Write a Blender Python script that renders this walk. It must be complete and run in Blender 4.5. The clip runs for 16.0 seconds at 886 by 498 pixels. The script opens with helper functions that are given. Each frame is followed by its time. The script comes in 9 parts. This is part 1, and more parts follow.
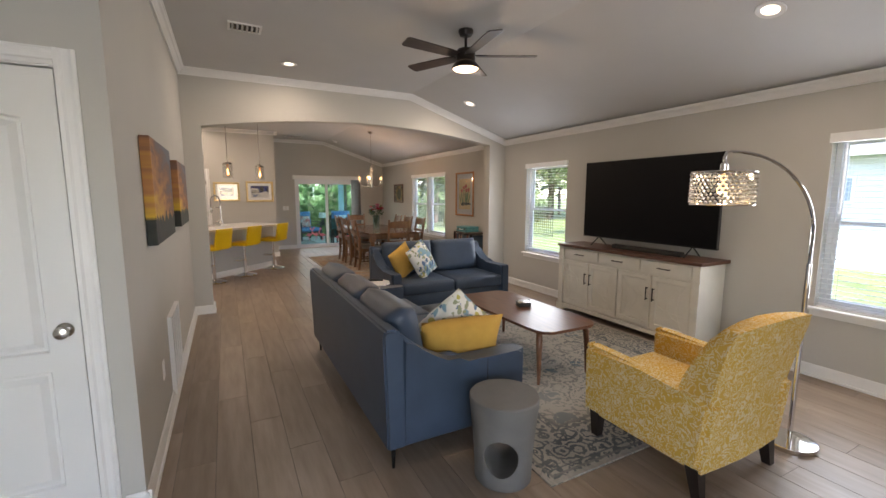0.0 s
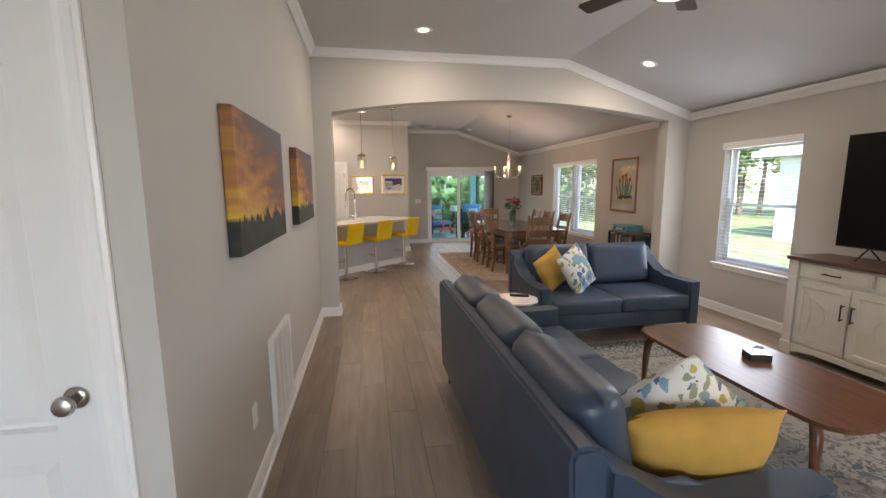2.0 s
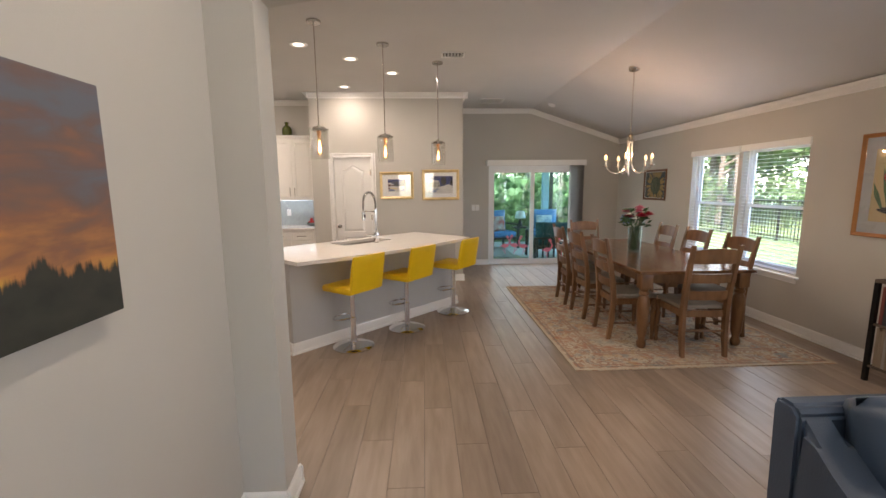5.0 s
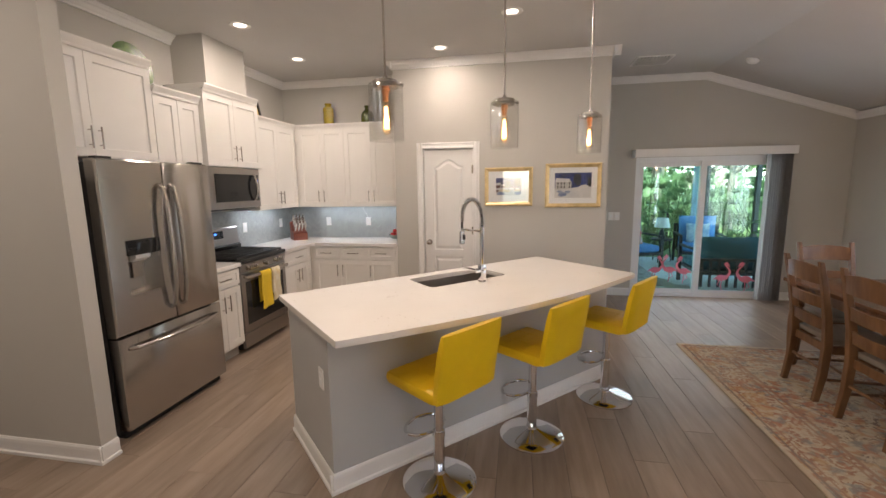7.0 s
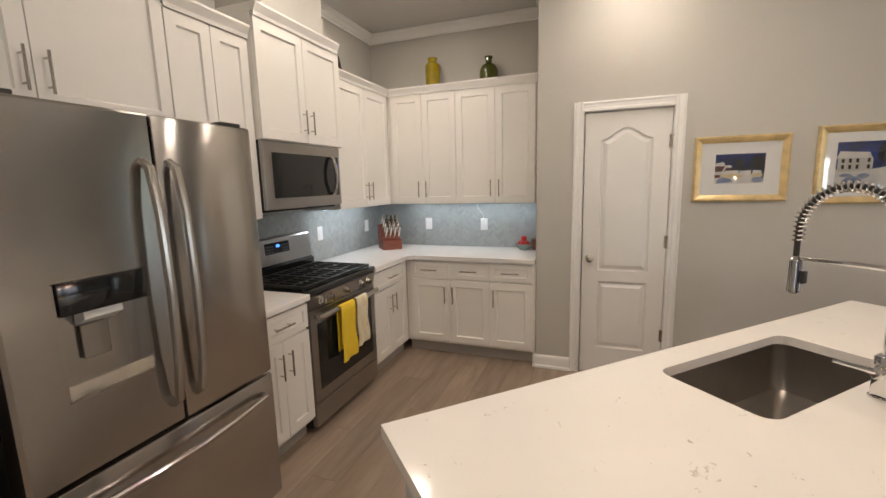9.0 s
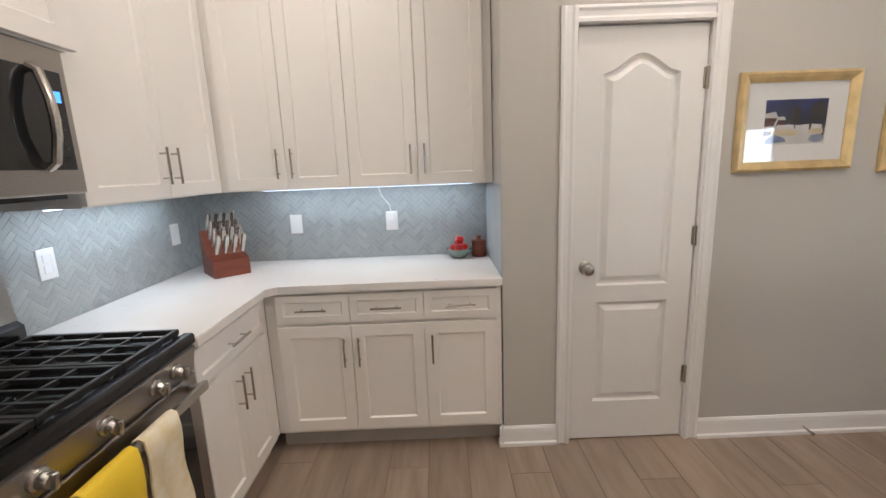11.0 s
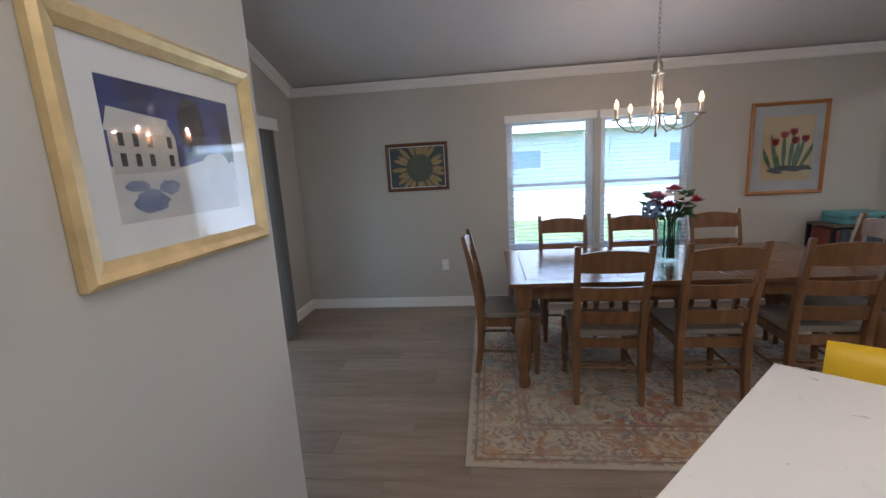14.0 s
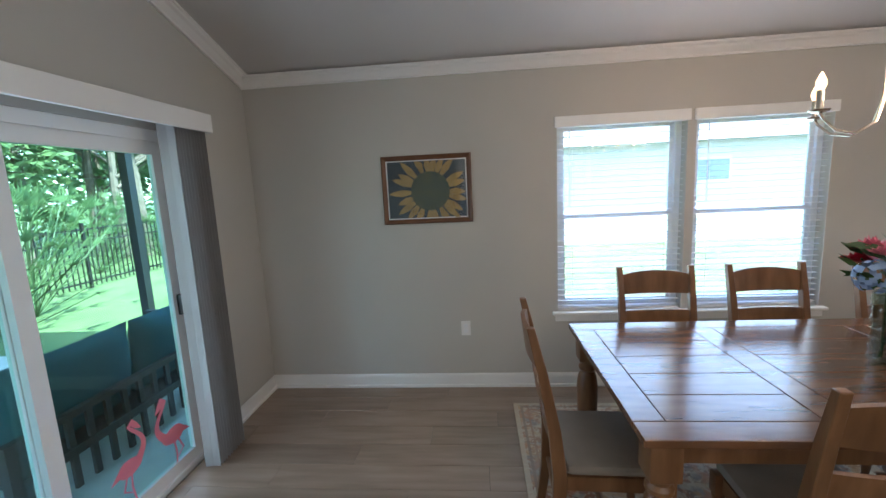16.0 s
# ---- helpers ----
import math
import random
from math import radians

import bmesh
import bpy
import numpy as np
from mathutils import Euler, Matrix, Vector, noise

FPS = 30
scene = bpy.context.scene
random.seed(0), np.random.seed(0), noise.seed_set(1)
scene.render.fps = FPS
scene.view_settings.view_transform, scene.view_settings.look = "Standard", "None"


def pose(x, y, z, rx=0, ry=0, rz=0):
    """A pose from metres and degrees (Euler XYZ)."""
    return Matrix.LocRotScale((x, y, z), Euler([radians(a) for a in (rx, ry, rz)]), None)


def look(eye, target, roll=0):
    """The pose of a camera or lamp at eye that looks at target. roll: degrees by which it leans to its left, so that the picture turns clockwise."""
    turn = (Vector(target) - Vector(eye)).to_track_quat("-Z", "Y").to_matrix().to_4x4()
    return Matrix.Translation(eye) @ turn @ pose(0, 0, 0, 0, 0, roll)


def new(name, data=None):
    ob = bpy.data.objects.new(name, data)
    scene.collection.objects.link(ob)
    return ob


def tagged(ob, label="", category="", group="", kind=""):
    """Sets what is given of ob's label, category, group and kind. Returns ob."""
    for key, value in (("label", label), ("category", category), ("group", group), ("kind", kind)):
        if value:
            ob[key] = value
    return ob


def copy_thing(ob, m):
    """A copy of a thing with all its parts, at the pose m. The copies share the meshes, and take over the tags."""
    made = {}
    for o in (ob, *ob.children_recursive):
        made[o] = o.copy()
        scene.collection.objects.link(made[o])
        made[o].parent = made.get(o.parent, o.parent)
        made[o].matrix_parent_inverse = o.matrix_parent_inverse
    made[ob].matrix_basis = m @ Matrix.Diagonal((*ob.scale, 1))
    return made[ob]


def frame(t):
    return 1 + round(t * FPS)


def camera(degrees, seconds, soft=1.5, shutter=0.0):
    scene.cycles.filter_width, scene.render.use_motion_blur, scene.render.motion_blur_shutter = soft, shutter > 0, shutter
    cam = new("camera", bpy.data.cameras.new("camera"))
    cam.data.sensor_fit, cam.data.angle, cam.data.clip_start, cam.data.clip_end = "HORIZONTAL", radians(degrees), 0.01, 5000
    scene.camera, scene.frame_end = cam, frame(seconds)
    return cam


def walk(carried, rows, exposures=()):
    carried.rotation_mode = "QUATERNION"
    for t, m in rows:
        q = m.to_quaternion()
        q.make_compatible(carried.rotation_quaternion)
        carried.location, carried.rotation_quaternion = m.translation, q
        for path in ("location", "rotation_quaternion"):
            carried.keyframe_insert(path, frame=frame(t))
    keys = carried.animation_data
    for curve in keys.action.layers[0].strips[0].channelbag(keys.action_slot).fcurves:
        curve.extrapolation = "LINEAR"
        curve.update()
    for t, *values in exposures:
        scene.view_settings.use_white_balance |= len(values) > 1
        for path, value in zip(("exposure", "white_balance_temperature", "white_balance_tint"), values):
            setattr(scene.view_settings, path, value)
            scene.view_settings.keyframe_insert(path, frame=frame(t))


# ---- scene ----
cam = camera(93.5, 16.0)
PATH = [
    (0, (1.244, 0.82, 1.525), (2.158, 2.58, 1.268), 0.1),
    (0.5, (1.259, 0.908, 1.524), (1.994, 2.748, 1.257), 0.0),
    (1, (1.28, 1.144, 1.518), (1.861, 3.038, 1.242), -0.1),
    (1.5, (1.311, 1.459, 1.513), (1.762, 3.387, 1.231), -0.2),
    (2, (1.419, 1.871, 1.518), (1.762, 3.82, 1.226), -0.3),
    (2.5, (1.512, 2.335, 1.49), (1.773, 4.296, 1.198), -0.5),
    (3, (1.601, 2.84, 1.493), (1.802, 4.808, 1.203), -0.4),
    (3.2, (1.638, 3.048, 1.486), (1.823, 5.018, 1.196), -0.4),
    (3.8, (1.7, 3.69, 1.515), (1.865, 5.66, 1.223), -0.4),
    (4.6, (1.73, 4.56, 1.54), (1.845, 6.534, 1.246), -0.45),
    (5.3, (1.705, 5.331, 1.573), (1.762, 7.306, 1.278), -0.5),
    (5.5, (1.701, 5.546, 1.565), (1.726, 7.522, 1.271), -0.5),
    (6, (1.679, 6.083, 1.596), (1.602, 8.058, 1.299), -0.7),
    (6.5, (1.576, 6.56, 1.609), (1.362, 8.525, 1.312), -0.7),
    (7, (1.415, 6.963, 1.605), (1.056, 8.906, 1.308), -0.8),
    (7.5, (1.249, 7.369, 1.6), (0.739, 9.278, 1.304), -1.0),
    (8, (0.975, 7.76, 1.581), (0.334, 9.631, 1.294), -0.9),
    (8.2, (0.866, 7.914, 1.577), (0.183, 9.77, 1.291), -1.2),
    (8.7, (0.575, 8.27, 1.555), (-0.125, 10.12, 1.26), -1.4),
    (9.3, (0.22, 8.7, 1.52), (-0.44, 10.56, 1.2), -1.6),
    (9.8, (-0.02, 9.08, 1.465), (-0.6, 10.965, 1.143), -1.8),
    (10.3, (-0.208, 9.493, 1.432), (-0.646, 11.411, 1.098), -1.9),
    (10.5, (-0.28, 9.618, 1.426), (-0.612, 11.554, 1.073), -2.0),
    (11, (-0.354, 9.905, 1.444), (-0.344, 11.865, 1.064), -2.2),
    (11.5, (-0.242, 10.176, 1.47), (0.197, 12.086, 1.071), -2.2),
    (12, (-0.066, 10.442, 1.458), (0.841, 12.18, 1.065), -2.6),
    (12.5, (0.156, 10.715, 1.492), (1.498, 12.141, 1.082), -2.6),
    (13, (0.479, 10.864, 1.493), (2.144, 11.895, 1.091), -2.7),
    (13.5, (0.784, 11.023, 1.502), (2.648, 11.632, 1.109), -2.9),
    (14, (1.075, 11.164, 1.529), (3.027, 11.387, 1.153), -3.2),
    (14.5, (1.425, 11.204, 1.543), (3.394, 11.165, 1.192), -3.0),
    (15, (1.785, 11.27, 1.538), (3.752, 11.12, 1.212), -3.1),
    (15.5, (2.13, 11.408, 1.584), (4.103, 11.335, 1.263), -3.2),
    (16, (2.473, 11.529, 1.587), (4.442, 11.706, 1.287), -2.8),
]

walk(cam, [(t, look(eye, target, roll)) for t, eye, target, roll in PATH],
     [(0.0, 3.12, 6750, 17), (2.5, 3.36, 6500, 17), (3.0, 3.4, 6700, 17), (5.5, 3.42, 6400, 16), (6.0, 3.36, 6550, 17), (6.5, 3.38, 6500, 18), (7.5, 3.2, 6150, 14), (8.0, 3.12, 6350, 12), (11.0, 3.3, 5850, 13), (12.5, 3.2, 5550, 13), (13.0, 3.0, 5450, 13), (13.5, 2.9, 5350, 13), (14.5, 3.22, 5300, 12), (15.5, 3.58, 5450, 12), (16.0, 3.42, 5350, 9)])

# ---- world, sun, large lights ----
scene.view_settings.exposure = 3.3
world = bpy.data.worlds.new("sky")
scene.world = world
world.use_nodes = True
wn = world.node_tree
sky = wn.nodes.new("ShaderNodeTexSky")
sky.sky_type = 'NISHITA'
sky.sun_disc = False
sky.sun_elevation = radians(58)
sky.sun_rotation = radians(200)
bg = wn.nodes["Background"]
bg.inputs["Strength"].default_value = 0.15
wn.links.new(sky.outputs[0], bg.inputs["Color"])
sun = new("sun", bpy.data.lights.new("sun", 'SUN'))
sun.data.energy = 2.6
sun.data.angle = radians(0.5)
sun.data.color = (1.0, 0.95, 0.87)
sun.matrix_world = look((0, 0, 20), (6.5, 16, 0))

# ---- materials ----
def mat(name, color, rough=0.5, metal=0.0, var=0.06, scale=8.0, bump=0.0, bscale=60.0, spec=0.5, stretch=(1, 1, 1), color2=None, each=0.0, detail=4.0):
    m = bpy.data.materials.new(name)
    m.use_nodes = True
    nt = m.node_tree
    b = nt.nodes["Principled BSDF"]
    b.inputs["Roughness"].default_value = rough
    b.inputs["Metallic"].default_value = metal
    b.inputs["Specular IOR Level"].default_value = spec
    tc = nt.nodes.new("ShaderNodeTexCoord")
    mp = nt.nodes.new("ShaderNodeMapping")
    mp.inputs["Scale"].default_value = stretch
    nt.links.new(tc.outputs["Object"], mp.inputs["Vector"])
    n1 = nt.nodes.new("ShaderNodeTexNoise")
    n1.inputs["Scale"].default_value = scale
    n1.inputs["Detail"].default_value = detail
    nt.links.new(mp.outputs[0], n1.inputs["Vector"])
    ramp = nt.nodes.new("ShaderNodeValToRGB")
    c2 = color2 if color2 else tuple(min(1, c * (1 + var)) for c in color)
    c1 = tuple(c * (1 - var) for c in color) if not color2 else color
    ramp.color_ramp.elements[0].position, ramp.color_ramp.elements[1].position = 0.3, 0.7
    ramp.color_ramp.elements[0].color = (*c1, 1)
    ramp.color_ramp.elements[1].color = (*c2, 1)
    nt.links.new(n1.outputs["Fac"], ramp.inputs[0])
    out = ramp.outputs[0]
    if each:
        oi = nt.nodes.new("ShaderNodeObjectInfo")
        mr = nt.nodes.new("ShaderNodeMapRange")
        mr.inputs["To Min"].default_value, mr.inputs["To Max"].default_value = 1 - each, 1 + each
        nt.links.new(oi.outputs["Random"], mr.inputs["Value"])
        hs = nt.nodes.new("ShaderNodeHueSaturation")
        nt.links.new(mr.outputs[0], hs.inputs["Value"])
        nt.links.new(out, hs.inputs["Color"])
        out = hs.outputs[0]
        ad = nt.nodes.new("ShaderNodeVectorMath")
        ad.operation = 'MULTIPLY_ADD'
        ad.inputs[1].default_value = (37, 53, 11)
        nt.links.new(oi.outputs["Random"], ad.inputs[0])
        nt.links.new(tc.outputs["Object"], ad.inputs[2])
        nt.links.new(ad.outputs[0], mp.inputs["Vector"])
    nt.links.new(out, b.inputs["Base Color"])
    if bump:
        n2 = nt.nodes.new("ShaderNodeTexNoise")
        n2.inputs["Scale"].default_value = bscale
        n2.inputs["Detail"].default_value = 3
        nt.links.new(mp.outputs[0], n2.inputs["Vector"])
        bp = nt.nodes.new("ShaderNodeBump")
        bp.inputs["Strength"].default_value = bump
        bp.inputs["Distance"].default_value = 0.01
        nt.links.new(n2.outputs["Fac"], bp.inputs["Height"])
        nt.links.new(bp.outputs[0], b.inputs["Normal"])
    return m


def glow(name, color, strength):
    m = bpy.data.materials.new(name)
    m.use_nodes = True
    nt = m.node_tree
    b = nt.nodes["Principled BSDF"]
    b.inputs["Base Color"].default_value = (*color, 1)
    b.inputs["Emission Color"].default_value = (*color, 1)
    b.inputs["Emission Strength"].default_value = strength
    return m


def glass(name, color=(1, 1, 1), rough=0.0, ior=1.45):
    m = bpy.data.materials.new(name)
    m.use_nodes = True
    nt = m.node_tree
    b = nt.nodes["Principled BSDF"]
    b.inputs["Base Color"].default_value = (*color, 1)
    b.inputs["Roughness"].default_value = rough
    b.inputs["Transmission Weight"].default_value = 1.0
    b.inputs["IOR"].default_value = ior
    return m


def pane_mat(name, tint=(1, 1, 1), gloss=0.06):
    """Thin window glass: see-through with a little mirror reflection."""
    m = bpy.data.materials.new(name)
    m.use_nodes = True
    nt = m.node_tree
    nt.nodes.remove(nt.nodes["Principled BSDF"])
    tr = nt.nodes.new("ShaderNodeBsdfTransparent")
    tr.inputs[0].default_value = (*tint, 1)
    gl = nt.nodes.new("ShaderNodeBsdfGlossy")
    gl.inputs["Roughness"].default_value = 0.02
    mx = nt.nodes.new("ShaderNodeMixShader")
    lw = nt.nodes.new("ShaderNodeLayerWeight")
    lw.inputs["Blend"].default_value = 0.5
    pw = nt.nodes.new("ShaderNodeMath")
    pw.operation = 'POWER'
    pw.inputs[1].default_value = 4.5
    nt.links.new(lw.outputs["Facing"], pw.inputs[0])
    ma = nt.nodes.new("ShaderNodeMath")
    ma.operation = 'MULTIPLY_ADD'
    ma.inputs[1].default_value, ma.inputs[2].default_value = 0.45, gloss
    nt.links.new(pw.outputs[0], ma.inputs[0])
    nt.links.new(ma.outputs[0], mx.inputs[0])
    nt.links.new(tr.outputs[0], mx.inputs[1])
    nt.links.new(gl.outputs[0], mx.inputs[2])
    nt.links.new(mx.outputs[0], nt.nodes["Material Output"].inputs[0])
    return m


WALL = mat("wall_paint", (0.505, 0.487, 0.448), 0.75, var=0.02, scale=2, bump=0.06, bscale=180)
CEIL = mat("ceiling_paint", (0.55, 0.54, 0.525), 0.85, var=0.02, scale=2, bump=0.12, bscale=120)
TRIM = mat("white_trim", (0.80, 0.79, 0.77), 0.35, var=0.02, scale=3)
DOORW = mat("white_door_paint", (0.78, 0.77, 0.75), 0.38, var=0.02, scale=3, bump=0.03, bscale=90)
CAB = mat("cabinet_white", (0.80, 0.775, 0.735), 0.36, var=0.02, scale=3)
PLANK = mat("oak_look_plank", (0.230, 0.172, 0.128), 0.36, var=0.3, scale=4, stretch=(5, 0.6, 1), color2=(0.325, 0.250, 0.192), each=0.13, bump=0.08, bscale=14, detail=8)
GROUT = mat("dark_joint", (0.10, 0.085, 0.07), 0.8)
QUARTZ = mat("white_quartz", (0.80, 0.77, 0.73), 0.12, var=0.02, scale=4)
STEEL = mat("brushed_steel", (0.47, 0.445, 0.42), 0.19, 1.0, var=0.05, scale=3, stretch=(2, 2, 220))


def brushed(m, amount):
    """Brush marks that draw highlights out along the upright axis."""
    nt = m.node_tree
    b = nt.nodes["Principled BSDF"]
    tg = nt.nodes.new("ShaderNodeTangent")
    tg.direction_type, tg.axis = 'RADIAL', 'Z'
    b.inputs["Anisotropic"].default_value = amount
    b.inputs["Anisotropic Rotation"].default_value = 0.25
    nt.links.new(tg.outputs[0], b.inputs["Tangent"])


brushed(STEEL, 0.8)
DARKSTEEL = mat("dark_steel", (0.05, 0.048, 0.046), 0.4, 0.6)
CHROME = mat("chrome", (0.78, 0.77, 0.76), 0.06, 1.0, var=0.01)
NICKEL = mat("satin_nickel", (0.50, 0.47, 0.43), 0.27, 1.0, var=0.03)
BLACK = mat("black_gloss", (0.008, 0.008, 0.009), 0.18, var=0.1)
BLACKMAT = mat("black_matte", (0.015, 0.014, 0.013), 0.55, var=0.1)
BRONZE = mat("dark_bronze", (0.028, 0.022, 0.019), 0.4, 0.5, var=0.1)
TILE = mat("grey_backsplash_tile", (0.35, 0.375, 0.37), 0.24, var=0.06, scale=6, each=0.07)
ISLAND = mat("island_grey_paint", (0.47, 0.47, 0.46), 0.6, var=0.02, scale=3, bump=0.05, bscale=150)
PANE = pane_mat("window_glass")
CLEAR = glass("clear_glass")
LAMPGLOW = glow("downlight_lens", (1.0, 0.86, 0.66), 0.35)
BULB = glow("warm_bulb", (1.0, 0.60, 0.27), 0.70)
CANDLE = glow("candle_bulb", (1.0, 0.56, 0.22), 0.34)


# ---- building helpers ----
def box(bm, x0, y0, z0, x1, y1, z1, bev=0.0, m=None):
    g = bmesh.ops.create_cube(bm, size=1.0)
    vs = g["verts"]
    for v in vs:
        v.co = Vector((x0 + (v.co.x + 0.5) * (x1 - x0), y0 + (v.co.y + 0.5) * (y1 - y0), z0 + (v.co.z + 0.5) * (z1 - z0)))
    if bev:
        es = list({e for v in vs for e in v.link_edges})
        r = bmesh.ops.bevel(bm, geom=es, offset=bev, segments=2, profile=0.5, affect='EDGES')
        vs = list({v for f in r["faces"] for v in f.verts} | {v for v in vs if v.is_valid})
    if m is not None:
        for v in vs:
            v.co = m @ v.co
    return vs


def lathe(bm, prof, seg=24, m=None, caps=True):
    """Turns (radius, z) pairs round the z axis."""
    rings = []
    for r, z in prof:
        rings.append([bm.verts.new(((m or Matrix()) @ Vector((r * math.cos(2 * math.pi * i / seg), r * math.sin(2 * math.pi * i / seg), z)))) for i in range(seg)])
    for a, b in zip(rings, rings[1:]):
        for i in range(seg):
            bm.faces.new((a[i], a[(i + 1) % seg], b[(i + 1) % seg], b[i]))
    if caps:
        bm.faces.new(list(reversed(rings[0])))
        bm.faces.new(rings[-1])


def tube(bm, pts, r, seg=8, closed=False):
    """A round bar along points; r a number or one for each point."""
    pts = [Vector(p) for p in pts]
    n = len(pts)
    rings = []
    ref = None
    for i, p in enumerate(pts):
        a = pts[i - 1] if (i or closed) else p
        b = pts[(i + 1) % n] if (i < n - 1 or closed) else p
        d = (b - a).normalized()
        if ref is None:
            ref = d.orthogonal().normalized()
        ref = (ref - d * ref.dot(d)).normalized()
        s = d.cross(ref)
        rr = r[i] if isinstance(r, (list, tuple)) else r
        rings.append([bm.verts.new(p + (ref * math.cos(2 * math.pi * k / seg) + s * math.sin(2 * math.pi * k / seg)) * rr) for k in range(seg)])
    for i in range(n if closed else n - 1):
        a, b = rings[i], rings[(i + 1) % n]
        for k in range(seg):
            bm.faces.new((a[k], a[(k + 1) % seg], b[(k + 1) % seg], b[k]))
    if not closed:
        bm.faces.new(list(reversed(rings[0])))
        bm.faces.new(rings[-1])


def prism(bm, poly, axis, a, b):
    """A polygon of 2D points pushed along an axis from a to b. 'y': points are (x, z); 'x': (y, z); 'z': (x, y)."""
    def at(p, h):
        return {'y': (p[0], h, p[1]), 'x': (h, p[0], p[1]), 'z': (p[0], p[1], h)}[axis]
    lo = [bm.verts.new(at(p, a)) for p in poly]
    hi = [bm.verts.new(at(p, b)) for p in poly]
    k = len(poly)
    f1, f2 = bm.faces.new(lo), bm.faces.new(hi)
    for i in range(k):
        bm.faces.new((lo[i], lo[(i + 1) % k], hi[(i + 1) % k], hi[i]))
    return lo + hi


def finish(bm, name, smooth=None):
    bmesh.ops.recalc_face_normals(bm, faces=bm.faces)
    me = bpy.data.meshes.new(name)
    bm.to_mesh(me)
    bm.free()
    if smooth:
        me.polygons.foreach_set("use_smooth", [True] * len(me.polygons))
        me.set_sharp_from_angle(angle=radians(smooth))
    return me


def part(name, bm, material, parent=None, label="", smooth=35):
    me = finish(bm, name, smooth)
    me.materials.append(material)
    ob = new(name, me)
    if parent is not None:
        ob.parent = parent
    if label:
        tagged(ob, label)
    return ob


def thing(name, m, label, category, group=""):
    ob = new(name)
    ob.empty_display_size = 0.1
    ob.matrix_basis = m
    return tagged(ob, label, category, group)


def solid(name, bm, material, label="", category="", group="", kind="", smooth=35):
    return tagged(part(name, bm, material, None, "", smooth), label, category, group, kind)


def bmn():
    return bmesh.new()


def sweep(bm, prof, path, n):
    """A moulding: prof = (out from the wall, down the wall) pairs; path lies in a wall whose inward normal is n."""
    path, n = [Vector(p) for p in path], Vector(n)
    rings = []
    for i, p in enumerate(path):
        ds = [(path[j + 1] - path[j]).normalized() for j in (i - 1, i) if 0 <= j < len(path) - 1]
        bs = []
        for d in ds:
            b = d.cross(n)
            bs.append(-b if b.z > 0 else b)
        b = sum(bs, Vector()) / len(bs)
        b = b / b.length_squared * 1.0 if len(bs) > 1 else b
        rings.append([bm.verts.new(p + n * u + b * w) for u, w in prof])
    k = len(prof)
    for a, c in zip(rings, rings[1:]):
        for i in range(k):
            bm.faces.new((a[i], a[(i + 1) % k], c[(i + 1) % k], c[i]))
    bm.faces.new(rings[0])
    bm.faces.new(rings[-1])


CROWN = [(0.002, 0.0), (0.075, 0.0), (0.075, 0.014), (0.066, 0.018), (0.062, 0.028), (0.045, 0.038), (0.028, 0.060), (0.022, 0.066), (0.018, 0.072), (0.018, 0.084), (0.002, 0.084)]
BASE = [(0.002, 0.0), (0.008, 0.0), (0.014, 0.012), (0.016, 0.03), (0.016, 0.085), (0.026, 0.09), (0.026, 0.108), (0.002, 0.108)]

# ---- the shell ----
XE, XW, XK, XH = 5.60, 0.825, -1.83, -3.2     # east wall, living west wall, kitchen west wall, hall end
YS, YD, YA, YA2, YP, YKB, YN = -1.6, 3.12, 6.87, 7.05, 11.87, 12.47, 13.26
ZC, ZE, XR = 3.03, 2.45, 3.82                  # flat ceiling, east wall height, where the slope begins
WT = 0.14


def ceil_z(x):
    return ZC if x <= XR else ZC - (ZC - ZE) * (x - XR) / (XE - XR)


bm = bmn()
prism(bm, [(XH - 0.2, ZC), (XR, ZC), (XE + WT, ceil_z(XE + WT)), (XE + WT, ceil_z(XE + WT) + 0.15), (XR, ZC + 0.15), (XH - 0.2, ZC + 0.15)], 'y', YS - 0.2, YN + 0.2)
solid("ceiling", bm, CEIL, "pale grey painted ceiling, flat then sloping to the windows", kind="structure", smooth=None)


def wall_x(name, x0, x1, y0, y1, z1, holes):
    """A wall that runs along y, with holes (ya, yb, za, zb)."""
    bm = bmn()
    y = y0
    for ya, yb, za, zb in sorted(holes):
        box(bm, x0, y, 0, x1, ya, z1)
        if za > 0:
            box(bm, x0, ya, 0, x1, yb, za)
        box(bm, x0, ya, zb, x1, yb, z1)
        y = yb
    box(bm, x0, y, 0, x1, y1, z1)
    return solid(name, bm, WALL, "greige painted plaster wall", kind="structure", smooth=None)


WINS = [(1.52, 2.42, 0.60, 2.00), (5.36, 6.27, 0.60, 2.00), (9.11, 10.00, 0.60, 2.01), (10.06, 10.955, 0.60, 2.01)]
wall_x("wall_east", XE, XE + WT, YS, YN, ZE, WINS)
wall_x("wall_living_west", XW - WT, XW, YD + WT, YA, ZC, [])
SL0, SL1, SLZ = 3.0, 4.77, 1.96
bm = bmn()
prism(bm, [(2.36, 0), (SL0, 0), (SL0, SLZ), (SL1, SLZ), (SL1, 0), (XE + WT, 0), (XE + WT, ceil_z(XE + WT)), (XR, ZC), (2.36, ZC)], 'y', YN, YN + WT)
solid("wall_north", bm, WALL, "greige painted plaster wall with a sliding door", kind="structure", smooth=None)
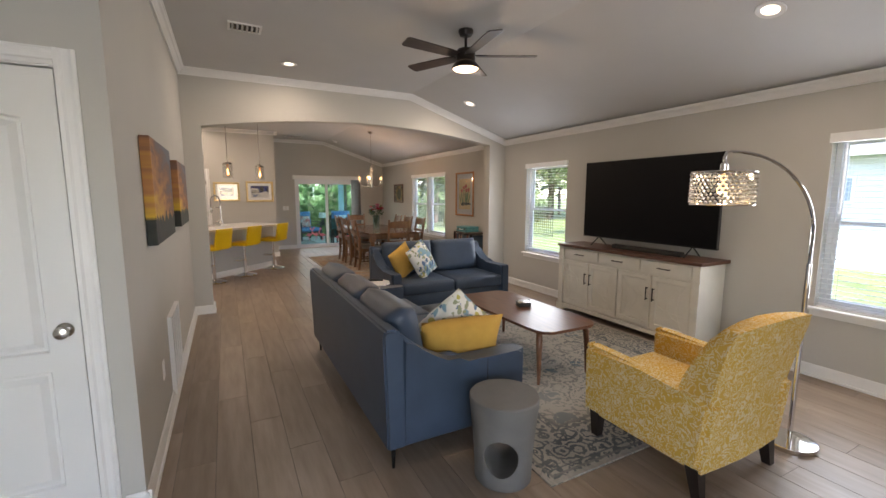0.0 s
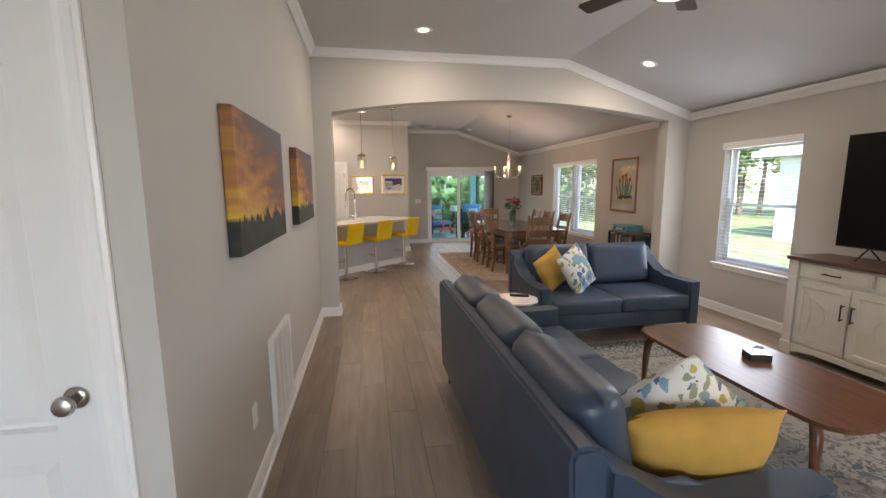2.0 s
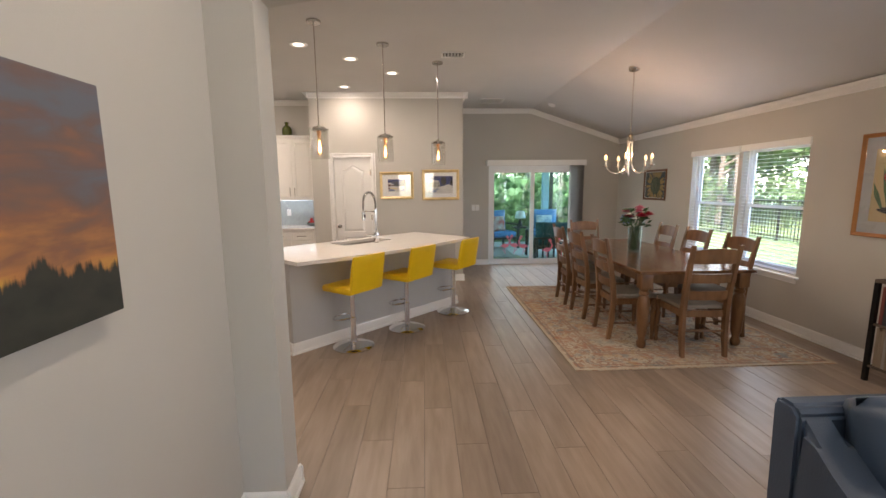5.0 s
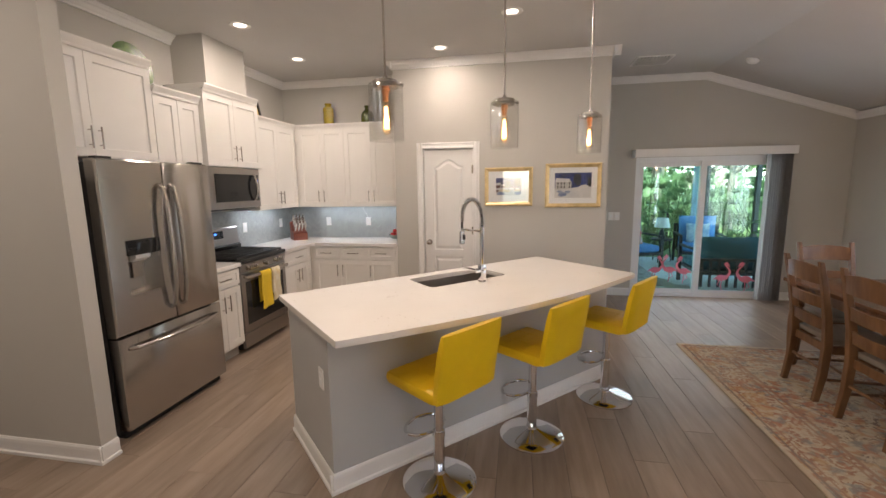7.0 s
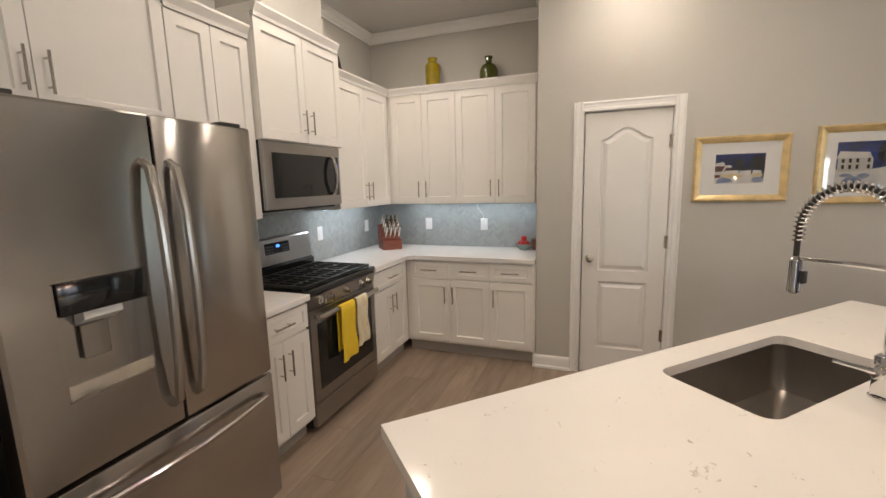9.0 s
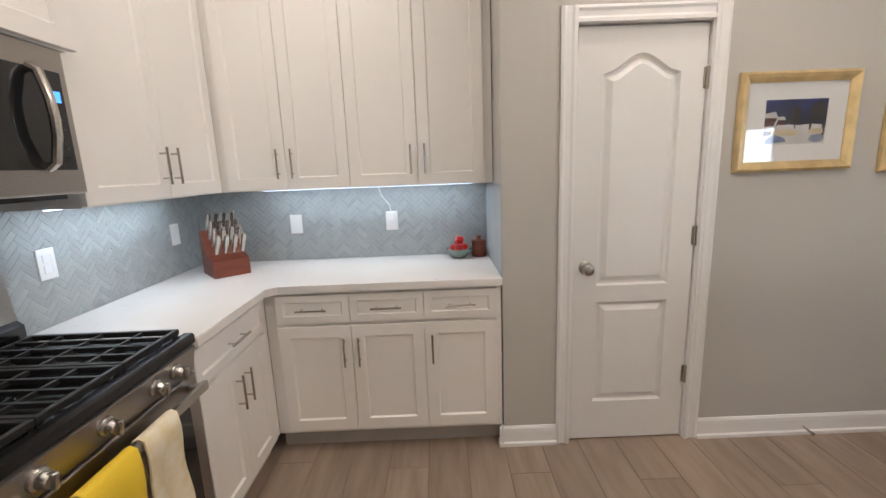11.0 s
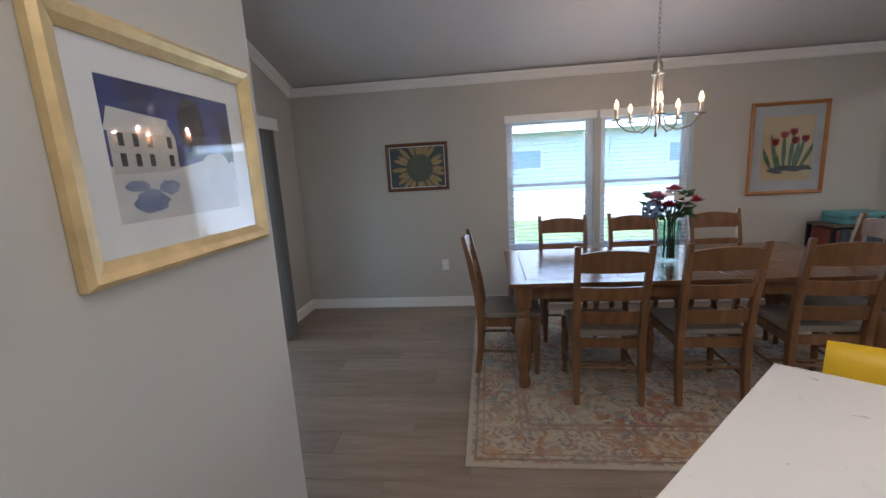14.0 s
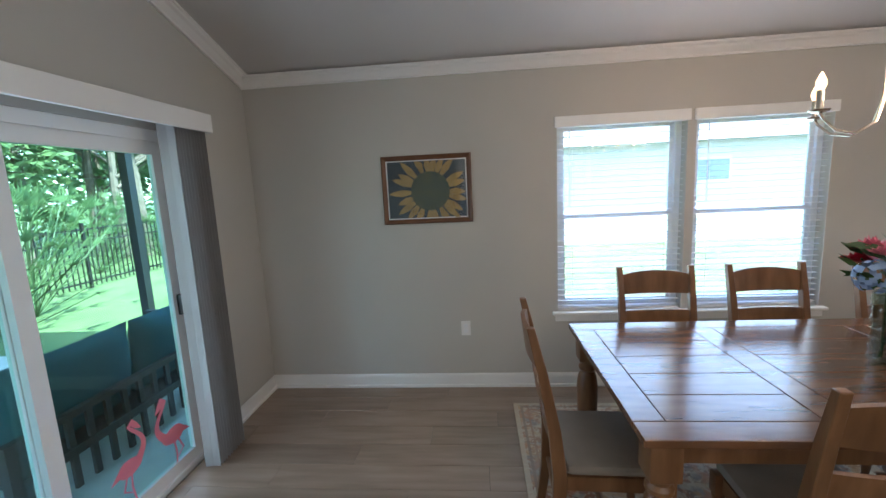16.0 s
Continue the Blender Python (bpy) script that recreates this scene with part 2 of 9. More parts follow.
# arch between living and dining
bm = bmn()
AX0, AX1 = 1.03, 5.28
arc = []
for i in range(33):
    u = -1 + 2 * i / 32
    arc.append(((AX0 + AX1) / 2 + u * (AX1 - AX0) / 2, 2.365 + 0.185 * (1 - abs(u) ** 1.9)))
prism(bm, [(XW - WT, 0), (AX0, 0)] + arc + [(AX1, 0), (XE, 0), (XE, ZE), (XR, ZC), (XW - WT, ZC)], 'y', YA, YA2)
solid("wall_arch", bm, WALL, "greige plaster wall with a wide shallow arch", kind="structure", smooth=None)
bm = bmn()
box(bm, XH, YA, 0, XW - WT, YA2, ZC)
solid("wall_hall_south", bm, WALL, "greige painted plaster wall", kind="structure")
bm = bmn()
box(bm, XH, 8.83, 0, -1.01, 8.93, ZC)
solid("wall_fridge_side", bm, WALL, "greige stub wall beside the refrigerator", kind="structure")
bm = bmn()
box(bm, XH - WT, YA, 0, XH, 8.93, ZC)
solid("wall_hall_end", bm, WALL, "greige painted plaster wall", kind="structure")
bm = bmn()
box(bm, XK - WT, 8.93, 0, XK, YKB + WT, ZC)
solid("wall_kitchen_west", bm, WALL, "greige painted plaster wall", kind="structure")
bm = bmn()
box(bm, XK, YKB, 0, -0.06, YKB + WT, ZC)
solid("wall_kitchen_north", bm, WALL, "greige painted plaster wall", kind="structure")
PD0, PD1, DZ = 0.285, 0.875, 2.035
bm = bmn()
prism(bm, [(-0.06, 0), (PD0 - 0.02, 0), (PD0 - 0.02, DZ + 0.02), (PD1 + 0.02, DZ + 0.02), (PD1 + 0.02, 0), (2.36, 0), (2.36, ZC), (-0.06, ZC)], 'y', YP, YP + WT)
solid("wall_pantry", bm, WALL, "greige plaster wall with the pantry door", kind="structure", smooth=None)
bm = bmn()
box(bm, -0.06, YP + WT, 0, -0.06 + 0.12, YKB + WT, ZC)
box(bm, 2.24, YP + WT, 0, 2.36, YN + WT, ZC)
box(bm, -0.06, YKB + WT, 0, 2.24, YKB + 2 * WT, ZC)
solid("wall_pantry_side", bm, WALL, "greige painted plaster wall", kind="structure")
# entry door wall, foyer and south end
FD0, FD1 = -0.14, 0.655
bm = bmn()
prism(bm, [(-1.2, 0), (FD0 - 0.02, 0), (FD0 - 0.02, DZ + 0.02), (FD1 + 0.02, DZ + 0.02), (FD1 + 0.02, 0), (XW, 0), (XW, ZC), (-1.2, ZC)], 'y', YD, YD + WT)
solid("wall_closet", bm, WALL, "greige plaster wall with a closet door", kind="structure", smooth=None)
bm = bmn()
box(bm, -1.2, YD + WT + 0.6, 0, XW - WT, YD + WT + 0.7, ZC)
box(bm, -1.3, YS, 0, -1.2, YD + WT + 0.7, ZC)
solid("wall_foyer_west", bm, WALL, "greige painted plaster wall", kind="structure")
bm = bmn()
# unseen opening, added to let in the daylight assumed to come from behind
FW0, FW1, FZ0, FZ1 = -0.4, 2.2, 0.25, 2.2
for a in ((-1.3, 0, FW0, ZC), (FW0, 0, FW1, FZ0), (FW0, FZ1, FW1, ZC), (FW1, 0, XR, ZC)):
    box(bm, a[0], YS - WT, a[1], a[2], YS, a[3])
prism(bm, [(XR, 0), (XE + WT, 0), (XE + WT, ceil_z(XE + WT)), (XR, ZC)], 'y', YS - WT, YS)
solid("wall_south", bm, WALL, "greige painted plaster wall", kind="structure", smooth=None)

# unseen slab, added to keep direct sun out of the south opening
bm = bmn()
box(bm, -3.0, YS - 3.0, 2.7, 6.5, YS - WT - 0.002, 2.85)
solid("unseen_sun_block", bm, TRIM, "unseen white slab added to keep sun off the south opening", kind="structure")

# crown mouldings
def crown(path, n):
    bm = bmn()
    sweep(bm, CROWN, path, n)
    solid("crown_moulding", bm, TRIM, "white crown moulding", kind="structure", smooth=None)


def slope_path(x0, x1, y):
    xs = [x0] + [x for x in (XR,) if min(x0, x1) < x < max(x0, x1)] + [x1]
    return [(x, y, ceil_z(x)) for x in xs]


crown([(XE, YS, ZE), (XE, YA, ZE)], (-1, 0, 0))
crown([(XE, YA2, ZE), (XE, YN, ZE)], (-1, 0, 0))
crown(slope_path(XW, XE, YA), (0, -1, 0))
crown(slope_path(XW, XE, YA2), (0, 1, 0))
crown(slope_path(2.36, XE, YN), (0, -1, 0))
crown([(XW, YD, ZC), (XW, YA, ZC)], (1, 0, 0))
crown([(-0.06, YP, ZC), (2.44, YP, ZC)], (0, -1, 0))
crown([(2.36, YP - 0.08, ZC), (2.36, YN, ZC)], (1, 0, 0))
crown([(-0.06, YP - 0.08, ZC), (-0.06, YKB, ZC)], (-1, 0, 0))
crown([(XK, YKB, ZC), (-0.06, YKB, ZC)], (0, -1, 0))
crown([(XK, 8.93, ZC), (XK, YKB, ZC)], (1, 0, 0))
crown([(XK, 8.93, ZC), (-0.935, 8.93, ZC)], (0, 1, 0))
crown([(-1.01, 8.755, ZC), (-1.01, 9.005, ZC)], (1, 0, 0))
crown([(XH, 8.83, ZC), (-0.935, 8.83, ZC)], (0, -1, 0))


def baseboard(path, n):
    bm = bmn()
    sweep(bm, BASE, [(x, y, 0.108) for x, y in path], n)
    solid("baseboard", bm, TRIM, "white baseboard", kind="structure", smooth=None)


baseboard([(XE, YS), (XE, YA)], (-1, 0, 0))
baseboard([(XE, YA2), (XE, YN)], (-1, 0, 0))
baseboard([(XW, YD - 0.024), (XW, YA)], (1, 0, 0))
baseboard([(XW, YA), (AX0 + 0.024, YA)], (0, -1, 0))
baseboard([(AX0, YA - 0.024), (AX0, YA2 + 0.024)], (1, 0, 0))
baseboard([(XH, YA2), (AX0 + 0.024, YA2)], (0, 1, 0))
baseboard([(AX1 - 0.024, YA), (XE, YA)], (0, -1, 0))
baseboard([(AX1, YA - 0.024), (AX1, YA2 + 0.024)], (-1, 0, 0))
baseboard([(AX1 - 0.024, YA2), (XE, YA2)], (0, 1, 0))
baseboard([(FD1 + 0.09, YD), (XW + 0.024, YD)], (0, -1, 0))
baseboard([(XH, 8.83), (-0.986, 8.83)], (0, -1, 0))
baseboard([(-1.01, 8.806), (-1.01, 8.93)], (1, 0, 0))
baseboard([(-0.084, YP), (PD0 - 0.075, YP)], (0, -1, 0))
baseboard([(-0.06, YP - 0.024), (-0.06, YP + 0.03)], (-1, 0, 0))
baseboard([(PD1 + 0.075, YP), (2.384, YP)], (0, -1, 0))
baseboard([(2.36, YP - 0.024), (2.36, YN)], (1, 0, 0))
baseboard([(2.36, YN), (SL0 - 0.005, YN)], (0, -1, 0))
baseboard([(SL1 + 0.005, YN), (XE, YN)], (0, -1, 0))


# ---- doors ----
def casing(name, x0, x1, z1, y):
    """Moulded door casing on a wall face at y, facing -y."""
    bm = bmn()
    w = 0.07
    prof = [(0.002, 0.0), (0.014, 0.0), (0.018, 0.012), (0.012, 0.022), (0.012, 0.045), (0.02, 0.055), (0.02, 0.07), (0.002, 0.07)]
    for a, s in ((x0, -1), (x1, 1)):
        pts = [(a + s * (0.07 - v), y - u) for u, v in prof]
        prism(bm, [(px, py) for px, py in pts], 'z', 0.0, z1 + w)
    prism(bm, [(y - u, z1 + 0.07 - v) for u, v in prof], 'x', x0 + 0.001, x1 - 0.001)
    # jamb lining
    box(bm, x0 - 0.004, y - 0.004, 0, x0 + 0.004, y + WT, z1)
    box(bm, x1 - 0.004, y - 0.004, 0, x1 + 0.004, y + WT, z1)
    box(bm, x0 + 0.004, y - 0.004, z1 - 0.004, x1 - 0.004, y + WT, z1 + 0.004)
    return solid(name, bm, TRIM, "white moulded door casing", kind="structure", smooth=None)


def panel_ring(bm, outer, ya, yb, inset):
    """A raised moulding that runs round an outline of (x, z) points: sunk groove with a raised field."""
    c = Vector((sum(p[0] for p in outer) / len(outer), sum(p[1] for p in outer) / len(outer)))

    def shrink(d):
        out = []
        k = len(outer)
        for i in range(k):
            p0, p1, p2 = (Vector(outer[j % k]) for j in (i - 1, i, i + 1))
            n1 = Vector((-(p1 - p0).y, (p1 - p0).x)).normalized()
            n2 = Vector((-(p2 - p1).y, (p2 - p1).x)).normalized()
            nn = (n1 + n2).normalized()
            out.append(p1 + nn * d / max(0.35, nn.dot(n1)))
        return out
    levels = [(0.0, ya - 0.0005), (0.008, ya + inset), (0.02, ya + inset), (0.045, ya - 0.001), (0.06, ya - 0.001)]
    rings = []
    for d, y in levels:
        rings.append([bm.verts.new((p.x, y, p.y)) for p in shrink(d)])
    k = len(outer)
    for a, b in zip(rings, rings[1:]):
        for i in range(k):
            bm.faces.new((a[i], a[(i + 1) % k], b[(i + 1) % k], b[i]))
    bm.faces.new(rings[-1])


def door_slab(name, x0, x1, z1, y, knob_left, label):
    """Two-panel moulded door with an arched upper panel; face at y, towards -y."""
    root = tagged(new(name), label, "door", kind="structure")
    w = x1 - x0
    st = 0.115
    def arch(xa, xb, zt, rise):
        pts = []
        for i in (0, 2, 3, 4, 5, 6, 7, 8, 9, 10, 11, 12, 14):
            u = i / 14
            s = 0.5 - 0.5 * math.cos(2 * math.pi * u)
            pts.append((xb + (xa - xb) * u, zt - rise + rise * s))
        return pts
    up = [(x0 + st, 0.845), (x1 - st, 0.845)] + arch(x0 + st, x1 - st, z1 - 0.115, 0.085)
    lo = [(x0 + st, 0.22), (x1 - st, 0.22), (x1 - st, 0.76), (x0 + st, 0.76)]
    bm = bmn()
    # slab face with two openings: rails, stiles and the piece over the arch
    box(bm, x0, y, 0.008, x0 + st, y + 0.035, z1)
    box(bm, x1 - st, y, 0.008, x1, y + 0.035, z1)
    box(bm, x0 + st, y, 0.008, x1 - st, y + 0.035, 0.22)
    box(bm, x0 + st, y, 0.76, x1 - st, y + 0.035, 0.845)
    prism(bm, arch(x0 + st, x1 - st, z1 - 0.115, 0.085) + [(x0 + st, z1), (x1 - st, z1)], 'y', y, y + 0.035)
    slab = part("slab", bm, DOORW, root, smooth=None)
    bm = bmn()
    panel_ring(bm, up, y, y, 0.016)
    part("panel", bm, DOORW, root, smooth=None)
    bm = bmn()
    panel_ring(bm, lo, y, y, 0.016)
    part("panel", bm, DOORW, root, smooth=None)
    kx = x0 + 0.055 if knob_left else x1 - 0.055
    bm = bmn()
    m = pose(kx, y, 0.94, 90, 0, 0)
    lathe(bm, [(0.032, 0.0), (0.033, 0.006), (0.028, 0.011), (0.012, 0.014), (0.011, 0.03), (0.018, 0.036), (0.027, 0.045), (0.029, 0.055), (0.024, 0.066), (0.010, 0.071)], 20, m)
    part("knob", bm, NICKEL, root, "satin nickel round knob")
    hx = x1 if knob_left else x0
    for hz in (0.36, 1.08, 1.80):
        bm = bmn()
        lathe(bm, [(0.004, -0.05), (0.0085, -0.046), (0.0085, 0.046), (0.004, 0.05)], 10, pose(hx + (0.004 if knob_left else -0.004), y - 0.008, hz))
        box(bm, hx - 0.014, y - 0.004, hz - 0.045, hx + 0.002, y - 0.001, hz + 0.045)
        part("hinge", bm, NICKEL, root, "nickel hinge")
    return root


casing("trim_pantry_casing", PD0 - 0.006, PD1 + 0.006, DZ + 0.006, YP)
door_slab("door_pantry", PD0 + 0.006, PD1 - 0.003, DZ - 0.004, YP + 0.012, True, "closed white two-panel pantry door with arched panel")
casing("trim_closet_casing", FD0 - 0.006, FD1 + 0.006, DZ + 0.006, YD)
door_slab("door_closet", FD0 + 0.003, FD1 - 0.006, DZ - 0.004, YD + 0.014, False, "closed white two-panel closet door with arched panel")

# ---- windows ----
VINYL = mat("white_vinyl", (0.80, 0.81, 0.82), 0.4, var=0.02)
BLIND = mat("white_blind", (0.82, 0.82, 0.81), 0.5, var=0.02)


def window(y0, y1, z0, z1):
    """Single-hung window set deep in the east wall, with a horizontal blind, valance and sill."""
    w = tagged(new("window"), "white single-hung window with open slatted blind", "window", kind="structure")
    xf = XE + 0.085
    bm = bmn()
    t = 0.04
    for a in ((y0, z0, y0 + t, z1), (y1 - t, z0, y1, z1), (y0 + t, z0, y1 - t, z0 + t), (y0 + t, z1 - t, y1 - t, z1)):
        box(bm, xf, a[0], a[1], xf + 0.05, a[2], a[3])
    part("window_frame", bm, VINYL, w, smooth=None)
    zm = (z0 + z1) / 2
    for k, (za, zb, dx) in enumerate(((z0 + t, zm + 0.02, 0.006), (zm - 0.015, z1 - t, 0.024))):
        bm = bmn()
        s = 0.032
        for a in ((y0 + t, za, y0 + t + s, zb), (y1 - t - s, za, y1 - t, zb), (y0 + t + s, za, y1 - t - s, za + s), (y0 + t + s, zb - s, y1 - t - s, zb)):
            box(bm, xf + dx, a[0] + 0.001, a[1], xf + dx + 0.016, a[2] - 0.001, a[3])
        part("sash", bm, VINYL, w, smooth=None)
        bm = bmn()
        box(bm, xf + dx + 0.007, y0 + t + s, za + s, xf + dx + 0.010, y1 - t - s, zb - s)
        p = part("pane", bm, PANE, w, smooth=None)
        p.visible_shadow = False
    bm = bmn()
    box(bm, XE - 0.045, y0 - 0.04, z0 - 0.025, XE + 0.085, y1 + 0.04, z0 - 0.001, 0.006)
    box(bm, XE - 0.016, y0 - 0.02, z0 - 0.075, XE - 0.002, y1 + 0.02, z0 - 0.026)
    part("window_sill", bm, TRIM, w, smooth=None)
    bl = tagged(new("window_blind"), "white slatted blind lowered with open slats", "blind")
    bm = bmn()
    box(bm, XE - 0.022, y0 - 0.015, z1 - 0.055, XE + 0.045, y1 + 0.015, z1 + 0.02, 0.004)
    part("headrail", bm, BLIND, bl, smooth=None)
    sl = bmn()
    prism(sl, [(XE + 0.022, -0.001), (XE + 0.04, 0.0015), (XE + 0.058, -0.0005), (XE + 0.058, 0.0007), (XE + 0.04, 0.0027), (XE + 0.022, 0.0002)], 'y', y0 + 0.008, y1 - 0.008)
    me = finish(sl, "slat")
    me.materials.append(BLIND)
    z = z0 + 0.03
    while z < z1 - 0.07:
        o = new("slat", me)
        o.location = (0, 0, z)
        o.parent = bl
        z += 0.042
    bm = bmn()
    box(bm, XE + 0.02, y0 + 0.008, z0 + 0.002, XE + 0.062, y1 - 0.008, z0 + 0.018)
    part("bottom_rail", bm, BLIND, bl, smooth=None)
    for yy in (y0 + 0.12, y1 - 0.12):
        bm = bmn()
        tube(bm, [(XE + 0.042, yy, z0 + 0.01), (XE + 0.042, yy, z1 - 0.05)], 0.0012, 5)
        part("cord", bm, BLIND, bl)
    bm = bmn()
    tube(bm, [(XE + 0.012, y1 - 0.09, z1 - 0.06), (XE + 0.012, y1 - 0.09, z1 - 0.62)], 0.004, 6)
    part("tilt_wand", bm, BLIND, bl)


def daylight(m, w, h, watts):
    """The sky's light that comes in at an opening."""
    l = new("daylight", bpy.data.lights.new("daylight", 'AREA'))
    l.data.shape, l.data.size, l.data.size_y, l.data.energy, l.data.color = 'RECTANGLE', w, h, watts, (0.88, 0.95, 1.0)
    l.matrix_world = m


for wi in WINS:
    window(*wi)
    daylight(pose(XE + 0.014, (wi[0] + wi[1]) / 2, (wi[2] + wi[3]) / 2, 0, 90, 0), wi[3] - wi[2] - 0.14, wi[1] - wi[0] - 0.06, 2.8 if wi[0] < 3 else 2.3 if wi[0] < 7 else 0.7)
# added lamp in the unseen south opening, lights the closet door and nearby walls
daylight(pose((FW0 + FW1) / 2, YS - 0.02, (FZ0 + FZ1) / 2, 90, 0, 0), FW1 - FW0 - 0.1, FZ1 - FZ0 - 0.1, 2.2)

# ---- sliding door ----
daylight(pose((SL0 + SL1) / 2, YN + 0.006, SLZ / 2, -90, 0, 0), SL1 - SL0 - 0.15, SLZ - 0.15, 1.0)
SLPANE = pane_mat("green_tinted_glass", (0.80, 0.97, 0.92))
sd = tagged(new("door_sliding"), "white vinyl sliding glass door to the porch", "door", kind="structure")
bm = bmn()
for a in ((SL0, 0, SL0 + 0.05, SLZ), (SL1 - 0.05, 0, SL1, SLZ), (SL0 + 0.05, SLZ - 0.06, SL1 - 0.05, SLZ), (SL0 + 0.05, 0, SL1 - 0.05, 0.03)):
    box(bm, a[0], YN + 0.01, a[1], a[2], YN + 0.11, a[3])
part("door_frame", bm, VINYL, sd, smooth=None)
XM = (SL0 + SL1) / 2
for xa, xb, yy in ((SL0 + 0.05, XM + 0.035, YN + 0.065), (XM - 0.035, SL1 - 0.05, YN + 0.025)):
    bm = bmn()
    s = 0.07
    for a in ((xa, 0.03, xa + s, SLZ - 0.06), (xb - s, 0.03, xb, SLZ - 0.06), (xa + s, 0.03, xb - s, 0.03 + s), (xa + s, SLZ - 0.13, xb - s, SLZ - 0.06)):
        box(bm, a[0], yy, a[1], a[2], yy + 0.032, a[3])
    pn = part("sliding_panel", bm, VINYL, sd, smooth=None)
    bm = bmn()
    box(bm, xa + s, yy + 0.014, 0.03 + s, xb - s, yy + 0.019, SLZ - 0.13)
    p = part("pane", bm, SLPANE, pn, smooth=None)
    p.visible_shadow = False
bm = bmn()
box(bm, SL1 - 0.10, YN - 0.012, 0.92, SL1 - 0.075, YN + 0.024, 1.04, 0.005)
part("latch", bm, BLACKMAT, sd, "black latch")
vb = tagged(new("vertical_blind"), "grey vertical blind drawn aside under a white valance", "blind")
bm = bmn()
box(bm, 2.94, YN - 0.20, 1.955, 4.87, YN - 0.18, 2.06, 0.004)
box(bm, 2.94, YN - 0.18, 1.955, 2.955, YN - 0.003, 2.06)
box(bm, 4.855, YN - 0.18, 1.955, 4.87, YN - 0.003, 2.06)
box(bm, 2.955, YN - 0.18, 2.045, 4.855, YN - 0.003, 2.06)
part("valance", bm, TRIM, vb, smooth=None)
bm = bmn()
box(bm, 2.97, YN - 0.14, 2.005, 4.84, YN - 0.10, 2.04)
part("track", bm, TRIM, vb, smooth=None)
VANE = mat("grey_vane", (0.34, 0.33, 0.32), 0.6, var=0.03)
sl = bmn()
prism(sl, [(-0.002, -0.045), (0.002, -0.02), (0.004, 0.0), (0.002, 0.02), (-0.002, 0.045), (-0.004, 0.045), (0.0, 0.02), (0.002, 0.0), (0.0, -0.02), (-0.004, -0.045)], 'z', 0.02, 2.005)
me = finish(sl, "vane")
me.materials.append(VANE)
for i in range(11):
    o = new("vane", me)
    o.parent = vb
    o.matrix_basis = pose(4.585 + 0.025 * i, YN - 0.125, 0, 0, 0, random.uniform(-8, 8))

# ---- floor ----
bm = bmn()
box(bm, XH, YS, -0.12, XE, YN, -0.004)
floor = solid("floor", bm, GROUT, "grey-brown wood-look plank floor", kind="structure")
PL, PW = 1.22, 0.196
sl = bmn()
prism(sl, [(-PW / 2 + 0.001, -0.004), (PW / 2 - 0.001, -0.004), (PW / 2 - 0.001, -0.0012), (PW / 2 - 0.0026, 0.0), (-PW / 2 + 0.0026, 0.0), (-PW / 2 + 0.001, -0.0012)], 'y', -PL / 2 + 0.001, PL / 2 - 0.001)
plank_me = finish(sl, "plank")
plank_me.materials.append(PLANK)


def plank_grid():
    out = []
    x = XH + PW / 2
    k = 0
    while x - PW / 2 < XE:
        y = YS - (k * 0.43) % PL
        while y - PL / 2 < YN:
            out.append((x, y))
            y += PL
        x += PW
        k += 1
    return out


def open_floor(x, y):
    return (x > XW and y > 0.6) or (x > -1.3 and 7.0 < y < 11.9)


near, rest = [], []
for x, y in plank_grid():
    if x - PW / 2 >= XE or y - PL / 2 >= YN:
        continue
    (near if open_floor(x, y) and x < 4.3 and y > 1.4 else rest).append((x, y))
near.sort(key=lambda p: abs(p[0] - 1.6) + 0.15 * abs(p[1] - 7))
rest += near[300:]
near = near[:300]
bm = bmn()
for x, y in rest:
    vs = prism(bm, [(-PW / 2 + 0.001, -0.004), (PW / 2 - 0.001, -0.004), (PW / 2 - 0.001, -0.0012), (PW / 2 - 0.0026, 0.0), (-PW / 2 + 0.0026, 0.0), (-PW / 2 + 0.001, -0.0012)], 'y', -PL / 2 + 0.001, PL / 2 - 0.001)
    for v in vs:
        v.co.x = min(XE, v.co.x + x)
        v.co.y = min(YN, max(YS, v.co.y + y))
PLANK2 = PLANK.copy()
nt = PLANK2.node_tree
for n in list(nt.nodes):
    if n.type == 'OBJECT_INFO':
        g = nt.nodes.new("ShaderNodeNewGeometry")
        for l in list(n.outputs["Random"].links):
            nt.links.new(g.outputs["Random Per Island"], l.to_socket)
tagged(part("planks", bm, PLANK2, floor, smooth=None), kind="stuff")


# ---- outdoors ----
GRASS = mat("lawn", (0.075, 0.12, 0.035), 0.9, color2=(0.13, 0.18, 0.06), scale=1.6, bump=0.4, bscale=40)
bm = bmn()
bmesh.ops.create_grid(bm, x_segments=4, y_segments=4, size=160)
for v in bm.verts:
    v.co.z = -0.16
solid("ground", bm, GRASS, "mown green lawn", kind="structure")
# unseen pale slab, added so light bounced into the south opening stays neutral
bm = bmn()
box(bm, -6.0, YS - 9.0, -0.158, 7.0, YS - WT - 0.002, -0.05)
solid("unseen_bounce_slab", bm, mat("pale_bounce_slab", (0.46, 0.45, 0.43), 0.85, var=0.06, bump=0.1), "unseen pale slab added to bounce neutral light indoors", kind="structure")
